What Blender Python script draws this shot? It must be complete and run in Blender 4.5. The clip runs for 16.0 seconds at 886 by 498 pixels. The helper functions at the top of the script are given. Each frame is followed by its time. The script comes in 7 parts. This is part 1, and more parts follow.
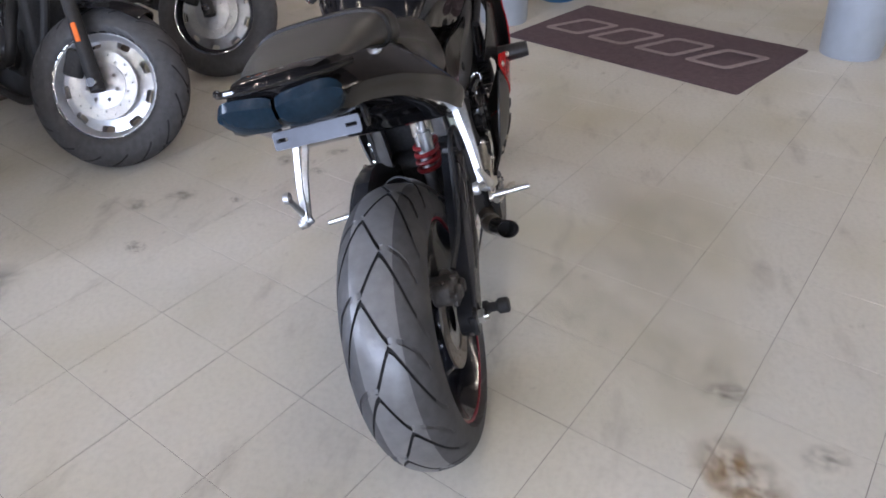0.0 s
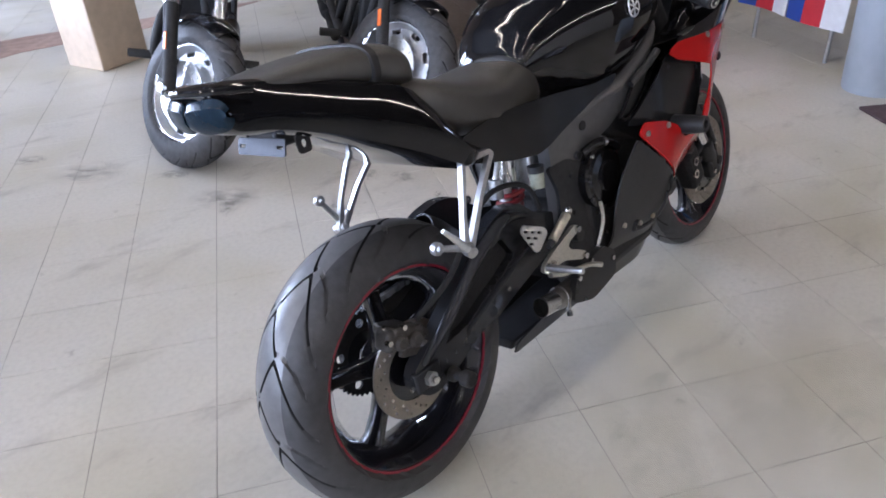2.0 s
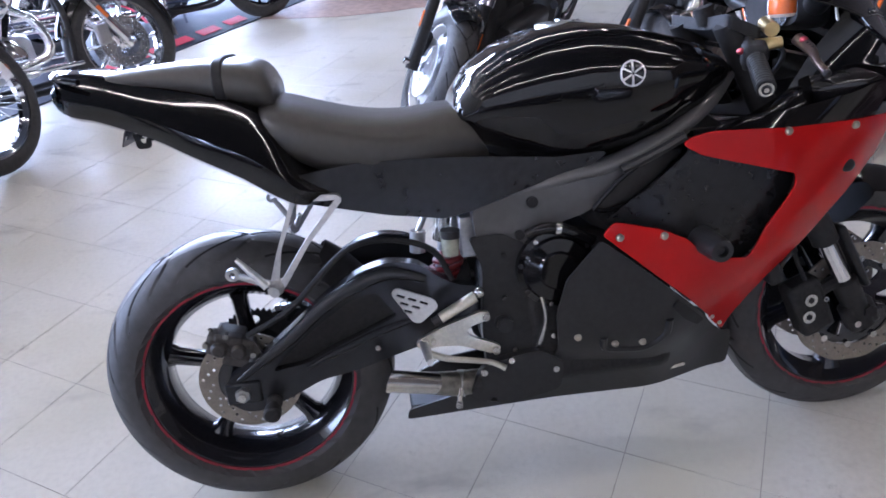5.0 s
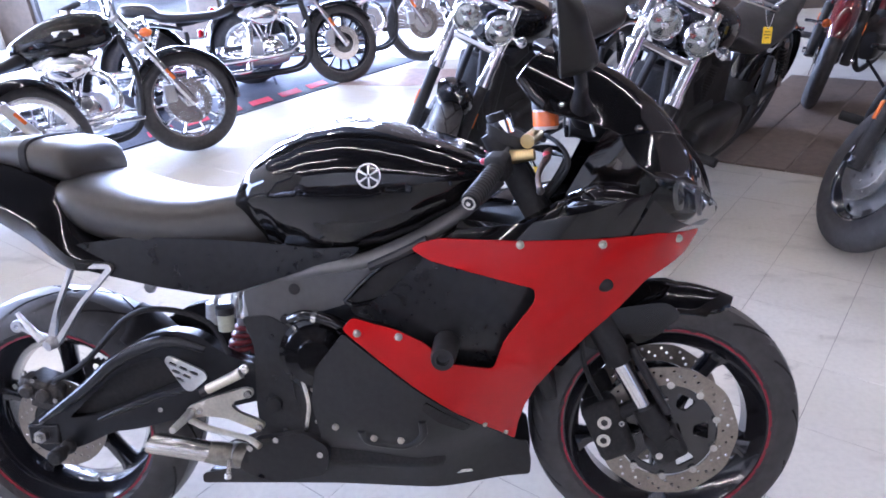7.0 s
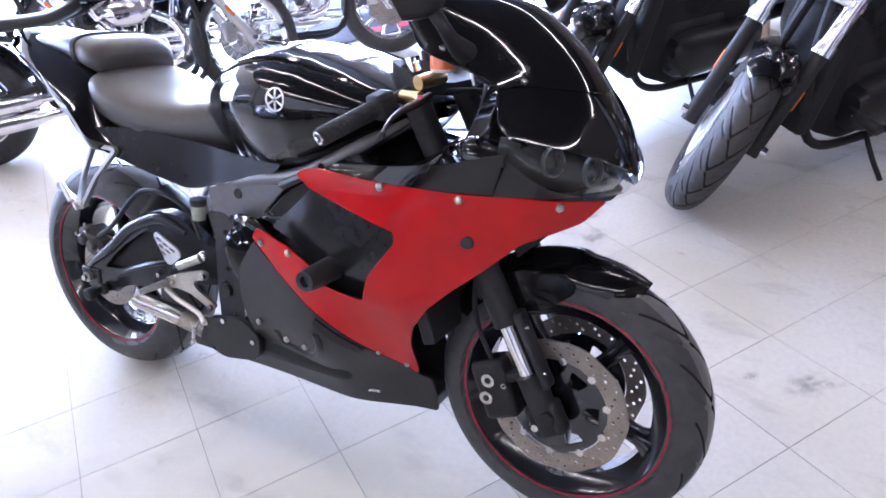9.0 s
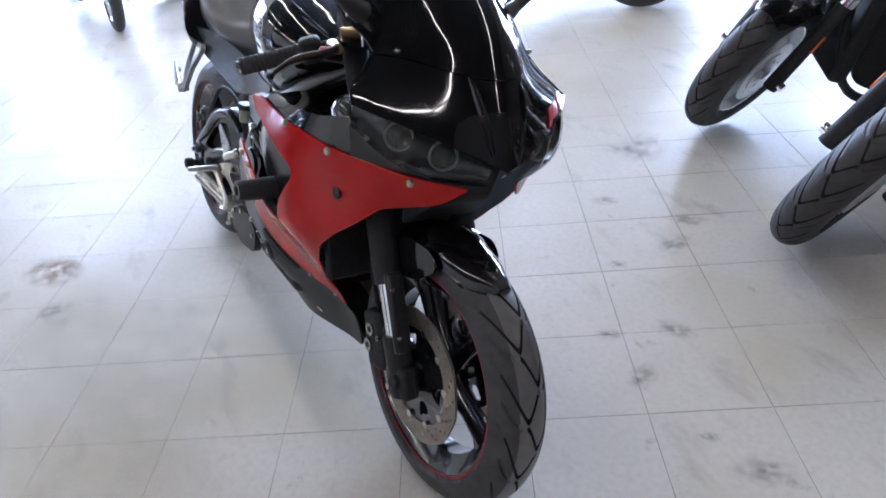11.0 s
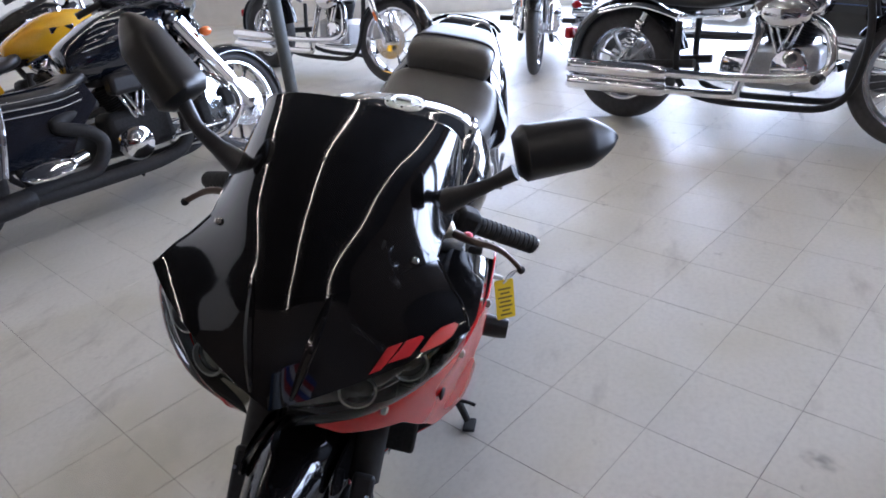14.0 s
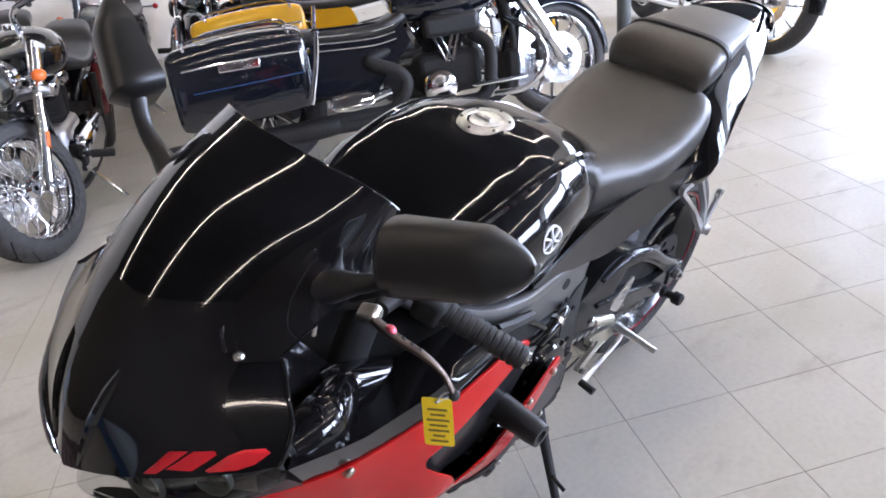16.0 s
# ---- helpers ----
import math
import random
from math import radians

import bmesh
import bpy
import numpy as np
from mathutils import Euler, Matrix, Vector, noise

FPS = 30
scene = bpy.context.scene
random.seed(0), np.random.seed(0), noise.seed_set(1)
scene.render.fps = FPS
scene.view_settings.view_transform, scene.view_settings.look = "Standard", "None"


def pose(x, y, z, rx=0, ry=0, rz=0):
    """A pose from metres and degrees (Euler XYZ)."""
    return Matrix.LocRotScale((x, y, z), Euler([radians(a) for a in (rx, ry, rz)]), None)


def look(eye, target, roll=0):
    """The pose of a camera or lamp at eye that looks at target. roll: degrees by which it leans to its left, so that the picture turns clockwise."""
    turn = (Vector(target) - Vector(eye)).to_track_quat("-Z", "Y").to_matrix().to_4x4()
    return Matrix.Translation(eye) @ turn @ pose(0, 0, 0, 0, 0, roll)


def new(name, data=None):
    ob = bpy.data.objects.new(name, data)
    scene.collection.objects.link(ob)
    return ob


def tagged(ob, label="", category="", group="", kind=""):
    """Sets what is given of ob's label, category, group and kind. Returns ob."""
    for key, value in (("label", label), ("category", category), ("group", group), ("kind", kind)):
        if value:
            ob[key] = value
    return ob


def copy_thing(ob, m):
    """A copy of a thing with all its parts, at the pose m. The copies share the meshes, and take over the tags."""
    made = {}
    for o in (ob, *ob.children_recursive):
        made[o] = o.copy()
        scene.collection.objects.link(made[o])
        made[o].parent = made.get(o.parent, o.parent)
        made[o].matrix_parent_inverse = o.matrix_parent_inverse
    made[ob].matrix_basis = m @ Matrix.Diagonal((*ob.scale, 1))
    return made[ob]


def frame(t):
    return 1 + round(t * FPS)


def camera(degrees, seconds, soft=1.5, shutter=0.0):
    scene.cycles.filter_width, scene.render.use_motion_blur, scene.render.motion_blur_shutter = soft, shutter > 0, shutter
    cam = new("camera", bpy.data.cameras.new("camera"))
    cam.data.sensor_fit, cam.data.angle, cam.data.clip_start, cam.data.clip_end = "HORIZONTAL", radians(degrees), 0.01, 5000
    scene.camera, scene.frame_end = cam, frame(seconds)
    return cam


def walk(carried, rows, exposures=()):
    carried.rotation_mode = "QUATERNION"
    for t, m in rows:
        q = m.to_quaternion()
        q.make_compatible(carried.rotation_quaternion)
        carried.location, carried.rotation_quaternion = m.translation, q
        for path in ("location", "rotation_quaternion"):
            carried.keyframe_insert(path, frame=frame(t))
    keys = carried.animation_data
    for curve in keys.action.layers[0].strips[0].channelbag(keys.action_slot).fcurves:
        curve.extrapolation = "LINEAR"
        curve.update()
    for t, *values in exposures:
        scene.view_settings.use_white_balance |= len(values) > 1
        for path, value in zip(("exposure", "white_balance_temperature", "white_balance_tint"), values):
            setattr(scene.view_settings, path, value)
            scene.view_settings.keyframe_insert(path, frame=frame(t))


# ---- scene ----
import functools

cam = camera(64.3, 16.0, 1.75)
PATH = [
    (0, (-1.19, -0.35, 1.321), (0.431, -0.009, 0.201), -2.9),
    (0.5, (-1.155, -0.542, 1.331), (0.376, 0.101, 0.216), -3.9),
    (1, (-0.983, -0.697, 1.318), (0.464, 0.101, 0.191), -2.5),
    (1.5, (-0.828, -0.844, 1.323), (0.499, 0.124, 0.182), -1.6),
    (2, (-0.706, -1.028, 1.343), (0.404, 0.249, 0.277), -2.6),
    (2.5, (-0.548, -1.11, 1.334), (0.349, 0.338, 0.285), -4.6),
    (3, (-0.329, -1.153, 1.346), (0.383, 0.365, 0.256), -3.8),
    (3.2, (-0.252, -1.189, 1.326), (0.374, 0.382, 0.258), -4.1),
    (5.3, (0.553, -1.318, 1.362), (0.479, 0.384, 0.314), -4.5),
    (5.5, (0.643, -1.339, 1.37), (0.521, 0.374, 0.345), -4.5),
    (6, (0.821, -1.341, 1.373), (0.618, 0.391, 0.394), -6.0),
    (6.5, (0.999, -1.273, 1.371), (0.738, 0.471, 0.427), -5.2),
    (7, (1.194, -1.24, 1.37), (0.806, 0.511, 0.484), -4.9),
    (7.5, (1.399, -1.25, 1.382), (0.771, 0.45, 0.537), -4.7),
    (8, (1.539, -1.185, 1.356), (0.719, 0.398, 0.45), -6.9),
    (8.5, (1.687, -1.046, 1.352), (0.775, 0.397, 0.31), -7.0),
    (9, (1.881, -0.948, 1.355), (0.83, 0.403, 0.321), -7.0),
    (9.2, (1.969, -0.912, 1.365), (0.848, 0.372, 0.319), -7.0),
    (11.3, (2.432, -0.216, 1.325), (0.886, 0.326, 0.178), -6.0),
    (11.5, (2.42, -0.113, 1.318), (0.873, 0.332, 0.131), -6.6),
    (12, (2.363, 0.071, 1.321), (0.801, 0.365, 0.107), -5.2),
    (12.5, (2.359, 0.257, 1.34), (0.687, 0.246, 0.243), -6.7),
    (13, (2.351, 0.429, 1.358), (0.652, 0.169, 0.335), -6.5),
    (13.5, (2.238, 0.562, 1.345), (0.533, 0.155, 0.381), -6.4),
    (14, (2.1, 0.693, 1.356), (0.408, 0.132, 0.45), -6.4),
    (14.5, (1.974, 0.846, 1.351), (0.358, 0.077, 0.458), -6.1),
    (15, (1.824, 0.963, 1.348), (0.391, -0.077, 0.418), -6.8),
    (15.5, (1.622, 0.98, 1.336), (0.363, -0.253, 0.39), -7.3),
    (16, (1.467, 1.036, 1.33), (0.402, -0.377, 0.398), -7.7),
]
walk(cam, [(t, look(eye, target, roll)) for t, eye, target, roll in PATH], [(0, 1.04, 6130, 22), (1.5, 1.18, 6080, 22), (2.2, 1.18, 5800, 23), (3, 1.2, 5800, 24), (5.5, 1.36, 5420, 27), (7, 1.9, 5380, 30), (9, 2.14, 5380, 30), (11.5, 1.16, 5560, 20), (13.5, 0.92, 5720, 21), (14.5, 0.74, 5900, 23), (16, 1.36, 6080, 23)])

# ---- light: a storefront of windows on the west and north-west sides, fluorescent tubes on the ceiling ----
world = bpy.data.worlds.new("sky")
scene.world = world
world.use_nodes = True
wn = world.node_tree.nodes
sky = wn.new("ShaderNodeTexSky")
sky.sky_type = "NISHITA"
sky.sun_disc = False
sky.sun_elevation, sky.sun_rotation = radians(42), radians(-60)
wn["Background"].inputs[1].default_value = 0.12
world.node_tree.links.new(sky.outputs[0], wn["Background"].inputs[0])


def window_lamp(name, x, y, z, rz, w, h, watts, colour):
    lamp = bpy.data.lights.new(name, "AREA")
    lamp.shape, lamp.size, lamp.size_y, lamp.energy, lamp.color = "RECTANGLE", w, h, watts, colour
    ob = new(name, lamp)
    ob.matrix_world = pose(x, y, z, 90, 0, rz)
    return ob


DAY = (0.70, 0.84, 1.0)
ROOM = (-6.6, 6.2, -6.6, 7.4)  # west, east, south, north
HIGH = 4.2
SILL = 0.25
WEST_PANES = [(-0.9, 2.3), (1.8, 2.3), (4.5, 2.3)]  # centre, width
NORTH_PANES = [(-4.9, 2.3), (-2.2, 2.3)]
for c, w in WEST_PANES:
    window_lamp("window_light", ROOM[0] + 0.03, c, 1.6, -90, w - 0.1, 2.5, 95 if c < 0 else 235, DAY)
for c, w in NORTH_PANES:
    window_lamp("window_light", c, ROOM[3] - 0.03, 1.6, 180, w - 0.1, 2.5, 250, DAY)

# ---- materials ----
def mat(name, colour, rough=0.5, metal=0.0, coat=0.0, vary=0.12, size=30.0, bump=0.0, bump_size=300.0, spec=0.5, dust=0.0, random_piece=0.0):
    m = bpy.data.materials.new(name)
    m.use_nodes = True
    nt, n = m.node_tree, m.node_tree.nodes
    b = n["Principled BSDF"]
    b.inputs["Roughness"].default_value, b.inputs["Metallic"].default_value = rough, metal
    b.inputs["Coat Weight"].default_value, b.inputs["Coat Roughness"].default_value = coat, 0.04
    b.inputs["Specular IOR Level"].default_value = spec
    tc = n.new("ShaderNodeTexCoord")
    big, fine = n.new("ShaderNodeTexNoise"), n.new("ShaderNodeTexNoise")
    big.inputs["Scale"].default_value, big.inputs["Detail"].default_value = size * 0.2, 6
    fine.inputs["Scale"].default_value, fine.inputs["Detail"].default_value = size * 3, 4
    mix = n.new("ShaderNodeMath")
    mix.operation = "ADD"
    for k, t in enumerate((big, fine)):
        nt.links.new(tc.outputs["Object"], t.inputs["Vector"])
        nt.links.new(t.outputs["Fac"], mix.inputs[k])
    ramp = n.new("ShaderNodeValToRGB")
    lo, hi = ramp.color_ramp.elements
    lo.position, hi.position = 0.35, 0.68
    half = n.new("ShaderNodeMath")
    half.operation, half.inputs[1].default_value = "MULTIPLY", 0.5
    nt.links.new(mix.outputs[0], half.inputs[0])
    nt.links.new(half.outputs[0], ramp.inputs[0])
    lo.color = (*[c * (1 - vary) for c in colour], 1)
    hi.color = (*[min(1, c * (1 + vary) + dust) for c in colour], 1)
    out = ramp.outputs[0]
    if random_piece:
        info, hsv = n.new("ShaderNodeObjectInfo"), n.new("ShaderNodeHueSaturation")
        mr = n.new("ShaderNodeMapRange")
        mr.inputs["To Min"].default_value, mr.inputs["To Max"].default_value = 1 - random_piece, 1 + random_piece
        nt.links.new(info.outputs["Random"], mr.inputs["Value"])
        nt.links.new(mr.outputs[0], hsv.inputs["Value"])
        nt.links.new(out, hsv.inputs["Color"])
        out = hsv.outputs[0]
    nt.links.new(out, b.inputs["Base Color"])
    rr = n.new("ShaderNodeMapRange")
    rr.inputs["From Min"].default_value, rr.inputs["From Max"].default_value = 0.3, 0.7
    rr.inputs["To Min"].default_value, rr.inputs["To Max"].default_value = (max(0.28, rough * 0.8), min(1, rough * 1.25)) if rough >= 0.28 else (rough * 0.8, min(0.27, rough * 1.25))
    nt.links.new(big.outputs["Fac"], rr.inputs["Value"])
    nt.links.new(rr.outputs[0], b.inputs["Roughness"])
    if bump:
        bp, bn = n.new("ShaderNodeBump"), n.new("ShaderNodeTexNoise")
        bn.inputs["Scale"].default_value = bump_size
        bp.inputs["Strength"].default_value, bp.inputs["Distance"].default_value = bump, 0.002
        nt.links.new(tc.outputs["Object"], bn.inputs["Vector"])
        nt.links.new(bn.outputs["Fac"], bp.inputs["Height"])
        nt.links.new(bp.outputs[0], b.inputs["Normal"])
    return m


def glow(name, colour, strength):
    m = bpy.data.materials.new(name)
    m.use_nodes = True
    b = m.node_tree.nodes["Principled BSDF"]
    b.inputs["Base Color"].default_value = (*colour, 1)
    b.inputs["Emission Color"].default_value, b.inputs["Emission Strength"].default_value = (*colour, 1), strength
    return m


def glass(name, tint, rough=0.02):
    """A thin clear pane: see-through, with a mirror-like sheen."""
    m = bpy.data.materials.new(name)
    m.use_nodes = True
    nt, n = m.node_tree, m.node_tree.nodes
    n.remove(n["Principled BSDF"])
    tr, gl, fr, mx = n.new("ShaderNodeBsdfTransparent"), n.new("ShaderNodeBsdfGlossy"), n.new("ShaderNodeFresnel"), n.new("ShaderNodeMixShader")
    tr.inputs[0].default_value, gl.inputs["Roughness"].default_value = (*tint, 1), rough
    fr.inputs["IOR"].default_value = 1.5
    for a, b in ((fr.outputs[0], mx.inputs[0]), (tr.outputs[0], mx.inputs[1]), (gl.outputs[0], mx.inputs[2]), (mx.outputs[0], n["Material Output"].inputs[0])):
        nt.links.new(a, b)
    return m


BLACK_PAINT = mat("black_gloss_paint", (0.006, 0.0056, 0.006), 0.10, coat=0.75, vary=0.2, size=8, spec=0.1)
RED_PAINT = mat("red_gloss_paint", (0.46, 0.008, 0.007), 0.20, coat=0.32, vary=0.08, size=6, spec=0.1)
BLACK_PLASTIC = mat("black_plastic", (0.0225, 0.022, 0.023), 0.35, spec=0.35, vary=0.25, size=25, bump=0.1)
INNER_PANEL = mat("black_panel_sheen", (0.014, 0.0138, 0.0145), 0.26, vary=0.3, size=18, spec=0.4)
MATTE_BLACK = mat("matte_black", (0.026, 0.0255, 0.026), 0.55, vary=0.3, size=25, spec=0.25)
DEEP_BLACK = mat("dark_engine_black", (0.026, 0.0255, 0.026), 0.6, vary=0.4, size=40, spec=0.2)
GREY_FRAME = mat("dark_grey_frame_paint", (0.125, 0.122, 0.12), 0.34, metal=0.5, vary=0.1, size=20)
SWING = mat("satin_black_metal", (0.030, 0.031, 0.035), 0.24, metal=0.4, vary=0.15, size=20)
RUBBER = mat("tyre_rubber", (0.042, 0.041, 0.042), 0.62, vary=0.25, size=14, bump=0.15, bump_size=120, dust=0.01)
TREAD = mat("dusty_tyre_tread", (0.115, 0.113, 0.113), 0.34, vary=0.22, size=14, bump=0.15, bump_size=120)
# near-black that paints the shade into tread grooves and the exhaust mouth
RECESS_SHADE = mat("recess_shade", (0.004, 0.004, 0.004), 0.8, vary=0.2)
GRIP = mat("grip_rubber", (0.018, 0.018, 0.018), 0.6, vary=0.2, size=40)
VINYL = mat("seat_vinyl", (0.045, 0.042, 0.038), 0.30, spec=0.7, vary=0.15, size=20, bump=0.25, bump_size=700)
DARK_VINYL = mat("black_saddle_vinyl", (0.020, 0.019, 0.019), 0.38, vary=0.2, size=20, bump=0.2, bump_size=500)
ALU = mat("brushed_aluminium", (0.72, 0.72, 0.71), 0.30, metal=1, vary=0.12, size=40)
CAST = mat("cast_aluminium", (0.50, 0.50, 0.50), 0.42, metal=1, vary=0.15, size=40)
BRIGHT_DISC = mat("bright_brake_disc", (0.66, 0.66, 0.65), 0.34, metal=0.9, vary=0.15, size=60)
CHROME = mat("chrome", (0.86, 0.86, 0.88), 0.07, metal=1, vary=0.05, size=10)
CALIPER = mat("dusty_caliper", (0.060, 0.054, 0.049), 0.5, metal=0.3, vary=0.4, size=45, bump=0.1)
DISC = mat("worn_brake_disc", (0.30, 0.265, 0.225), 0.42, metal=0.85, vary=0.2, size=60)
RIM_BLACK = mat("black_wheel_paint", (0.008, 0.008, 0.011), 0.16, coat=0.8, vary=0.2, size=10)
RED_STRIPE = mat("red_rim_tape", (0.27, 0.010, 0.028), 0.35, vary=0.15)
RED_SPRING = mat("red_spring_paint", (0.16, 0.012, 0.014), 0.3, vary=0.1)
GOLD = mat("gold_anodised", (0.72, 0.55, 0.27), 0.32, metal=1, vary=0.1, size=40)
CHAMPAGNE = mat("machined_aluminium", (0.66, 0.63, 0.55), 0.33, metal=1, vary=0.15, size=60)
BRONZE = mat("smoke_bronze_anodised", (0.13, 0.095, 0.08), 0.34, metal=0.8, vary=0.12, size=40)
PINK = mat("pink_anodised", (0.60, 0.10, 0.13), 0.3, metal=0.7, vary=0.1, size=40)
ORANGE = mat("amber_lens", (0.75, 0.16, 0.03), 0.2, coat=0.5, vary=0.1)
WHITE_CUP = mat("milky_plastic", (0.72, 0.64, 0.58), 0.35, vary=0.1)
OLD_CUP = mat("yellowed_clear_plastic", (0.33, 0.34, 0.27), 0.25, coat=0.3, vary=0.2)
SMOKE_LENS = mat("smoked_blue_lens", (0.0055, 0.0135, 0.022), 0.22, spec=0.2, vary=0.25, size=40)
LAMP_DARK = mat("lamp_housing", (0.06, 0.063, 0.06), 0.18, coat=1.0, vary=0.3, size=20)
REFLECTOR = mat("lamp_reflector_ring", (0.30, 0.31, 0.30), 0.3, metal=0.5, vary=0.1)
LENS = glass("clear_lens", (0.80, 0.81, 0.80))
CLEAR = glass("clear_glass", (0.95, 0.97, 0.98))
YELLOW_TAG = mat("yellow_card", (0.90, 0.60, 0.01), 0.5, vary=0.06)
TAG_INK = mat("tag_ink", (0.20, 0.13, 0.02), 0.6, vary=0.1)
R_RED = mat("red_decal", (0.60, 0.012, 0.02), 0.3, coat=0.4, vary=0.05)
SILVER_DECAL = mat("silver_emblem", (0.85, 0.85, 0.86), 0.35, metal=0.2, vary=0.06)
BRASS_SCREW = mat("plated_screw", (0.48, 0.44, 0.37), 0.3, metal=1, vary=0.1)
DULL_STEEL = mat("heat_stained_steel", (0.30, 0.285, 0.25), 0.42, metal=0.9, vary=0.35, size=25)
STEEL = mat("stainless_steel", (0.62, 0.60, 0.57), 0.22, metal=1, vary=0.12, size=40)
PLATE = mat("grey_blue_bracket", (0.060, 0.063, 0.072), 0.45, metal=0.4, spec=0.3, vary=0.1)
MIRROR_SHELL = mat("mirror_shell_plastic", (0.012, 0.0112, 0.0105), 0.33, vary=0.2, size=25, spec=0.4)
MIRROR = mat("mirror_glass", (0.9, 0.9, 0.9), 0.01, metal=1, vary=0.0)
BLUE_LINE = mat("blue_pinstripe", (0.02, 0.07, 0.20), 0.3, vary=0.1)
YELLOW_PAINT = mat("yellow_gloss_paint", (0.72, 0.38, 0.01), 0.15, coat=0.8, vary=0.06)
DARK_RED_PAINT = mat("maroon_gloss_paint", (0.10, 0.01, 0.012), 0.15, coat=0.8, vary=0.1)
WARM_BLACK = mat("blue_black_paint", (0.006, 0.008, 0.014), 0.12, coat=1, vary=0.2)
BROWN_PAINT = mat("brown_gloss_paint", (0.11, 0.045, 0.018), 0.2, coat=0.7, vary=0.1)
LAMP_GLASS = mat("bright_lamp_reflector", (0.42, 0.44, 0.43), 0.12, metal=0.8, vary=0.22, size=60)
RED_LAMP = mat("red_tail_lens", (0.45, 0.01, 0.015), 0.15, coat=0.8, vary=0.1)
SILVER_PAINT = mat("silver_wheel_paint", (0.60, 0.61, 0.63), 0.28, metal=0.8, vary=0.1, size=20)
WHITE_WALL = mat("white_plastic", (0.7, 0.7, 0.7), 0.4, vary=0.05)

# ---- modelling tools ----
def lerp_at(x, table):
    return float(np.interp(x, [a for a, _ in table], [b for _, b in table]))


def part(name, bm, material, parent, label="", smooth=35, bevel=0.0):
    """Links a bmesh as one mesh object under parent."""
    bmesh.ops.recalc_face_normals(bm, faces=bm.faces)
    me = bpy.data.meshes.new(name)
    for f in bm.faces:
        f.smooth = True
    for e in bm.edges:
        if len(e.link_faces) == 2 and e.calc_face_angle(0) > radians(smooth):
            e.smooth = False
    bm.to_mesh(me)
    bm.free()
    for one in (material if isinstance(material, tuple) else (material,)):
        me.materials.append(one)
    ob = new(name, me)
    if parent is not None:
        ob.parent = parent
    if bevel:
        mod = ob.modifiers.new("edge", "BEVEL")
        mod.width, mod.segments, mod.limit_method, mod.angle_limit = bevel, 2, "ANGLE", radians(40)
    if label:
        ob["label"] = label
    return ob


def thing(name, m, label, category, group="", kind=""):
    ob = new(name)
    ob.empty_display_size = 0.1
    ob.matrix_basis = m
    return tagged(ob, label, category, group, kind)


def box(x, y, z, sx, sy, sz, m=None, bm=None):
    bm = bm or bmesh.new()
    t = Matrix.Translation((x, y, z)) @ (m or Matrix()) @ Matrix.Diagonal((sx, sy, sz, 1))
    bmesh.ops.create_cube(bm, size=1, matrix=t)
    return bm


def rod(a, b, r, r2=None, segs=16, bm=None, cap=True):
    bm = bm or bmesh.new()
    a, b = Vector(a), Vector(b)
    d = b - a
    t = Matrix.Translation((a + b) / 2) @ d.to_track_quat("Z", "Y").to_matrix().to_4x4()
    bmesh.ops.create_cone(bm, cap_ends=cap, segments=segs, radius1=r, radius2=r if r2 is None else r2, depth=d.length, matrix=t)
    return bm


def ball(c, r, bm=None, scale=(1, 1, 1), segs=16):
    bm = bm or bmesh.new()
    bmesh.ops.create_uvsphere(bm, u_segments=segs, v_segments=max(6, segs // 2), radius=r, matrix=Matrix.Translation(c) @ Matrix.Diagonal((*scale, 1)))
    return bm


def curve_points(pts, n=8, closed=False):
    """A smooth line through pts."""
    p = [Vector(v) for v in pts]
    k, out = len(p), []
    for i in range(k if closed else k - 1):
        a, b, c, d = (p[(i + j) % k] if closed else p[min(max(i + j, 0), k - 1)] for j in (-1, 0, 1, 2))
        for s in range(n):
            t = s / n
            out.append(0.5 * (2 * b + (c - a) * t + (2 * a - 5 * b + 4 * c - d) * t * t + (3 * b - a - 3 * c + d) * t ** 3))
    if not closed:
        out.append(p[-1].copy())
    return out


def tube(pts, r, segs=10, n=6, bm=None, flat=1.0):
    """A pipe along a smooth line; r: one radius, or one for each given point."""
    bm = bm or bmesh.new()
    line = curve_points(pts, n)
    rs = [r] * len(line) if isinstance(r, (int, float)) else [float(np.interp(i / n, range(len(pts)), r)) for i in range(len(line))]
    rings, up = [], None
    for i, p in enumerate(line):
        d = (line[min(i + 1, len(line) - 1)] - line[max(i - 1, 0)]).normalized()
        if up is None:
            up = d.orthogonal().normalized()
        up = (up - d * up.dot(d)).normalized()
        side = d.cross(up)
        rings.append([bm.verts.new(p + (up * math.cos(a) + side * math.sin(a) * flat) * rs[i]) for a in (2 * math.pi * k / segs for k in range(segs))])
    for a, b in zip(rings, rings[1:]):
        for k in range(segs):
            bm.faces.new((a[k], a[(k + 1) % segs], b[(k + 1) % segs], b[k]))
    bm.faces.new(rings[0][::-1]), bm.faces.new(rings[-1])
    return bm


def loft(rings, closed=True, caps=True, bm=None):
    bm = bm or bmesh.new()
    vs = [[bm.verts.new(p) for p in ring] for ring in rings]
    for a, b in zip(vs, vs[1:]):
        k = len(a)
        for i in range(k if closed else k - 1):
            bm.faces.new((a[i], a[(i + 1) % k], b[(i + 1) % k], b[i]))
    if caps and closed:
        bm.faces.new(vs[0][::-1]), bm.faces.new(vs[-1])
    return bm


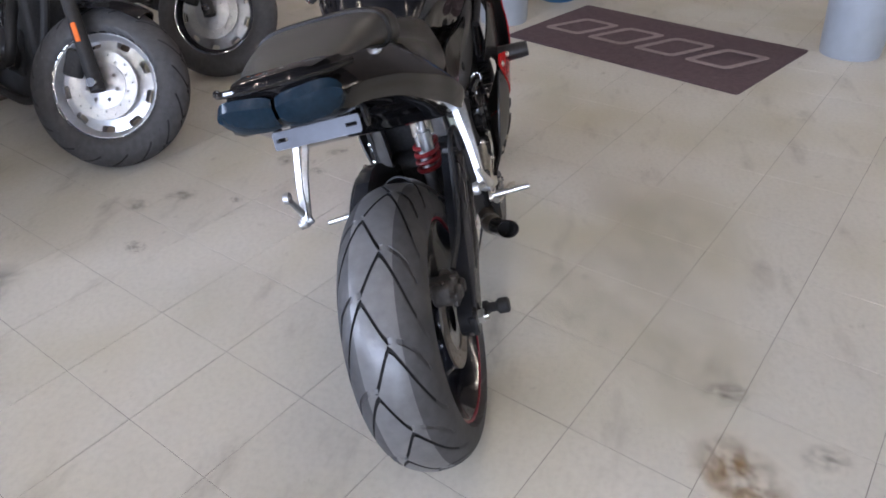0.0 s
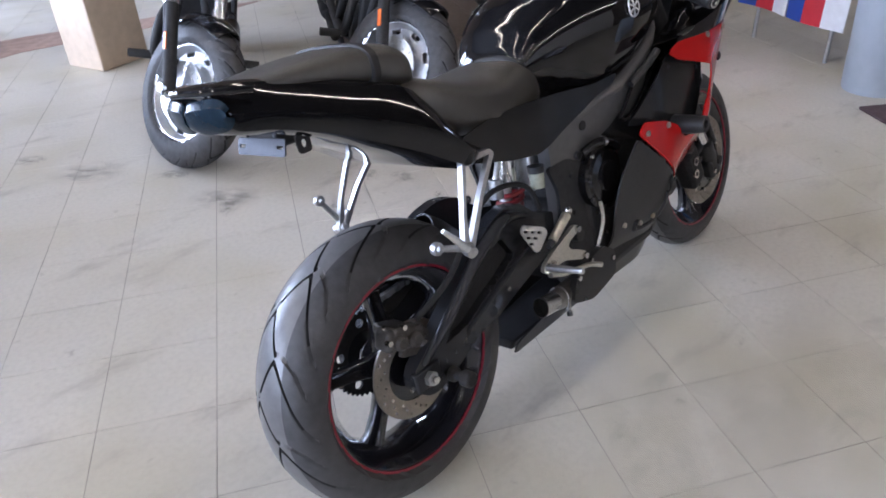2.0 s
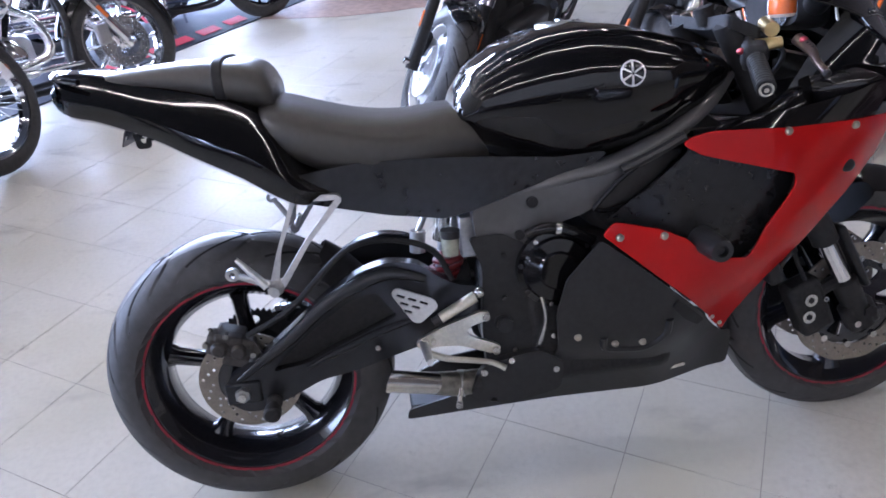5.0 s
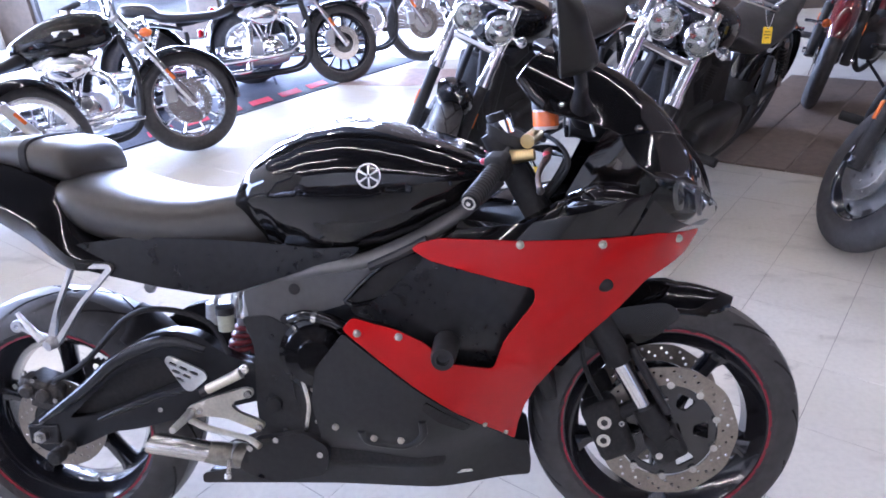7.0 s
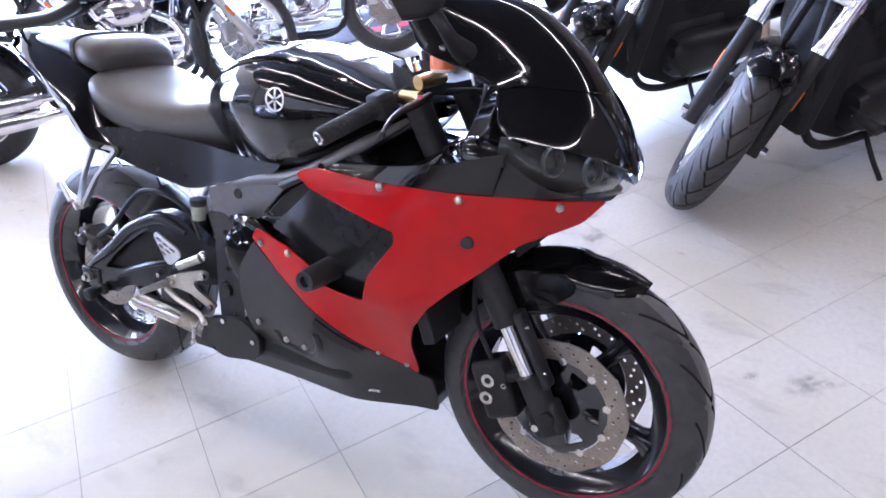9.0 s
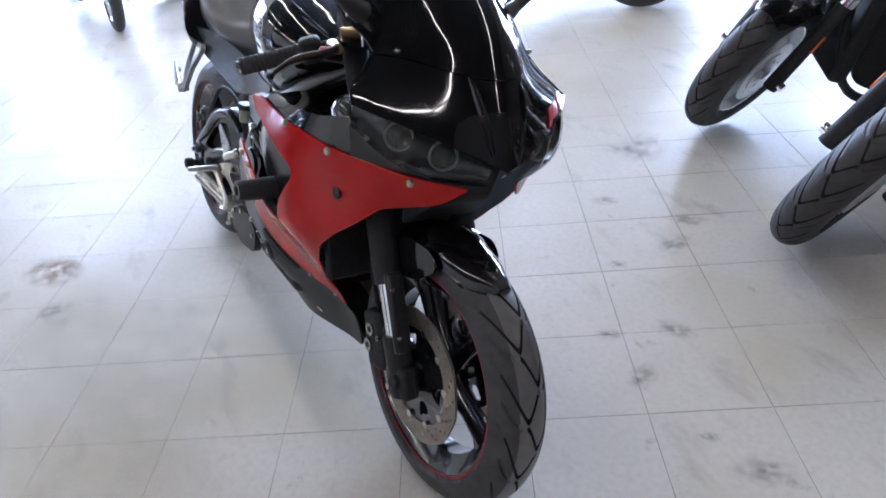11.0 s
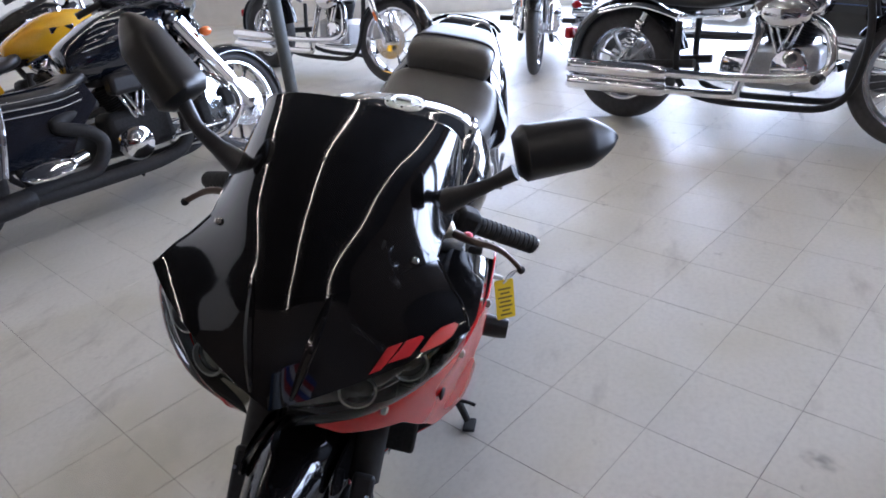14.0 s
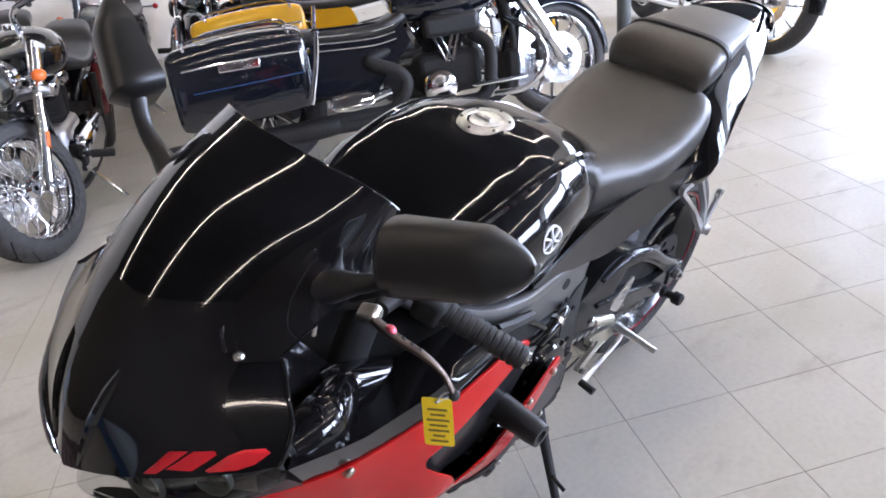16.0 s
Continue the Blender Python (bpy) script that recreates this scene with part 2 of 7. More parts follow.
def lathe(profile, segs=64, centre=(0, 0, 0), bm=None, closed=False, carve=None):
    """Turns a profile of (radius, y) about the y axis through centre."""
    bm = bm or bmesh.new()
    cx, cy, cz = centre
    rings = []
    for k in range(segs):
        a = 2 * math.pi * k / segs
        ring = []
        for j, (r, y) in enumerate(profile):
            q = r - (carve(a, j) if carve else 0)
            ring.append(bm.verts.new((cx + q * math.cos(a), cy + y, cz + q * math.sin(a))))
        rings.append(ring)
    m = len(profile)
    for k in range(segs):
        a, b = rings[k], rings[(k + 1) % segs]
        for j in range(m if closed else m - 1):
            f = bm.faces.new((a[j], a[(j + 1) % m], b[(j + 1) % m], b[j]))
            if carve and sum(carve(2 * math.pi * (k + dk) / segs, j + dj) > 0 for dk in (0, 1) for dj in (0, 1) if j + dj < m) >= 2:
                f.material_index = 1
    return bm


def inside(x, y, loops):
    hit = False
    for loop in loops:
        j = len(loop) - 1
        for i in range(len(loop)):
            (xi, yi), (xj, yj) = loop[i], loop[j]
            if (yi > y) != (yj > y) and x < (xj - xi) * (y - yi) / (yj - yi) + xi:
                hit = not hit
            j = i
    return hit


def resample(loop, step):
    out = []
    for (ax, ay), (bx, by) in zip(loop, loop[1:] + loop[:1]):
        k = max(1, round(math.hypot(bx - ax, by - ay) / step))
        out += [(ax + (bx - ax) * i / k, ay + (by - ay) * i / k) for i in range(k)]
    return out


def rounded(loop, r=0.012, n=3):
    """Cuts the corners of a loop of (x, z)."""
    out = []
    k = len(loop)
    for i in range(k):
        p, a, b = Vector(loop[i]), Vector(loop[i - 1]), Vector(loop[(i + 1) % k])
        ra, rb = min(r, (a - p).length * 0.4), min(r, (b - p).length * 0.4)
        s, e = p + (a - p).normalized() * ra, p + (b - p).normalized() * rb
        for j in range(n + 1):
            t = j / n
            q = s * (1 - t) ** 2 + p * 2 * t * (1 - t) + e * t * t
            out.append((q.x, q.y))
    return out


def sheet(loops, place, thick, step=0.02, bm=None, back=0):
    """A panel with thickness: loops of (u, v), the first its outline and the rest holes; place(u, v, depth) gives the point."""
    from mathutils.geometry import delaunay_2d_cdt
    bm = bm or bmesh.new()
    loops = [resample(list(l), step) for l in loops]
    verts, edges = [], []
    for l in loops:
        s = len(verts)
        verts += [Vector(p) for p in l]
        edges += [(s + i, s + (i + 1) % len(l)) for i in range(len(l))]
    us, vs = [p[0] for p in loops[0]], [p[1] for p in loops[0]]
    edge_pts = np.array([(p.x, p.y) for p in verts])
    u = min(us) + step / 2
    row = 0
    while u < max(us):
        v = min(vs) + step / 2 * (1 + row % 2)
        while v < max(vs):
            if inside(u, v, loops) and np.min(np.hypot(edge_pts[:, 0] - u, edge_pts[:, 1] - v)) > step * 0.55:
                verts.append(Vector((u, v)))
            v += step
        u += step * 0.87
        row += 1
    vv, ee, ff, *_ = delaunay_2d_cdt(verts, edges, [], 0, 1e-6)
    keep = [f for f in ff if inside(sum(vv[i].x for i in f) / 3, sum(vv[i].y for i in f) / 3, loops)]
    top = [bm.verts.new(place(p.x, p.y, 0.0)) for p in vv]
    low = [bm.verts.new(place(p.x, p.y, thick)) for p in vv]
    count = {}
    for f in keep:
        bm.faces.new([top[i] for i in f])
        bm.faces.new([low[i] for i in reversed(f)]).material_index = back
        for a, b in ((f[0], f[1]), (f[1], f[2]), (f[2], f[0])):
            count[(a, b)] = count.get((a, b), 0) + 1
    for a, b in count:
        if (b, a) not in count:
            bm.faces.new((top[a], low[a], low[b], top[b]))
    bmesh.ops.delete(bm, geom=[v for v in bm.verts if not v.link_faces], context="VERTS")
    return bm


def circle(cx, cy, r, n=20, squash=1.0):
    return [(cx + r * math.cos(2 * math.pi * k / n), cy + r * squash * math.sin(2 * math.pi * k / n)) for k in range(n)]


def moved(bm, m):
    bmesh.ops.transform(bm, matrix=m, verts=bm.verts)
    return bm


def tyre_mesh(R, width, bead, tread=0, segs=96, depth=0.005):
    """A tyre about the y axis: R outer radius, bead its inner radius. tread: how many slanting grooves run round each side, joined by a zigzag along the middle."""
    half, n = width / 2, (44 if tread else 22)
    prof = []
    for j in range(n + 1):
        a = math.pi * (j / n - 0.5)
        y = half * math.sin(a)
        c = max(0.0, math.cos(a))
        prof.append((max(bead, R - (R - bead) * (1 - c ** 0.75)), y))
    prof = [(bead, -half * 0.80), *prof[1:-1], (bead, half * 0.80)]
    if not tread:
        return lathe(prof, segs)
    wide = 0.0066 / (2 * math.pi * R / tread)
    mid = 0.24                       # where the zigzag turns into the outward legs
    n_gap = max(3, round((220 / tread - 8) / 2))
    per = 2 * (4 + n_gap)
    low = 2.3 * wide

    def columns(u):
        """Turns (in pitches) of the columns of one pitch at u (0 middle, 1 edge): two grooves that meet at mid."""
        if u < mid:
            gap = max(low, 0.5 * (1 - u / mid))
            lead = gap / 2
        else:
            v = u - mid
            gap = float(np.interp(u, (mid, 0.75, 1.0), (low, 0.5, 0.5)))
            lead = low / 2 + 0.75 * v + 0.9 * v * v
        edge = [-wide, -0.72 * wide, 0.72 * wide, wide]
        out = []
        for start, span in ((lead, 1 - gap), (lead + 1 - gap, gap)):
            out += [start + e for e in edge] + [start + wide + (span - 2 * wide) * k / (n_gap + 1) for k in range(1, n_gap + 1)]
        return out

    bm = bmesh.new()
    grid, count = [], tread * per
    second = per // 2
    for r, y in prof:
        u = min(1.0, abs(y) / half)
        cols = columns(u)
        left = y > 1e-6
        row = []
        for k in range(count):
            p, c = divmod(k if left else k - second, per)
            cut = depth if (c in (1, 2) and u < 0.92) or (c in (second + 1, second + 2) and (u < mid or 0.42 < u < 0.86)) else 0.0
            a = 2 * math.pi * (p + cols[c] + (0.0 if left else 0.5)) / tread
            row.append(bm.verts.new(((r - cut) * math.cos(a), y, (r - cut) * math.sin(a))))
        grid.append(row)
    for j in range(len(grid) - 1):
        u = abs(prof[j][1] + prof[j + 1][1]) / 2 / half
        left = prof[j][1] + prof[j + 1][1] > 0
        for k in range(count):
            q = (k + 1) % count
            f = bm.faces.new((grid[j][k], grid[j][q], grid[j + 1][q], grid[j + 1][k]))
            c = (k if left else k - second) % per
            if (c in (0, 1, 2) and u < 0.78) or (c in (second, second + 1, second + 2) and u < mid):
                f.material_index = 1
            elif u > 0.50:
                f.material_index = 2
    return bm


# ---- the showroom ----
WALL = mat("painted_wall", (0.62, 0.59, 0.54), 0.75, vary=0.08, size=3, bump=0.15, bump_size=60)
DARK_WALL = mat("brown_panelled_wall", (0.065, 0.048, 0.036), 0.6, vary=0.25, size=6, bump=0.2)
CEIL = mat("dark_open_ceiling", (0.013, 0.013, 0.014), 0.85, vary=0.06, size=4, bump=0.2)
FRAME_ALU = mat("window_frame_metal", (0.22, 0.22, 0.23), 0.4, metal=0.8, vary=0.1)
ASPHALT = mat("asphalt", (0.06, 0.06, 0.062), 0.85, vary=0.25, size=4, bump=0.4, bump_size=80)
TUBE = glow("fluorescent_tube", (1.0, 0.90, 0.70), 49.0)
HOUSING = mat("lamp_housing_grey", (0.30, 0.30, 0.29), 0.4, vary=0.05)
GROUT = mat("dirty_joint", (0.19, 0.175, 0.15), 0.7, vary=0.8, size=7)


def floor_material(name, per_piece):
    """Cream vinyl tile: waxed, mottled, scuffed and stained."""
    m = bpy.data.materials.new(name)
    m.use_nodes = True
    nt, n = m.node_tree, m.node_tree.nodes
    b = n["Principled BSDF"]
    geo = n.new("ShaderNodeNewGeometry")

    def noise_at(scale, detail=5, rough=0.55, stretch=None):
        t = n.new("ShaderNodeTexNoise")
        t.inputs["Scale"].default_value, t.inputs["Detail"].default_value, t.inputs["Roughness"].default_value = scale, detail, rough
        if stretch:
            mp = n.new("ShaderNodeMapping")
            mp.inputs["Scale"].default_value, mp.inputs["Rotation"].default_value = stretch, (0, 0, 0.7)
            nt.links.new(geo.outputs["Position"], mp.inputs["Vector"])
            nt.links.new(mp.outputs[0], t.inputs["Vector"])
        else:
            nt.links.new(geo.outputs["Position"], t.inputs["Vector"])
        return t.outputs["Fac"]

    def span(value, a, b_, c, d):
        r = n.new("ShaderNodeMapRange")
        for k, v in zip(("From Min", "From Max", "To Min", "To Max"), (a, b_, c, d)):
            r.inputs[k].default_value = v
        r.interpolation_type = "SMOOTHSTEP"
        nt.links.new(value, r.inputs["Value"])
        return r.outputs[0]

    def blend(fac, a, b_):
        x = n.new("ShaderNodeMix")
        x.data_type = "RGBA"
        nt.links.new(fac, x.inputs["Factor"])
        for sock, v in (("A", a), ("B", b_)):
            s = [i for i in x.inputs if i.name == sock and i.type == "RGBA"][0]
            if isinstance(v, tuple):
                s.default_value = (*v, 1)
            else:
                nt.links.new(v, s)
        return [o for o in x.outputs if o.type == "RGBA"][0]

    base = blend(span(noise_at(1.3, 2), 0.2, 0.8, 0, 1), (0.60, 0.575, 0.515), (0.65, 0.632, 0.585))
    base = blend(span(noise_at(60, 3), 0.3, 0.85, 0, 0.45), base, (0.47, 0.45, 0.41))
    base = blend(span(noise_at(1.5, 2, 0.5), 0.40, 0.80, 0, 0.75), base, (0.50, 0.47, 0.36))
    base = blend(span(noise_at(2.6, 4, 0.6, (1.0, 2.6, 1.0)), 0.54, 0.80, 0, 0.60), base, (0.30, 0.28, 0.25))
    base = blend(span(noise_at(9, 5, 0.65), 0.63, 0.80, 0, 0.8), base, (0.26, 0.24, 0.21))
    rnd = n.new("ShaderNodeObjectInfo").outputs["Random"] if per_piece else geo.outputs["Random Per Island"]
    hsv = n.new("ShaderNodeHueSaturation")
    nt.links.new(span(rnd, 0, 1, 0.985, 1.012), hsv.inputs["Value"])
    nt.links.new(base, hsv.inputs["Color"])
    nt.links.new(hsv.outputs[0], b.inputs["Base Color"])
    nt.links.new(span(noise_at(3.2, 2), 0.2, 0.8, 0.31, 0.50), b.inputs["Roughness"])
    b.inputs["Specular IOR Level"].default_value = 0.28
    bp = n.new("ShaderNodeBump")
    bp.inputs["Strength"].default_value, bp.inputs["Distance"].default_value = 0.12, 0.001
    nt.links.new(noise_at(22, 1), bp.inputs["Height"])
    nt.links.new(bp.outputs[0], b.inputs["Normal"])
    return m


TILE_ONE, TILE_REST = floor_material("vinyl_tile", True), floor_material("vinyl_tile_field", False)
X0, X1, Y0, Y1 = ROOM


def slab(name, x0, x1, y0, y1, z0, z1, material, kind="structure", label=""):
    ob = part(name, box((x0 + x1) / 2, (y0 + y1) / 2, (z0 + z1) / 2, x1 - x0, y1 - y0, z1 - z0), material, None)
    return tagged(ob, label, name.split("_")[0], "", kind)


floor = slab("floor", X0, X1, Y0, Y1, -0.15, -0.0014, GROUT, label="cream vinyl tiled showroom floor, waxed and scuffed")
slab("ceiling", X0, X1, Y0, Y1, HIGH, HIGH + 0.15, CEIL, label="dark painted ceiling with rows of fluorescent fittings")
slab("ground", -60, 60, -60, 60, -0.32, -0.16, ASPHALT, label="asphalt outside the shop")
# the south wall is out of view; its cream colour is added as fill bounce
slab("wall_south", X0 - 0.2, X1 + 0.2, Y0 - 0.2, Y0, -0.15, HIGH, WALL, label="unseen back wall, cream to bounce fill light")
slab("wall_east", X1, X1 + 0.2, Y0, Y1, -0.15, HIGH, DARK_WALL, label="brown panelled side wall")


def window_wall(name, along, at, lo, hi, panes, label, material):
    """A wall with glazed openings; along: 'x' or 'y', at: its inner face."""
    d = -0.2 if at < 0 else 0.2

    def put(nm, a0, a1, z0, z1, stuff, deep=1.0, parent=None, mid=0.0):
        c, w = (at + d / 2 + mid), abs(d) * deep
        bm = box((a0 + a1) / 2, c, (z0 + z1) / 2, a1 - a0, w, z1 - z0) if along == "x" else box(c, (a0 + a1) / 2, (z0 + z1) / 2, w, a1 - a0, z1 - z0)
        return part(nm, bm, stuff, parent)
    wall = bmesh.new()
    spans = sorted((c - w / 2, c + w / 2) for c, w in panes)
    edges = [lo] + [v for s in spans for v in s] + [hi]
    pieces = [(edges[i], edges[i + 1], -0.15, HIGH) for i in range(0, len(edges), 2)]
    pieces += [(a, b, -0.15, SILL) for a, b in spans] + [(a, b, 3.0, HIGH) for a, b in spans]
    for a0, a1, z0, z1 in pieces:
        c = at + d / 2
        if along == "x":
            box((a0 + a1) / 2, c, (z0 + z1) / 2, a1 - a0, abs(d), z1 - z0, None, wall)
        else:
            box(c, (a0 + a1) / 2, (z0 + z1) / 2, abs(d), a1 - a0, z1 - z0, None, wall)
    tagged(part(name, wall, material, None), label, "wall", "", "structure")
    for k, (a, b) in enumerate(spans):
        win = tagged(new("window_" + name[5:] + "_%d" % (k + 1)), "large shop window in a dark metal frame", "window", "shop windows", "structure")
        for a0, a1, z0, z1 in ((a, a + 0.05, SILL, 3.0), (b - 0.05, b, SILL, 3.0), (a + 0.05, b - 0.05, SILL, SILL + 0.05), (a + 0.05, b - 0.05, 2.95, 3.0), ((a + b) / 2 - 0.02, (a + b) / 2 + 0.02, SILL + 0.05, 2.95)):
            put("window_frame", a0, a1, z0, z1, FRAME_ALU, 0.35, win)
        for a0, a1 in ((a + 0.05, (a + b) / 2 - 0.02), ((a + b) / 2 + 0.02, b - 0.05)):
            g = put("pane", a0, a1, SILL + 0.05, 2.95, CLEAR, 0.03, win)
            g.visible_shadow = False


window_wall("wall_west", "y", X0, Y0, Y1, WEST_PANES, "shop front of large windows", WALL)
# the north wall is out of view; dark brown keeps reflections in black paint dark
window_wall("wall_north", "x", Y1, X0 - 0.2, X1 + 0.2, NORTH_PANES, "unseen brown wall, kept dark for the reflections, with large windows towards the street", DARK_WALL)

# fluorescent fittings, twin tubes
first = None
for k, (x, y) in enumerate([(x, y) for x in (-5.2, -2.65, -0.1, 2.45, 5.0) for y in ((-4.2, -2.1, 0.05, 2.15, 4.3) if x < -2 else (-4.2, 0.05, 4.3))]):
    m = pose(x, y, HIGH, 0, 0, 0)
    if first is None:
        first = thing("ceiling_light", m, "narrow grey fluorescent fitting with one lit tube", "lamp", "ceiling lights")
        part("housing", box(0, 0, -0.030, 2.50, 0.07, 0.06), HOUSING, first, bevel=0.01)
        for dy in (0.0,):
            part("lit_tube", rod((-1.21, dy, -0.095), (1.21, dy, -0.095), 0.008, segs=12), TUBE, first, "glowing fluorescent tube")
            for sx in (-1, 1):
                part("tube_holder", box(sx * 1.22, dy, -0.085, 0.02, 0.04, 0.06), HOUSING, first)
    else:
        copy_thing(first, m)

# a steel post with a base plate
POST = mat("grey_post_paint", (0.10, 0.11, 0.11), 0.45, vary=0.15, size=8)
post = tagged(part("post", rod((0, 0, 0.011), (0, 0, HIGH), 0.042, segs=24), POST, None), "dark grey steel post bolted to the floor", "post", "", "structure")
post.location = (-2.15, -1.66, 0)
part("base_plate", box(0, 0, 0.006, 0.20, 0.20, 0.012, pose(0, 0, 0, 0, 0, 20)), POST, post, bevel=0.003)
for k in range(4):
    a = math.pi / 4 + k * math.pi / 2
    part("bolt", rod((0.1 * math.cos(a), 0.1 * math.sin(a), 0.012), (0.1 * math.cos(a), 0.1 * math.sin(a), 0.024), 0.010, segs=6), POST, post)

# mats
MAT_PURPLE = mat("purple_carpet", (0.105, 0.070, 0.080), 0.9, vary=0.25, size=12, bump=0.5, bump_size=500)
MAT_LOGO = mat("faded_mat_print", (0.30, 0.24, 0.24), 0.9, vary=0.2, size=12)
MAT_BLUE = mat("navy_carpet", (0.018, 0.022, 0.040), 0.85, vary=0.3, size=10, bump=0.5, bump_size=500)
MAT_RED = mat("red_mat_print", (0.50, 0.02, 0.05), 0.8, vary=0.15, size=12)


def rug(name, cx, cy, rz, w, h, material, label):
    ob = thing(name, pose(cx, cy, 0.0, 0, 0, rz), label, "mat")
    part("carpet", sheet([rounded([(-w / 2, -h / 2), (w / 2, -h / 2), (w / 2, h / 2), (-w / 2, h / 2)], 0.02)], lambda u, v, d: (u, v, 0.008 - d + 0.002 * math.sin(3 * u + 2 * v)), 0.008, 0.12), material, ob)
    return ob


door_mat = rug("door_mat", 2.90, -0.745, 54.5, 1.44, 0.80, MAT_PURPLE, "worn purple carpet mat with a faded outlined logo")
for x in (0.47, 0.16, -0.15, -0.46):
    pts = [(-0.125, -0.15), (0.125, -0.15), (0.125, 0.15), (-0.125, 0.15)]
    out = [(x + u + 0.35 * v, v) for u, v in pts]
    inn = [(x + u * 0.72 + 0.35 * v * 0.78, v * 0.78) for u, v in pts]
    part("logo_shape", sheet([rounded(out, 0.04), rounded(inn, 0.03)], lambda u, v, d: (u, v, 0.0135 - d), 0.0025, 0.05), MAT_LOGO, door_mat)
show_mat = rug("display_mat", -2.10, 4.45, 60, 3.6, 1.9, MAT_BLUE, "dark navy display mat with a red lettered border")
for k in range(6):
    part("logo_bar", sheet([[(x, y) for x, y in ((-1.0 + k * 0.30, -0.87), (-0.80 + k * 0.30, -0.87), (-0.74 + k * 0.30, -0.72), (-0.94 + k * 0.30, -0.72))]], lambda u, v, d: (u, v, 0.0135 - d), 0.0025, 0.1), MAT_RED, show_mat, "red bar in place of lettering")

# worn strip of bare floor and a brown board
BOARD = mat("brown_plywood", (0.175, 0.135, 0.11), 0.45, vary=0.25, size=10, bump=0.15)
WORN = mat("worn_reddish_screed", (0.42, 0.30, 0.25), 0.5, vary=0.3, size=5)
wear = []
for k in range(28):
    a = 2 * math.pi * k / 28
    r = 1 + 0.22 * math.sin(3 * a + 1) + 0.12 * math.sin(7 * a)
    wear.append((1.9 * r * math.cos(a), 0.30 * r * math.sin(a)))
worn = thing("worn_floor_patch", pose(-0.2, 4.85, 0, 0, 0, -8), "patch of worn reddish floor without tiles", "floor patch", "", "structure")
part("patch", sheet([wear], lambda u, v, d: (u, v, 0.0035 - d), 0.003, 0.15), WORN, worn)
board = thing("plywood_board", pose(2.78, 3.20, 0, 0, 0, 62), "brown plywood boards lying on the floor", "board")
for k in range(5):
    part("board", box(0, -0.50 + k * 0.25, 0.007, 2.0, 0.246, 0.012), BOARD, board, bevel=0.003)

# scuffs and dirty marks trodden into the tiles: x, y, turn, length
def soft_mark(name, colour, strength, rough_scale):
    """A thin dirty film whose cover breaks up in blotches and fades to its rim."""
    m = mat(name, colour, 0.5, vary=0.3, size=40)
    nt, n = m.node_tree, m.node_tree.nodes
    tc, blot, size = n.new("ShaderNodeTexCoord"), n.new("ShaderNodeTexNoise"), n.new("ShaderNodeVectorMath")
    fade, rim, both = n.new("ShaderNodeMapRange"), n.new("ShaderNodeMapRange"), n.new("ShaderNodeMath")
    blot.inputs["Scale"].default_value, blot.inputs["Detail"].default_value, blot.inputs["Roughness"].default_value = rough_scale, 4, 0.55
    size.operation = "LENGTH"
    for node, values in ((fade, (0.30, 0.72, 0.0, strength)), (rim, (0.0, 1.0, 1.0, 0.0))):
        node.interpolation_type = "SMOOTHSTEP"
        for key, value in zip(("From Min", "From Max", "To Min", "To Max"), values):
            node.inputs[key].default_value = value
    both.operation = "MULTIPLY"
    info, shift = n.new("ShaderNodeObjectInfo"), n.new("ShaderNodeVectorMath")
    shift.operation = "ADD"
    nt.links.new(tc.outputs["Object"], size.inputs[0])
    nt.links.new(tc.outputs["Object"], shift.inputs[0])
    nt.links.new(info.outputs["Location"], shift.inputs[1])
    nt.links.new(shift.outputs[0], blot.inputs["Vector"])
    nt.links.new(size.outputs["Value"], rim.inputs["Value"])
    nt.links.new(blot.outputs["Fac"], fade.inputs["Value"])
    for k, o in enumerate((fade, rim)):
        nt.links.new(o.outputs[0], both.inputs[k])
    nt.links.new(both.outputs[0], n["Principled BSDF"].inputs["Alpha"])
    return m


SCUFF = soft_mark("grey_scuff", (0.27, 0.245, 0.215), 0.27, 2.0)
STAIN = soft_mark("yellow_brown_stain", (0.44, 0.26, 0.10), 0.70, 2.0)
disc_bm = bmesh.new()
bmesh.ops.create_cone(disc_bm, cap_ends=True, segments=32, radius1=1, radius2=1, depth=0.02)


def floor_mark(name, x, y, turn, length, wide, material, label, lift):
    me = bpy.data.meshes.new(name)
    disc_bm.to_mesh(me)
    me.materials.append(material)
    ob = new(name, me)
    ob.matrix_basis = Matrix.Translation((x, y, lift)) @ Euler((0, 0, radians(turn))).to_matrix().to_4x4() @ Matrix.Diagonal((length, wide, 0.02, 1))
    return tagged(ob, label, "stain", "marks on the floor", "structure")


floor_mark("floor_stain", -0.09, -0.765, 30, 0.15, 0.11, STAIN, "yellow-brown stain on the floor tiles", 0.0006)
WAX = soft_mark("yellowed_floor_wax", (0.60, 0.54, 0.33), 0.13, 1.1)
for k, (x, y, turn, length, wide) in enumerate(((0.42, -0.56, 42, 0.75, 0.36), (0.92, -0.70, 10, 0.55, 0.38))):
    floor_mark("floor_stain", x, y, turn, length, wide, WAX, "faint yellowed patch of wax on the floor tiles", 0.0003 + 0.00005 * k)
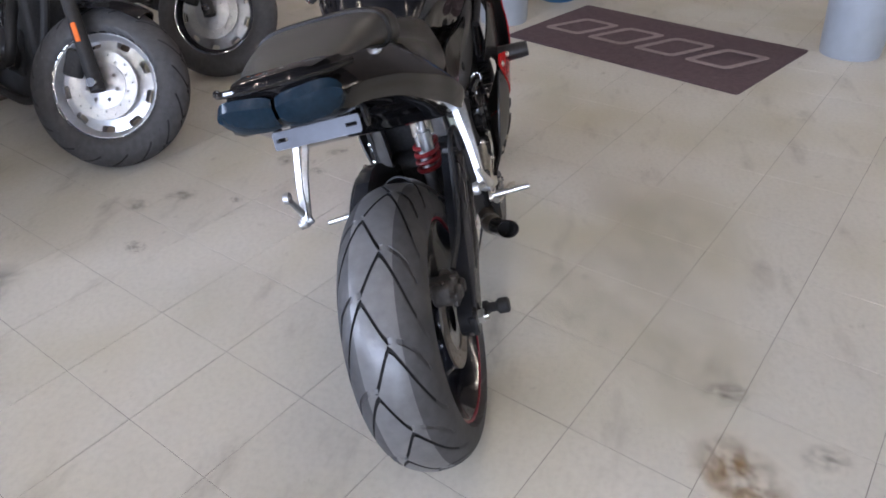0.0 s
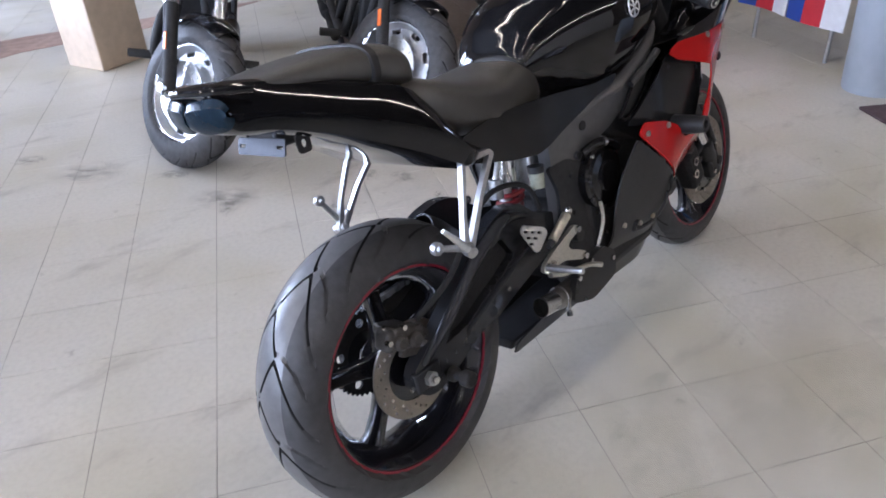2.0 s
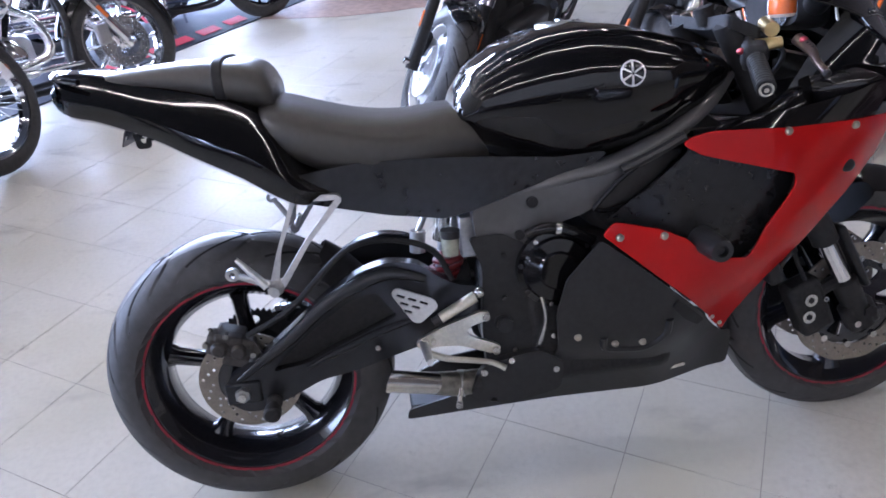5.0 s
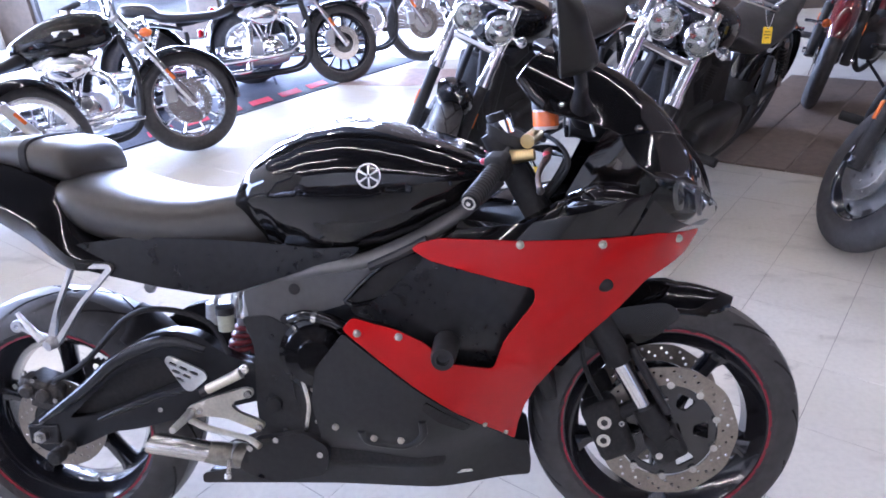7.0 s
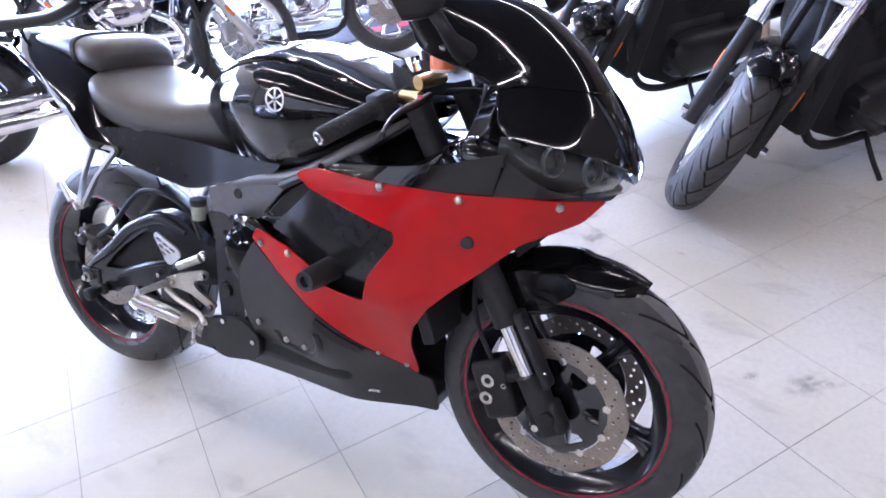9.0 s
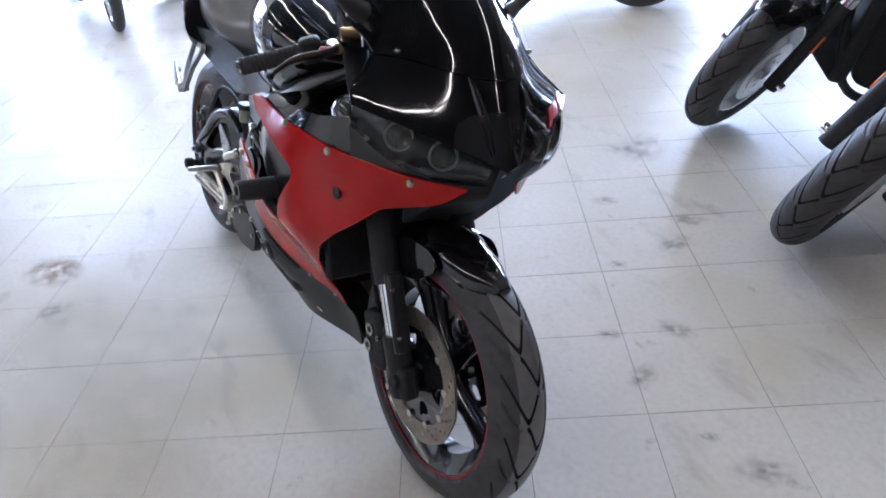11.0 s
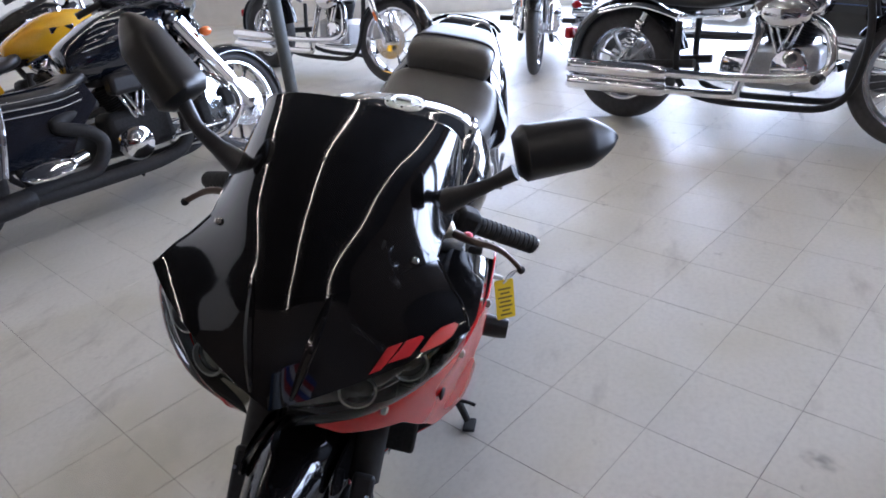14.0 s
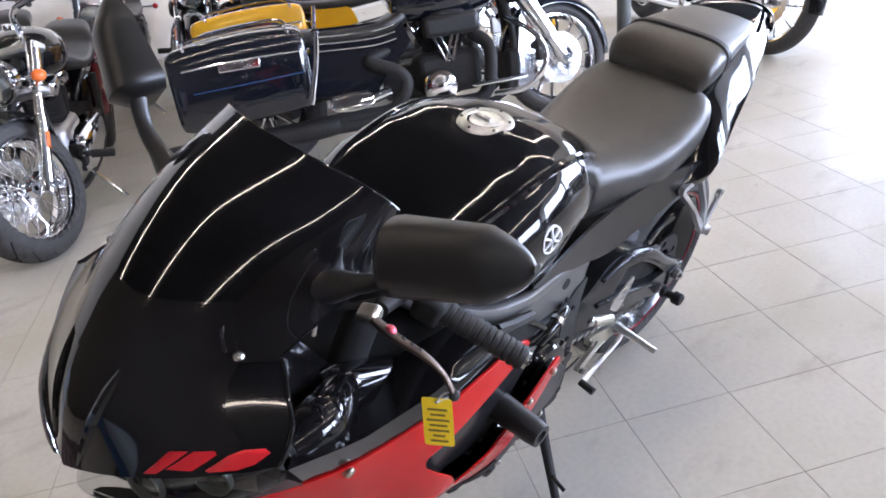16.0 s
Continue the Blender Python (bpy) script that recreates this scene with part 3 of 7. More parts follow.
MARKS = ((0.30, 1.44, 56, 0.09), (0.61, 1.12, 59, 0.07), (0.88, 1.27, 59, 0.09), (0.97, 1.13, 100, 0.09), (0.96, 0.90, 60, 0.045), (1.30, 0.83, 30, 0.08), (1.22, 0.66, 61, 0.055), (1.40, 0.63, 120, 0.075), (1.64, 0.63, 63, 0.035), (1.77, 0.66, 63, 0.09), (0.01, 2.21, -46, 0.22), (0.34, 1.52, -46, 0.20), (-0.14, 2.56, -46, 0.11), (0.28, 1.90, -46, 0.10), (-0.01, -0.96, -81, 0.08), (0.17, -0.77, -82, 0.08))
for k, (x, y, turn, length) in enumerate(MARKS):
    floor_mark("scuff_mark", x, y, turn, length * 0.95, length * 0.62, SCUFF, "grey scuff trodden into the floor tiles", 0.0006 + 0.00002 * k)
disc_bm.free()

# bins, column, crate, table
BIN_GREY = mat("blue_grey_plastic", (0.36, 0.40, 0.45), 0.45, vary=0.08, size=5)
BIN_BLUE = mat("blue_plastic", (0.03, 0.12, 0.27), 0.4, vary=0.1, size=5)
for nm, x, y, r, mtl, lab in (("waste_bin", 3.32, 0.13, 0.18, BIN_GREY, "blue-grey plastic waste bin on the floor"), ("waste_bin", 3.84, -0.19, 0.14, BIN_BLUE, "blue plastic waste bin on the floor"), ("waste_bin", 2.80, -1.76, 0.18, BIN_GREY, "pale blue-grey round bin beside the mat")):
    ob = thing(nm, pose(x, y, 0, 0, 0, 20), lab, "bin")
    part("bin_body", moved(lathe([(0.001, 0.0), (r * 0.80, 0.0), (r * 0.82, 0.02), (r, 0.68), (r * 0.96, 0.68), (r * 0.80, 0.03), (0.001, 0.03)], 40), pose(0, 0, 0, 90, 0, 0)), mtl, ob)
    part("bin_rim", moved(lathe([(r * 0.97, 0.66), (r * 1.05, 0.66), (r * 1.06, 0.70), (r * 0.97, 0.70)], 40, closed=True), pose(0, 0, 0, 90, 0, 0)), mtl, ob)
CARD = mat("beige_cardboard", (0.55, 0.44, 0.33), 0.7, vary=0.12, size=6)
crate = thing("cardboard_box", pose(0.73, 3.88, 0, 0, 0, 18), "large beige cardboard box standing on the floor", "box")
part("box_body", box(0, 0, 0.36, 0.36, 0.34, 0.72), CARD, crate, bevel=0.008)
part("box_tape", box(0, 0, 0.722, 0.362, 0.06, 0.003), BOARD, crate)
for s in (-1, 1):
    part("box_flap", box(0, s * 0.086, 0.7225, 0.355, 0.164, 0.004), CARD, crate)
CLOTH = [mat("table_cloth_" + c, v, 0.6, vary=0.1, size=8) for c, v in (("blue", (0.02, 0.06, 0.30)), ("red", (0.50, 0.02, 0.03)), ("white", (0.70, 0.70, 0.72)))]
table = thing("display_table", pose(3.93, 0.66, 0, 0, 0, -113.5), "folding table with a red, white and blue cloth", "table")
part("tabletop", box(0, 0, 0.70, 0.80, 0.6, 0.03), CAST, table, bevel=0.005)
for sx in (-1, 1):
    for sy in (-1, 1):
        part("leg", rod((sx * 0.30, sy * 0.25, 0), (sx * 0.30, sy * 0.25, 0.69), 0.013), CAST, table)
cloth = thing("tablecloth", pose(3.93, 0.66, 0, 0, 0, -113.5), "red, white and blue cloth hanging over the table edge", "cloth")
for k in range(6):
    u0 = -0.414 + k * 0.138
    part("cloth_panel", loft([[(u0 + 0.138 * i / 4, -0.315 - 0.02 * math.sin(9 * (u0 + 0.2 * i / 4)) * (j > 0), 0.722 - 0.13 * j) for i in range(5)] + [(u0 + 0.138 * i / 4, -0.309 - 0.02 * math.sin(9 * (u0 + 0.2 * i / 4)) * (j > 0), 0.722 - 0.13 * j) for i in range(4, -1, -1)] for j in range(5)]), CLOTH[k % 3], cloth)
part("cloth_top", box(0, 0, 0.721, 0.84, 0.62, 0.004), CLOTH[0], cloth)

# ---- the sport motorcycle, leaning on its side stand: x ahead, y to its left, z up ----
BIKE = Matrix.Translation((-0.0189, -0.1183, 0.005)) @ Euler((radians(-13.5), 0, radians(5.59))).to_matrix().to_4x4() @ Euler((0, radians(0.25), 0)).to_matrix().to_4x4()
bike = thing("sport_motorcycle", BIKE, "black and red sport motorcycle leaning on its side stand", "motorcycle")
REAR, FRONT = (0.003, 0, 0.3125), (1.402, 0, 0.290)


@functools.lru_cache(maxsize=None)
def rough_width(x, z):
    w = lerp_at(x, [(0.30, 0.19), (0.60, 0.215), (0.74, 0.232), (0.86, 0.250), (1.0, 0.256), (1.10, 0.256), (1.25, 0.234), (1.34, 0.200), (1.40, 0.160), (1.46, 0.058), (1.50, 0.02)])
    s = lerp_at(z, [(0.14, 0.34), (0.20, 0.46), (0.27, 0.62), (0.33, 0.80), (0.38, 0.87), (0.45, 0.93), (0.52, 0.98), (0.60, 1.015), (0.72, 1.02), (0.80, 1.0), (0.9, 0.94)])
    tuck = max(0.0, min(0.42, (7.0 + 30.0 * max(0.0, x - 1.30)) * max(0.0, x - 1.10) * max(0.0, 0.755 - z)))
    chin = 0.52 * min(1.0, max(0.0, (x - 0.90) / 0.16)) * min(1.0, max(0.0, (0.52 - z) / 0.22))
    return w * s * (1 - tuck) * (1 - chin)


@functools.lru_cache(maxsize=None)
def half_width(x, z):
    """The fairing's half width, with the creases between the sections eased."""
    near = ((0.0, 2.0), (-0.012, 1.6), (0.012, 1.6), (-0.026, 1.0), (0.026, 1.0), (-0.042, 0.5), (0.042, 0.5))
    return sum(a * b * rough_width(x + dx, z + dz) for dx, a in near for dz, b in near) / sum(a for _, a in near) ** 2


def skin(side, proud=0.0):
    return lambda x, z, d: (x, side * (half_width(x, z) + proud - d), z)


def screw(parent, x, z, side, proud=0.001, r=0.0062):
    y = side * (half_width(x, z) + proud)
    bm = rod((x, y - side * 0.004, z), (x, y + side * 0.003, z), r * 1.25, segs=14)
    ball((x, y + side * 0.003, z), r, bm, (1, 0.45, 1), 12)
    return part("screw", bm, BRASS_SCREW, parent)


# wheels
def hero_wheel(name, c, R, width, bead, rim_half, grooves, spin):
    w = part(name, lathe([(bead - 0.006, -rim_half), (bead + 0.004, -rim_half), (bead + 0.004, -rim_half + 0.006), (bead - 0.012, -rim_half + 0.012), (bead - 0.028, -rim_half * 0.45), (bead - 0.030, rim_half * 0.45), (bead - 0.012, rim_half - 0.012), (bead + 0.004, rim_half - 0.006), (bead + 0.004, rim_half), (bead - 0.006, rim_half), (bead - 0.02, rim_half - 0.016), (bead - 0.040, rim_half * 0.42), (bead - 0.040, -rim_half * 0.42), (bead - 0.02, -rim_half + 0.016)], 96, closed=True), RIM_BLACK, bike, "gloss black cast rim")
    w.location = c
    part("tyre", tyre_mesh(R, width, bead, grooves), (TREAD, RECESS_SHADE, RUBBER), w, "black rubber tyre with slanting tread grooves", smooth=50)
    for side in (-1, 1):
        ring = [(bead + 0.0030, side * (rim_half - 0.002)), (bead + 0.0030, side * (rim_half + 0.0030)), (bead - 0.0022, side * (rim_half + 0.0030)), (bead - 0.0022, side * (rim_half - 0.002))]
        part("rim_stripe", lathe(ring, 96, closed=True), RED_STRIPE, w, "thin dark red rim stripe")
    for k in range(5):
        a = spin + k * 2 * math.pi / 5
        d, n = Vector((math.cos(a), 0, math.sin(a))), Vector((-math.sin(a), 0, math.cos(a)))
        rings = []
        for r, wide, thick in ((0.035, 0.030, 0.030), (0.07, 0.021, 0.027), (0.12, 0.017, 0.022), (bead - 0.055, 0.019, 0.025), (bead - 0.028, 0.034, 0.034)):
            p = d * r
            rings.append([p + n * (wide * math.cos(q)) * (abs(math.cos(q)) ** -0.3 if abs(math.cos(q)) > 0.2 else 1) + Vector((0, thick * math.sin(q), 0)) for q in (2 * math.pi * i / 12 for i in range(12))])
        part("spoke", loft(rings), RIM_BLACK, w)
    part("hub", lathe([(0.012, -0.06), (0.040, -0.058), (0.046, -0.04), (0.042, 0.0), (0.046, 0.04), (0.040, 0.058), (0.012, 0.06)], 40, closed=True), RIM_BLACK, w)
    return w


def disc_mesh(r_out, r_in, y, holes, wavy=0.0, thick=0.005):
    n = 120
    outer = [((r_out + wavy * math.cos(10 * t)) * math.cos(t), (r_out + wavy * math.cos(10 * t)) * math.sin(t)) for t in (2 * math.pi * k / n for k in range(n))]
    loops = [outer, circle(0, 0, r_in, 60)]
    for k in range(holes):
        t = 2 * math.pi * k / holes
        r = r_in + (r_out - r_in) * (0.28, 0.52, 0.76)[k % 3]
        loops.append(circle(r * math.cos(t), r * math.sin(t), 0.0036, 8))
    return sheet(loops, lambda u, v, d: (u, y - d, v), thick, 0.012)


rear_wheel = hero_wheel("rear_wheel", REAR, 0.316, 0.182, 0.224, 0.077, 11, 0.35)
rear_disc = part("brake_disc", disc_mesh(0.110, 0.070, -0.072, 42), DISC, rear_wheel, "drilled steel rear brake disc with surface rust")
part("disc_carrier", lathe([(0.03, -0.074), (0.072, -0.074), (0.072, -0.069), (0.03, -0.066)], 40, closed=True), RIM_BLACK, rear_wheel)
teeth = 45
sp = [(0.098 + (0.006 if k % 2 else -0.002)) for k in range(teeth * 2)]
part("sprocket", sheet([[(sp[k] * math.cos(math.pi * k / teeth), sp[k] * math.sin(math.pi * k / teeth)) for k in range(teeth * 2)], circle(0, 0, 0.055, 30)] + [circle(0.076 * math.cos(t), 0.076 * math.sin(t), 0.011, 12) for t in (0.3 + k * 1.2566 for k in range(5))], lambda u, v, d: (u, 0.085 - d, v), 0.006, 0.02), DEEP_BLACK, rear_wheel, "worn dark chain sprocket")
front_wheel = hero_wheel("front_wheel", FRONT, 0.298, 0.120, 0.224, 0.050, 14, 0.9)
for side in (-1, 1):
    fd = part("brake_disc", disc_mesh(0.149, 0.108, side * 0.070, 60, 0.0015), DISC, front_wheel, "drilled floating front brake disc")
    windows = [rounded([(q * math.cos(a), q * math.sin(a)) for q, a in ((0.058, t - 0.20), (0.058, t + 0.20), (0.092, t + 0.24), (0.092, t - 0.24))], 0.008) for t in (2 * math.pi * k / 6 for k in range(6))]
    part("disc_carrier", sheet([circle(0, 0, 0.106, 48), circle(0, 0, 0.030, 24)] + windows, lambda u, v, d, s=side: (u, s * (0.070 - d), v), 0.006, 0.02), RIM_BLACK, front_wheel, "gloss black disc carrier")
    for k in range(10):
        a = k * 2 * math.pi / 10 + 0.25
        c = (0.108 * math.cos(a), side * 0.071, 0.108 * math.sin(a))
        part("disc_button", rod((c[0], c[1] - 0.005, c[2]), (c[0], c[1] + 0.005, c[2]), 0.0085, segs=12), STEEL, front_wheel)
part("valve", rod((0.02, -0.01, -0.18), (0.035, -0.035, -0.165), 0.004), STEEL, rear_wheel)

# front fork, calipers, mudguard
RAKE = Vector((-0.455, 0, 0.890)).normalized()
for side in (-1, 1):
    foot = Vector((1.394, side * 0.102, 0.277))
    leg = part("fork_leg", rod(foot - RAKE * 0.03, foot + RAKE * 0.10, 0.027, 0.029, 24), MATTE_BLACK, bike, "black lower fork leg")
    part("fork_tube", rod(foot + RAKE * 0.10, foot + RAKE * 0.30, 0.0205, segs=24), CHROME, leg, "polished fork tube")
    part("fork_cover", rod(foot + RAKE * 0.212, foot + RAKE * 0.76, 0.029, 0.027, 24), MATTE_BLACK, leg)
    part("fork_shoe", box(foot.x, foot.y, foot.z, 0.075, 0.042, 0.075, Euler((0, radians(-27), 0)).to_matrix().to_4x4()), MATTE_BLACK, leg, bevel=0.012)
    part("axle_nut", rod((1.402, side * 0.118, 0.290), (1.402, side * 0.133, 0.290), 0.016, segs=6), DEEP_BLACK, leg)
    part("pinch_bolt", rod((1.377, side * 0.12, 0.260), (1.377, side * 0.128, 0.260), 0.008, segs=10), STEEL, leg)
    cal = part("brake_caliper", box(1.275, side * 0.083, 0.308, 0.080, 0.062, 0.135, Euler((0, radians(-22), 0)).to_matrix().to_4x4()), DEEP_BLACK, bike, "black four-piston front brake caliper", bevel=0.014)
    for dx, dz, r in ((0.0, 0.030, 0.015), (-0.002, -0.011, 0.015), (0.036, 0.028, 0.006)):
        part("caliper_bolt", rod((1.264 + dx, side * 0.112, 0.302 + dz), (1.264 + dx, side * 0.119, 0.302 + dz), r, segs=20), STEEL, cal)
        # flat black disc paints the shade of the hex recess on the bolt head
        part("socket_shade", rod((1.264 + dx, side * 0.1185, 0.302 + dz), (1.264 + dx, side * 0.1200, 0.302 + dz), r * 0.5, segs=6), DEEP_BLACK, cal)
    part("caliper_bracket", tube([(1.29, side * 0.09, 0.335), (1.33, side * 0.098, 0.36), (1.357, side * 0.10, 0.34)], 0.016, 10), DEEP_BLACK, cal)
    part("brake_hose", tube([(1.262, side * 0.095, 0.37), (1.222, side * 0.10, 0.47), (1.22, side * 0.10, 0.62), (1.19, side * 0.07, 0.76)], 0.0055, 8), DEEP_BLACK, bike)
for side in (-1, 1):
    c = Vector((1.394, side * 0.108, 0.277)) + RAKE * 0.155 + Vector((0.034, 0, 0.012))
    part("fork_guard", box(*c, 0.018, 0.040, 0.17, Euler((0, radians(-27), 0)).to_matrix().to_4x4()), BLACK_PLASTIC, bike, "black guard in front of the fork tube", bevel=0.008)
    for dz in (-0.05, 0.05):
        part("guard_bolt", rod(c + RAKE * dz + Vector((0.006, side * 0.012, 0.003)), c + RAKE * dz + Vector((0.013, side * 0.012, 0.006)), 0.0042, segs=10), STEEL, bike)
guard = bmesh.new()
rings = []
for k in range(25):
    a = radians(62 + k * (152 - 62) / 24)
    w = lerp_at(k, [(0, 0.026), (1, 0.042), (3, 0.055), (7, 0.067), (18, 0.072), (22, 0.060), (24, 0.040)])
    rr = 0.318 + (0.006 if 6 < k < 18 else 0)
    rings.append([(FRONT[0] + (rr - 0.05 * abs(s) ** 2.4 - d) * math.cos(a), s * w, FRONT[2] + (rr - 0.05 * abs(s) ** 2.4 - d) * math.sin(a)) for d in (0, 0.004) for s in ([i / 6 for i in range(-6, 7)] if d == 0 else [i / 6 for i in range(6, -7, -1)])])
fender = part("front_fender", loft(rings, bm=guard), BLACK_PAINT, bike, "gloss black front mudguard")
for side in (-1, 1):
    flap = [(1.20, 0.505), (1.30, 0.575), (1.40, 0.585), (1.43, 0.555), (1.37, 0.505), (1.31, 0.485), (1.25, 0.48)]
    part("fender_side", sheet([rounded(flap, 0.02)], lambda x, z, d, s=side: (x, s * (0.080 - d - 0.05 * max(0, z - 0.52)), z), 0.004), BLACK_PAINT, fender)

# fairing panels
RED = [(0.893, 0.753), (0.908, 0.765), (0.950, 0.773), (1.10, 0.763), (1.245, 0.758), (1.35, 0.757), (1.464, 0.736), (1.43, 0.697), (1.34, 0.660), (1.280, 0.605), (1.222, 0.558), (1.165, 0.505), (1.120, 0.445), (1.096, 0.39), (1.083, 0.335), (1.073, 0.274), (1.035, 0.312), (0.985, 0.368), (0.915, 0.438), (0.823, 0.519), (0.743, 0.591), (0.765, 0.617), (0.854, 0.594), (0.908, 0.567), (0.950, 0.522), (1.037, 0.508), (1.061, 0.572), (1.121, 0.648), (1.121, 0.672), (1.02, 0.703), (0.93, 0.730)]
LOWER = [(0.742, 0.580), (0.823, 0.512), (0.915, 0.431), (0.985, 0.361), (1.035, 0.305), (1.073, 0.268), (1.100, 0.265), (1.108, 0.21), (1.105, 0.166), (0.94, 0.162), (0.67, 0.164), (0.328, 0.152), (0.335, 0.182), (0.45, 0.215), (0.58, 0.222), (0.635, 0.27), (0.662, 0.33), (0.655, 0.42), (0.675, 0.50)]
for side in (-1, 1):
    red = part("side_fairing", sheet([rounded(RED, 0.010)], skin(side), 0.005, 0.018, back=1), (RED_PAINT, MATTE_BLACK), bike, "gloss red side fairing with a stepped cut-out", bevel=0.0035)
    for x, z in ((1.096, 0.757), (1.247, 0.748), (1.402, 0.735), (0.859, 0.581), (0.775, 0.585), (1.055, 0.303), (1.012, 0.345)):
        screw(red, x, z, side, r=0.0062 if z > 0.5 else 0.004)
    part("signal_blank", ball((1.254, side * (half_width(1.254, 0.664) + 0.001), 0.664), 0.0155, None, (1, 0.3, 0.85)), MATTE_BLACK, red, "black plug where the turn signal was")
    low = part("lower_fairing", sheet([rounded(LOWER, 0.010)], skin(side, -0.004), 0.005, 0.02), BLACK_PLASTIC, bike, "satin black belly fairing")
    for x, z in ((0.780, 0.333), (0.838, 0.331), (0.70, 0.36)):
        screw(low, x, z, side, -0.002, 0.006)
    part("fairing_vent", sheet([rounded([(0.90, 0.432), (0.955, 0.382), (0.985, 0.350), (0.97, 0.340), (0.92, 0.38), (0.89, 0.415)], 0.006)], skin(side, 0.001), 0.004), DEEP_BLACK, low)
    part("case_bulge", tube([(x, side * (half_width(x, z) - 0.006), z) for x, z in ((0.755, 0.352), (0.762, 0.322), (0.80, 0.312), (0.85, 0.312), (0.885, 0.345), (0.888, 0.385))], 0.009, 10), BLACK_PLASTIC, low)
    part("belly_slot", box(0.957, side * (half_width(0.957, 0.205) - 0.003), 0.205, 0.04, 0.004, 0.008, Euler((0, radians(-8), 0)).to_matrix().to_4x4()), STEEL, low)
part("belly_pan", loft([[(x, y, z) for y, z in ((-w, t), (-w * 0.8, b), (w * 0.8, b), (w, t))] for x, w, b, t in ((0.34, 0.058, 0.150, 0.178), (0.6, 0.070, 0.160, 0.19), (0.9, 0.072, 0.160, 0.20), (1.095, 0.040, 0.164, 0.20))]), BLACK_PLASTIC, bike, bevel=0.006)

# nose and windscreen: one long black shell
SHELL = [  # middle (x, z), half way (x, y, z), edge (x, y, z)
    ((1.500, 0.778), (1.448, 0.128, 0.830), (1.348, 0.243, 0.868)),
    ((1.478, 0.852), (1.410, 0.128, 0.882), (1.300, 0.238, 0.885)),
    ((1.432, 0.925), (1.360, 0.120, 0.940), (1.240, 0.214, 0.905)),
    ((1.370, 1.000), (1.304, 0.122, 0.992), (1.180, 0.192, 0.950)),
    ((1.275, 1.072), (1.222, 0.122, 1.052), (1.125, 0.176, 1.000)),
    ((1.165, 1.112), (1.142, 0.114, 1.096), (1.098, 0.166, 1.048))]


def shell_point(i, v, d=0.0):
    """i: along the rows (0 nose, 5 top), v: -1 (right edge) to 1 (left edge)."""
    def at(col):
        pts = [Vector((r[0][0], 0, r[0][1])) if col == 0 else Vector(r[col]) for r in SHELL]
        k = min(int(i), len(pts) - 2)
        t = i - k
        a, b, c, e = pts[max(k - 1, 0)], pts[k], pts[k + 1], pts[min(k + 2, len(pts) - 1)]
        return 0.5 * (2 * b + (c - a) * t + (2 * a - 5 * b + 4 * c - e) * t * t + (3 * b - a - 3 * c + e) * t ** 3)
    c, m, e = at(0), at(1), at(2)
    u, s = abs(v), (1 if v >= 0 else -1)
    a2 = (16 * (m - c) - (e - c)) / 3
    dome = c + a2 * u ** 2 + ((e - c) - a2) * u ** 4
    wedge = c * (1 - u) * (1 - 2 * u) + m * 4 * u * (1 - u) + e * u * (2 * u - 1)
    p = wedge.lerp(dome, max(0.0, min(1.0, (i - 0.5) / 1.3)))
    a1 = (8 * m.y - e.y) / 3
    p.y = s * (a1 * u + (e.y - a1) * u ** 3)
    n = Vector((0.72, 0, 0.69)) * (1 - 0.5 * u) + Vector((0, s, 0)) * 0.6 * u
    return p - n * d


EDGE = [(0, 1.0), (0.5, 0.975), (1, 0.93), (1.5, 0.845), (2.05, 0.76), (2.45, 0.78), (2.8, 0.81), (3.2, 0.86), (3.8, 0.95), (5, 0.97)]  # how far out the shell reaches, row by row


def shell_sheet(i0, i1, n_i, thick, proud=0.0, n_v=28):
    rings = []
    for k in range(n_i + 1):
        i = i0 + (i1 - i0) * k / n_i
        vs = [lerp_at(i, EDGE) * (2 * j / n_v - 1) for j in range(n_v + 1)]
        rings.append([shell_point(i, v, -proud) for v in vs] + [shell_point(i, v, thick - proud) for v in reversed(vs)])
    return loft(rings)


nose = part("nose_fairing", shell_sheet(0, 2.06, 14, 0.004), BLACK_PAINT, bike, "gloss black nose fairing", smooth=60)
screen = part("windscreen", shell_sheet(1.98, 5, 24, 0.003, 0.0035), BLACK_PAINT, bike, "dark tinted gloss windscreen", smooth=60)
for v in (-0.62, 0.62):
    for i in (2.12, 3.6):
        p = shell_point(i, v * (1 if i < 3 else 1.35), -0.005)
        part("screen_screw", ball(p, 0.007, None, (1, 1, 0.8), 12), STEEL, screen)
# rolled edges
for side in (-1, 1):
    part("fairing_edge", tube([shell_point(i, side * lerp_at(i, EDGE), 0.001) for i in (0.02, 0.35, 0.7, 1.05, 1.4, 1.75, 2.05)], 0.0028, 8), BLACK_PAINT, nose)
    part("screen_edge", tube([shell_point(i, side * lerp_at(i, EDGE), -0.001) for i in (2.05, 2.45, 2.8, 3.2, 3.8, 4.4, 5.0)], 0.0025, 8), BLACK_PAINT, screen)
part("screen_lip", tube([shell_point(5.0, v * 0.97, -0.001) for v in (-1, -0.75, -0.5, -0.25, 0, 0.25, 0.5, 0.75, 1)], 0.0025, 8), BLACK_PAINT, screen)
# raised spine lines on the nose
for v in (-0.10, 0.10):
    part("nose_ridge", tube([shell_point(i, v * (1 + 0.6 * i), 0.002) for i in (0.15, 0.6, 1.1, 1.6, 2.0)], [0.003, 0.007, 0.008, 0.007, 0.003], 8), BLACK_PAINT, nose)


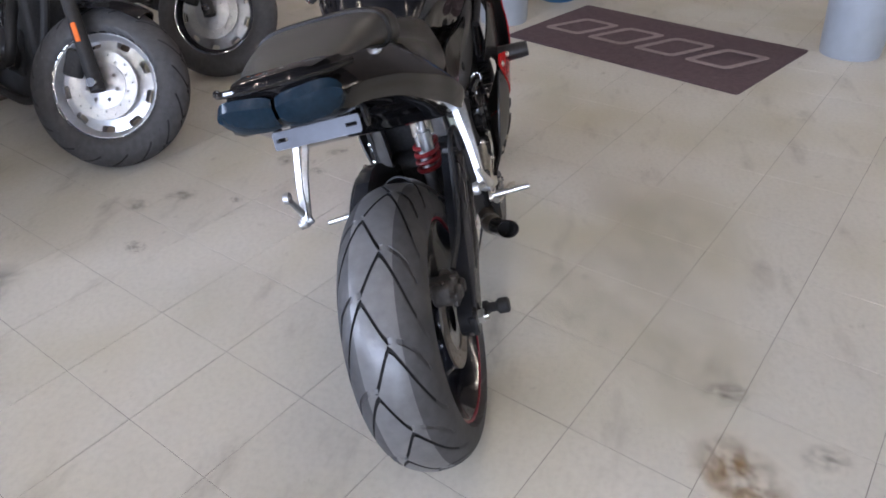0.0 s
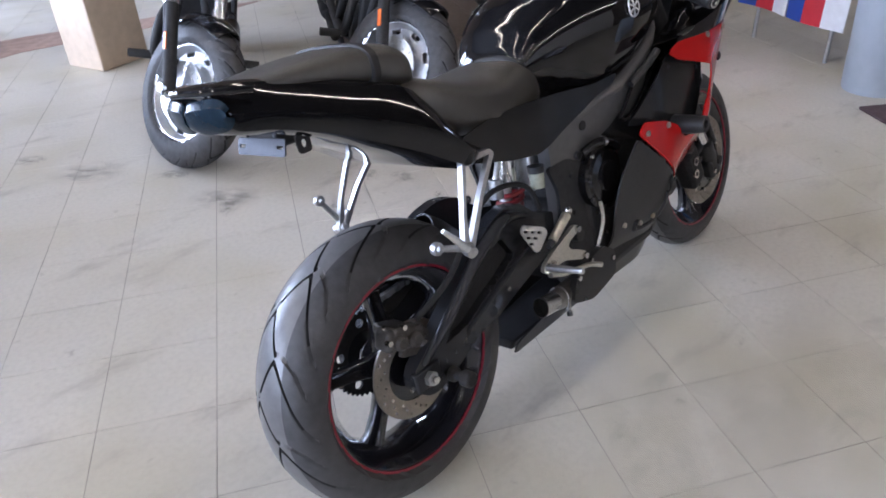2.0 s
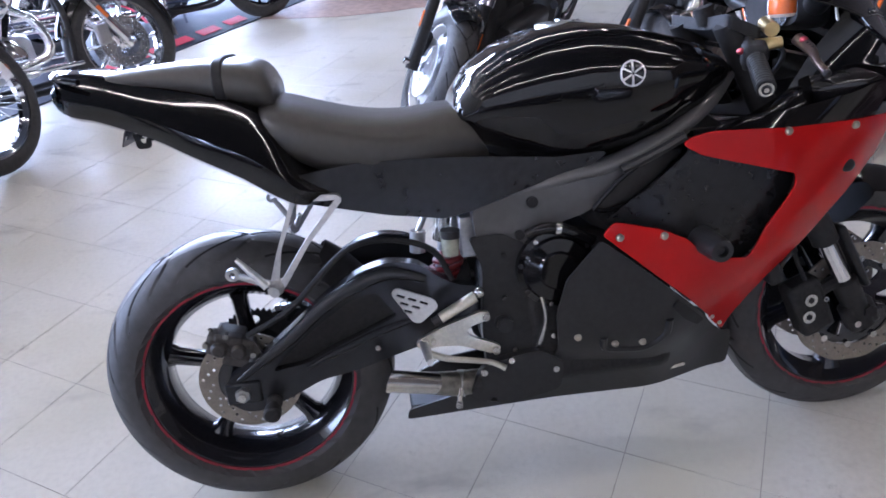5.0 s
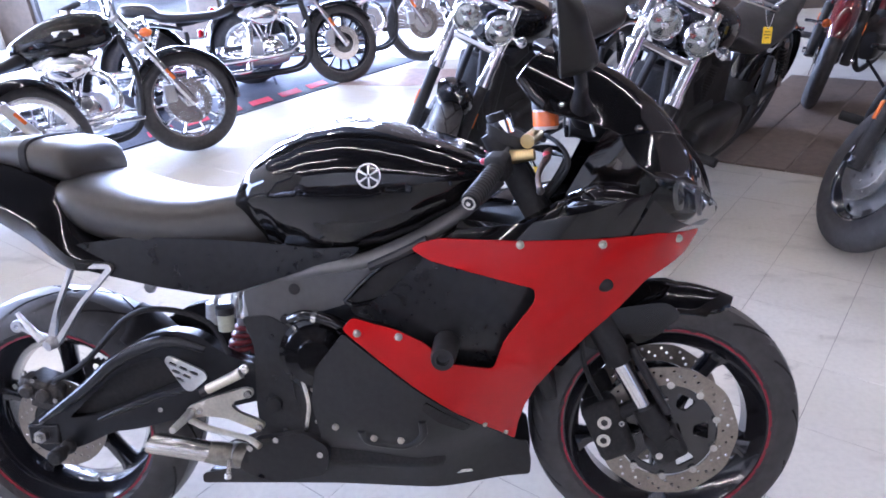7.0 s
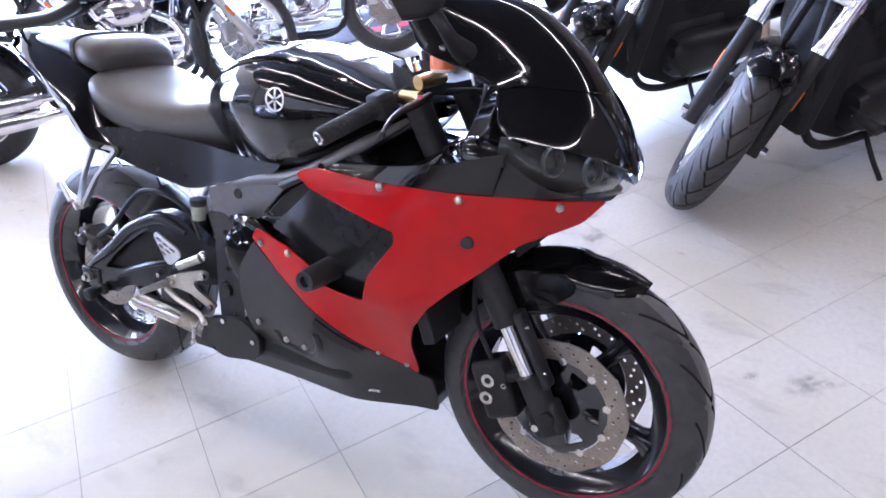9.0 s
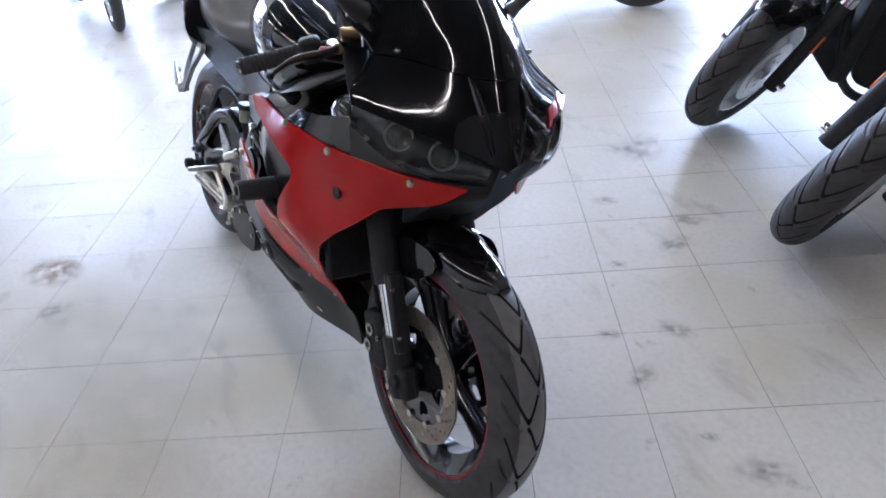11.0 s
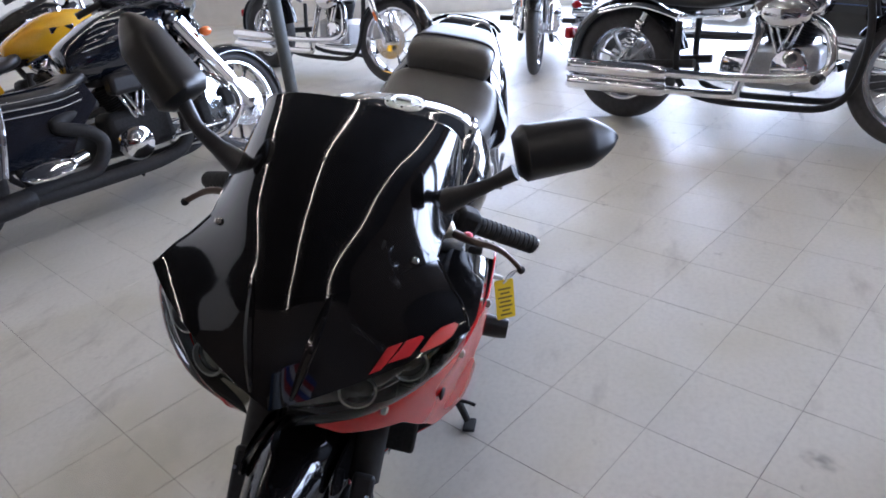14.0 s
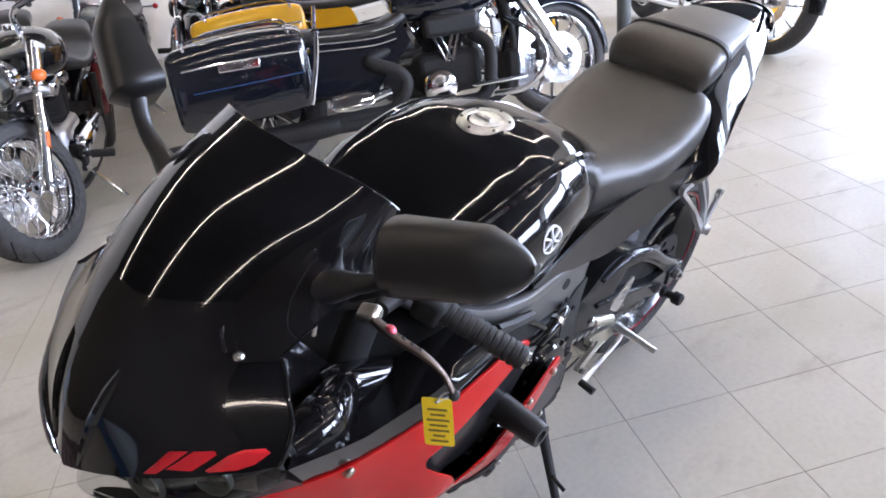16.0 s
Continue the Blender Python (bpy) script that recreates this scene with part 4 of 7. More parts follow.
def lamp_point(v, t, side, d=0.0):
    """A headlamp's face: v from the middle (0) to the outer corner (1), t from its upper edge (0) to its lower one (1)."""
    top = shell_point(0.0, 0.10 + 0.90 * v, 0.003)
    low = Vector(curve_points([(1.488, 0.035, 0.750), (1.450, 0.115, 0.754), (1.392, 0.185, 0.778), (1.338, 0.238, 0.828)], 10)[min(30, int(round(v * 30)))])
    p = top.lerp(low, t) + Vector((0.022, 0.010, 0.004)) * math.sin(math.pi * t) * math.sin(math.pi * min(1, 0.15 + v * 0.85))
    p -= Vector((0.8, 0.5, 0)) * d
    p.y *= side
    return p


for side in (-1, 1):
    lamp = part("headlight", loft([[lamp_point(v / 12, t / 6, side, 0.035) for t in range(7)] for v in range(13)], closed=False), LAMP_DARK, bike, "dark twin-lens headlight")
    lens = part("lens", loft([[lamp_point(v / 12, t / 6, side) for t in range(7)] for v in range(13)], closed=False), LENS, lamp, "smoky clear headlight lens", smooth=80)
    for v, r in ((0.37, 0.027), (0.67, 0.026)):
        c = lamp_point(v, 0.40, side, 0.032)
        n = Vector((0.90, side * (0.12 + 0.45 * v), 0.10)).normalized()
        q = n.to_track_quat("Y", "Z").to_matrix().to_4x4()
        ring = lathe([(r, -0.004), (r, 0.004), (r - 0.003, 0.004), (r - 0.004, -0.004)], 32, closed=True)
        part("lamp_ring", moved(ring, Matrix.Translation(c) @ q), REFLECTOR, lamp)
        part("projector", moved(lathe([(0.0005, 0.004), (r * 0.5, 0.0), (r - 0.006, -0.004)], 24), Matrix.Translation(c) @ q), LAMP_DARK, lamp)
    # black cheek under the lamp, down to the red panel, and back along the cockpit
    cheek = bmesh.new()
    rows = []
    for v in range(13):
        a = lamp_point(v / 12, 1.0, side, 0.001)
        x = lerp_at(v / 12, [(0, 1.478), (0.35, 1.445), (0.7, 1.375), (1, 1.30)])
        b = Vector((x, side * (half_width(x, 0.75) - 0.003), 0.752))
        rows.append([a.lerp(b, k / 4) for k in range(5)])
    part("lamp_surround", loft(rows, closed=False, bm=cheek), BLACK_PLASTIC, bike, smooth=70)
    rows = []
    for k in range(11):
        t = k / 10
        a = Vector((1.335 - 0.36 * t, side * lerp_at(t, [(0, 0.236), (0.25, 0.246), (0.6, 0.245), (1, 0.238)]), lerp_at(t, [(0, 0.842), (0.3, 0.812), (0.6, 0.795), (1, 0.782)])))
        x = 1.30 - 0.37 * t
        b = Vector((x, side * (half_width(x, 0.76) - 0.004), 0.756))
        c = Vector((1.25 - 0.27 * t, side * lerp_at(t, [(0, 0.15), (0.5, 0.14), (1, 0.165)]), lerp_at(t, [(0, 0.80), (0.4, 0.765), (1, 0.79)])))
        rows.append([b, b.lerp(a, 0.5), a, a.lerp(c, 0.3), a.lerp(c, 0.65), c])
    part("inner_fairing", loft(rows, closed=False), BLACK_PAINT, bike, "gloss black inner cockpit panel", smooth=70)
    rows = []
    for k in range(9):
        t = k / 8
        i = 2.6 * t
        e = shell_point(i, side * lerp_at(i, EDGE), 0.003)
        e2 = shell_point(i, side * (lerp_at(i, EDGE) - 0.10), 0.022)
        f = Vector((1.335 - 0.16 * t, side * lerp_at(t, [(0, 0.235), (0.3, 0.185), (1, 0.11)]), lerp_at(t, [(0, 0.838), (0.3, 0.795), (1, 0.80)])))
        rows.append([e, e2, e2.lerp(f, 0.5) - Vector((0, side * 0.012, 0)), f])
    part("cheek_panel", loft(rows, closed=False), BLACK_PAINT, bike, smooth=70)
    part("air_duct", tube([(1.31, side * 0.195, 0.815), (1.255, side * 0.195, 0.822), (1.20, side * 0.165, 0.810)], [0.034, 0.036, 0.026], 18), BLACK_PAINT, bike, "glossy black air duct")
# solid black block added for the shade in the open hollow under the nose
part("chin_shade", loft([[(1.375, y, z) for y, z in ((-0.09, 0.735), (0.09, 0.735), (0.07, 0.67), (-0.07, 0.67))], [(1.30, y, z) for y, z in ((-0.10, 0.74), (0.10, 0.74), (0.09, 0.60), (-0.09, 0.60))]]), DEEP_BLACK, bike, bevel=0.008)

# plain red decal shapes on the nose's left shoulder: a slanted stroke and two blocks
DECAL = ([(0.0, 0.0), (0.012, 0.0), (0.020, 0.042), (0.004, 0.042)],
         [(0.016, 0.010), (0.040, 0.006), (0.045, 0.036), (0.040, 0.042), (0.024, 0.042)],
         [(0.051, 0.006), (0.056, 0.0), (0.078, 0.0), (0.086, 0.010), (0.086, 0.034), (0.078, 0.042), (0.062, 0.042), (0.055, 0.034)])
for outline in DECAL:
    slant = lambda u, v, d: shell_point(0.17 + v * 11.0, 0.475 + (u + 0.22 * v) * 4.7, -0.0035 + d)
    part("decal", sheet([outline], slant, 0.002, 0.008), R_RED, nose, "red slanted decal shape", smooth=80)

# fuel tank
TANK = [  # x, top, bottom, half width, crown
    (0.488, 0.822, 0.800, 0.075), (0.505, 0.868, 0.765, 0.105), (0.54, 0.915, 0.728, 0.130), (0.60, 0.952, 0.700, 0.158), (0.67, 0.976, 0.692, 0.184),
    (0.75, 0.986, 0.705, 0.203), (0.83, 0.975, 0.730, 0.214), (0.90, 0.955, 0.755, 0.212), (0.97, 0.928, 0.785, 0.192), (1.03, 0.900, 0.820, 0.150), (1.065, 0.875, 0.84, 0.105)]


def tank_point(x, a, grow=0.0):
    """a: angle round the section, 0 at the left, 90 degrees on top."""
    top, bot, w = (float(np.interp(x, [r[0] for r in TANK], [r[k] for r in TANK])) for k in (1, 2, 3))
    shoulder = bot + (top - bot) * 0.58
    c, s = math.cos(a), math.sin(a)
    waist = lerp_at(x, [(0.49, 0.75), (0.56, 0.62), (0.64, 0.66), (0.72, 0.82), (0.85, 0.90), (1.07, 0.85)])
    y = math.copysign(abs(c) ** (0.58 if s > 0 else 0.30), c) * w * (1.0 if s > 0 else 1 - (1 - waist) * abs(s) ** 0.8)
    z = shoulder + (abs(s) ** 0.86 * (top - shoulder) if s > 0 else -abs(s) ** 0.8 * (shoulder - bot))
    return Vector((x, y + math.copysign(grow, y), z + grow * max(0, s)))


xs = [v.x for v in curve_points([(r[0], 0, 0) for r in TANK], 4)]
tank = part("fuel_tank", loft([[tank_point(x, 2 * math.pi * k / 56) for k in range(56)] for x in xs]), BLACK_PAINT, bike, "gloss black fuel tank", smooth=50)
for side in (-1, 1):
    part("tank_crease", tube([tank_point(x, math.pi / 2 - side * radians(v), -0.003) for x, v in ((0.56, 45), (0.66, 40), (0.78, 36), (0.92, 34), (1.01, 34))], [0.004, 0.008, 0.009, 0.008, 0.004], 8), BLACK_PAINT, tank)
    ex, ez = 0.815, 0.888
    place = lambda u, v, d, s=side: (ex + u, s * (0.2155 - d - 0.25 * max(0.0, v) - 0.9 * u * u - 0.06 * max(0, -v)), ez + v)
    ring = sheet([circle(0, 0, 0.0240, 32), circle(0, 0, 0.0212, 32)], place, 0.003, 0.004)
    for k in range(6):
        a = math.pi / 2 + k * math.pi / 3
        bar_shape = [(0.0012, 0.003), (0.0020, 0.0215), (-0.0020, 0.0215), (-0.0012, 0.003)]
        sheet([[(p * math.sin(a) + q * math.cos(a), -p * math.cos(a) + q * math.sin(a)) for p, q in bar_shape]], place, 0.003, 0.004, ring)
    part("emblem", ring, SILVER_DECAL, tank, "round silver tank emblem")
cap = part("filler_cap", lathe([(0.0005, 0.006), (0.027, 0.006), (0.028, 0.003), (0.031, 0.003), (0.032, 0.006), (0.044, 0.005), (0.049, 0.002), (0.050, -0.006)], 48), ALU, tank, "brushed aluminium fuel filler cap")
cap.matrix_basis = pose(0.739, 0, 0.981, 90 + 0, 0, 0) @ pose(0, 0, 0, 0, 0, -1)
part("key_flap", box(0, 0.008, 0.004, 0.010, 0.005, 0.034), CAST, cap, bevel=0.002)
for k in range(6):
    a = k * math.pi / 3
    part("cap_bolt", rod((0.041 * math.cos(a), 0.003, 0.041 * math.sin(a)), (0.041 * math.cos(a), 0.007, 0.041 * math.sin(a)), 0.0028, segs=10), DEEP_BLACK, cap)

# frame spars, engine, radiator
SPAR = [(1.06, 0.868), (0.98, 0.815), (0.90, 0.762), (0.79, 0.722), (0.66, 0.692), (0.58, 0.668), (0.508, 0.644), (0.512, 0.600), (0.520, 0.52), (0.510, 0.38), (0.515, 0.27), (0.545, 0.235), (0.60, 0.25), (0.628, 0.32), (0.600, 0.42), (0.600, 0.53), (0.635, 0.588), (0.73, 0.618), (0.80, 0.66), (0.905, 0.728), (1.00, 0.80), (1.07, 0.845)]
for side in (-1, 1):
    spar = part("frame_spar", sheet([rounded(SPAR, 0.012)], lambda x, z, d, s=side: (x, s * (lerp_at(x, [(0.45, 0.115), (0.55, 0.135), (0.65, 0.148), (0.8, 0.168), (0.95, 0.165), (1.07, 0.09)]) + 0.006 * math.sin(max(0, min(1, (z - 0.6) / 0.2)) * math.pi) - d), z), 0.035, 0.02), GREY_FRAME, bike, "dark grey aluminium frame spar", bevel=0.006)
    part("spar_top", tube([(0.60, side * 0.136, 0.672), (0.70, side * 0.150, 0.697), (0.80, side * 0.162, 0.716), (0.90, side * 0.165, 0.756), (0.985, side * 0.150, 0.806), (1.06, side * 0.10, 0.855)], [0.012, 0.017, 0.019, 0.020, 0.019, 0.012], 12, flat=0.8), GREY_FRAME, spar, "rounded upper edge of the spar")
    for x, z, r in ((0.628, 0.652, 0.012), (0.600, 0.585, 0.010), (0.55, 0.40, 0.014), (0.545, 0.27, 0.009)):
        y = lerp_at(x, [(0.45, 0.115), (0.55, 0.135), (0.65, 0.148)])
        part("frame_bolt", rod((x, side * (y - 0.002), z), (x, side * (y + 0.007), z), r, segs=14), DEEP_BLACK, spar)
    # black pivot cover; its colour also paints the shade on the grey lower frame
    part("pivot_cover_shade", sheet([rounded([(0.497, 0.585), (0.520, 0.52), (0.510, 0.38), (0.515, 0.27), (0.545, 0.235), (0.60, 0.25), (0.628, 0.32), (0.602, 0.42), (0.602, 0.53), (0.617, 0.562), (0.56, 0.592)], 0.012)], lambda x, z, d, s=side: (x, s * (lerp_at(x, [(0.45, 0.115), (0.55, 0.135), (0.65, 0.148)]) + 0.004 - d), z), 0.01, 0.02), MATTE_BLACK, spar, "black cover over the swingarm pivot, with the frame's shade painted in", bevel=0.003)
    for x, z in ((0.565, 0.545), (0.56, 0.45), (0.575, 0.33)):
        part("cover_screw", rod((x, side * 0.136, z), (x, side * 0.146, z), 0.006, segs=10), STEEL if z < 0.4 else DEEP_BLACK, spar)
    part("pivot_cap", rod((0.556, side * 0.135, 0.392), (0.556, side * 0.152, 0.392), 0.017, segs=20), BLACK_PLASTIC, spar)
    cover = part("side_cover", sheet([rounded([(0.165, 0.765), (0.30, 0.775), (0.42, 0.765), (0.56, 0.752), (0.68, 0.738), (0.78, 0.742), (0.76, 0.722), (0.66, 0.694), (0.58, 0.670), (0.50, 0.646), (0.45, 0.640), (0.34, 0.664), (0.24, 0.695), (0.18, 0.715)], 0.015)], lambda x, z, d, s=side: (x, s * (lerp_at(x, [(0.17, 0.182), (0.24, 0.171), (0.32, 0.160), (0.40, 0.151), (0.48, 0.146), (0.55, 0.1455), (0.66, 0.154), (0.8, 0.172)]) - d), z), 0.006), INNER_PANEL, bike, "black plastic cover below the seat")
engine = part("engine", box(0.76, 0, 0.40, 0.34, 0.30, 0.34), DEEP_BLACK, bike, "black engine block", bevel=0.03)
part("cylinder_head", box(0.86, 0, 0.62, 0.20, 0.30, 0.17, Euler((0, radians(30), 0)).to_matrix().to_4x4()), DEEP_BLACK, engine, bevel=0.02)
part("gearbox", box(0.61, 0, 0.36, 0.16, 0.24, 0.22), DEEP_BLACK, engine, bevel=0.03)
for side, (x, z, r) in ((-1, (0.668, 0.51, 0.082)), (1, (0.68, 0.46, 0.075)), (1, (0.84, 0.36, 0.06))):
    cov = part("engine_cover", lathe([(0.0005, 0.028), (r * 0.45, 0.028), (r * 0.5, 0.022), (r * 0.8, 0.020), (r * 0.86, 0.012), (r, 0.010), (r, -0.03)], 40), BLACK_PAINT, engine, "black clutch and crank cover")
    cov.matrix_basis = pose(x, side * 0.155, z, 0, 0, 0 if side > 0 else 180)
    for k in range(8):
        a = k * math.pi / 4 + 0.2
        part("cover_bolt", rod((r * 0.93 * math.cos(a), 0.008, r * 0.93 * math.sin(a)), (r * 0.93 * math.cos(a), 0.016, r * 0.93 * math.sin(a)), 0.005, segs=8), STEEL if k in (1, 3, 4, 6) else DEEP_BLACK, cov)
for side in (-1, 1):
    part("coolant_hose", tube([(0.615, side * 0.150, 0.585), (0.650, side * 0.168, 0.600), (0.700, side * 0.172, 0.588), (0.745, side * 0.165, 0.560)], 0.012, 12), BLACK_PAINT, engine, "black coolant hose")
    part("hose_clip", rod((0.668, side * 0.170, 0.598), (0.678, side * 0.171, 0.596), 0.0145, segs=16), STEEL, engine)
    part("oil_line", tube([(0.622, side * 0.150, 0.33), (0.640, side * 0.165, 0.40), (0.632, side * 0.168, 0.46)], 0.006, 8), STEEL, engine)
    for x, z in ((0.640, 0.42), (0.655, 0.36), (0.690, 0.41), (0.705, 0.56), (0.735, 0.53)):
        part("case_bolt", rod((x, side * 0.148, z), (x, side * 0.166, z), 0.006, segs=10), STEEL, engine)
rad = part("radiator", box(1.105, 0, 0.55, 0.03, 0.34, 0.30, Euler((0, radians(-18), 0)).to_matrix().to_4x4()), DEEP_BLACK, bike, "black radiator", bevel=0.006)
fins = bmesh.new()
for k in range(24):
    box(1.122 + (k - 11.5) * 0.0035 - 0.001, 0, 0.55 + (k - 11.5) * 0.0115, 0.012, 0.32, 0.002, None, fins)
part("radiator_fins", fins, MATTE_BLACK, rad)
for side in (-1, 1):
    part("radiator_shroud", sheet([rounded([(0.762, 0.607), (0.85, 0.672), (0.93, 0.742), (1.04, 0.715), (1.135, 0.690), (1.140, 0.640), (1.085, 0.56), (1.050, 0.492), (0.93, 0.500), (0.885, 0.560), (0.84, 0.590)], 0.012)], lambda x, z, d, s=side: (x, s * (half_width(x, z) - 0.034 - 0.10 * max(0.0, 0.90 - x) - d), z), 0.005, 0.02), INNER_PANEL, bike, "black inner fairing panel behind the cut-out")
    for x, z in ((1.085, 0.675), (0.935, 0.712)):
        part("panel_screw", ball((x, side * (half_width(x, z) - 0.034), z), 0.005, None, (1, 0.5, 1), 10), DEEP_BLACK, bike)
    part("duct_rim", tube([(x, side * 0.186, z) for x, z in ((0.742, 0.634), (0.80, 0.688), (0.862, 0.724), (0.915, 0.738), (0.925, 0.722), (0.872, 0.676), (0.82, 0.640), (0.765, 0.626), (0.742, 0.634))], 0.005, 8), BLACK_PAINT, bike)
    part("duct_screen", sheet([rounded([(0.748, 0.634), (0.80, 0.684), (0.862, 0.720), (0.915, 0.734), (0.920, 0.722), (0.872, 0.678), (0.82, 0.643), (0.765, 0.629)], 0.01)], lambda x, z, d, s=side: (x, s * (0.180 - d), z), 0.004, 0.02), MATTE_BLACK, bike)
    part("frame_slider", lathe([(0.001, 0.0), (0.026, 0.0), (0.026, -0.02), (0.024, -0.085), (0.022, -0.10), (0.021, -0.104), (0.012, -0.104), (0.010, -0.092), (0.0005, -0.090)], 28), BLACK_PLASTIC, bike, "black nylon frame slider").matrix_basis = pose(0.948 if side < 0 else 0.900, side * 0.205, 0.555 if side < 0 else 0.574, 0, 0, 0 if side < 0 else 180)
    part("intake_bracket", tube([(0.80, side * 0.19, 0.705), (0.87, side * 0.20, 0.735), (0.92, side * 0.205, 0.76)], 0.010, 8), BLACK_PLASTIC, bike)

# seats and tail
def cushion(rows, n=28, flat=0.55):
    """rows: x, top, bottom, half width."""
    rings = []
    for x, top, bot, w in rows:
        mid, h = (top + bot) / 2, (top - bot) / 2
        rings.append([(x, math.copysign(abs(math.cos(a)) ** flat, math.cos(a)) * w, mid + math.copysign(abs(math.sin(a)) ** 0.7, math.sin(a)) * h) for a in (2 * math.pi * k / n for k in range(n))])
    return loft(rings)


def smooth_rows(rows, n=4):
    a = [Vector((r[0], r[1], r[2])) for r in rows]
    b = [Vector((r[3], 0, 0)) for r in rows]
    return [(p.x, p.y, p.z, q.x) for p, q in zip(curve_points(a, n), curve_points(b, n))]


part("rider_seat", cushion(smooth_rows([(0.100, 0.862, 0.835, 0.085), (0.118, 0.893, 0.815, 0.130), (0.155, 0.900, 0.785, 0.158), (0.22, 0.878, 0.755, 0.168), (0.31, 0.852, 0.730, 0.164), (0.40, 0.842, 0.712, 0.146), (0.48, 0.848, 0.705, 0.124), (0.535, 0.842, 0.712, 0.108), (0.565, 0.80, 0.735, 0.09)])), VINYL, bike, "black vinyl rider seat", smooth=60)
pillion = part("passenger_seat", cushion(smooth_rows([(-0.218, 0.966, 0.954, 0.058), (-0.195, 0.973, 0.950, 0.074), (-0.11, 0.981, 0.942, 0.098), (0.0, 0.985, 0.922, 0.116), (0.085, 0.981, 0.895, 0.127), (0.135, 0.966, 0.880, 0.127), (0.155, 0.932, 0.878, 0.112)])), VINYL, bike, "black vinyl passenger seat pad with a strap", smooth=60)
part("strap", cushion([(x, 0.9835 + g, 0.900 - g, 0.1235 + g) for x, g in ((0.050, 0.0005), (0.053, 0.0045), (0.068, 0.0045), (0.071, 0.0005))]), MATTE_BLACK, pillion)
TAIL = [(-0.240, 0.984, 0.935, 0.088), (-0.224, 0.989, 0.905, 0.100), (-0.165, 0.981, 0.888, 0.121), (-0.072, 0.958, 0.850, 0.150), (0.0, 0.938, 0.808, 0.170), (0.08, 0.912, 0.762, 0.188), (0.14, 0.875, 0.722, 0.203), (0.185, 0.80, 0.705, 0.205), (0.235, 0.758, 0.705, 0.175)]


def tail_ring(x, top, bot, w):
    h = top - bot
    half = [(w * 0.50, top), (w * 0.66, top - 0.05 * h), (w * 0.80, top - 0.24 * h), (w * 0.975, top - 0.52 * h), (w, top - 0.58 * h), (w * 0.985, top - 0.70 * h), (w * 0.93, bot + 0.08 * h), (w * 0.80, bot)]
    return [(x, y, z) for y, z in half] + [(x, -y, z) for y, z in reversed(half)]


tail = part("tail_fairing", loft([tail_ring(*r) for r in smooth_rows(TAIL, 5)]), BLACK_PAINT, bike, "gloss black tail fairing", smooth=28)
for side in (-1, 1):
    rows = []
    for k in range(41):
        a = k / 40
        y = side * (0.003 + 0.098 * a)
        x = -0.258 + 0.020 * a * a - 0.0003 * (k % 2)
        tall = 0.029 * math.sqrt(max(0.02, 1 - (abs(a - 0.45) / 0.56) ** 4))
        mid = 0.938 + 0.004 * a
        rows.append([(x + 0.007, y, mid + tall), (x - 0.002, y, mid + tall * 0.55), (x - 0.002, y, mid - tall * 0.2), (x + 0.004, y, mid - tall * 0.7), (x + 0.012, y, mid - tall)])
    part("tail_light", loft(rows, closed=False), SMOKE_LENS, tail, "smoked blue-grey tail light lens with fine ribs", smooth=25)
part("tail_lip", tube([(-0.185, -0.112, 0.969), (-0.238, -0.078, 0.979), (-0.260, 0, 0.984), (-0.238, 0.078, 0.979), (-0.185, 0.112, 0.969)], 0.006, 8), BLACK_PAINT, tail)
plate = part("plate_bracket", sheet([rounded([(-0.078, 0.0), (0.078, 0.0), (0.078, 0.029), (-0.078, 0.029)], 0.005), [(-0.072, 0.012), (-0.052, 0.012), (-0.052, 0.018), (-0.072, 0.018)], [(0.052, 0.012), (0.072, 0.012), (0.072, 0.018), (0.052, 0.018)]], lambda u, v, d: (-0.147 + d + 0.35 * v, u, 0.840 + v), 0.003), PLATE, bike, "bare metal bracket for a licence plate")
part("bracket_arm", box(-0.085, 0, 0.868, 0.10, 0.09, 0.04), BLACK_PLASTIC, plate, bevel=0.006)
for side in (-1, 1):
    part("signal_tab", sheet([rounded([(-0.03, -0.018), (0.012, -0.018), (0.012, 0.02), (-0.03, 0.02)], 0.012), circle(-0.008, 0, 0.008, 12)], lambda u, v, d, s=side: (-0.098 + u * 0.7, s * (0.082 - d), 0.852 + v), 0.004, 0.008), DEEP_BLACK, plate)

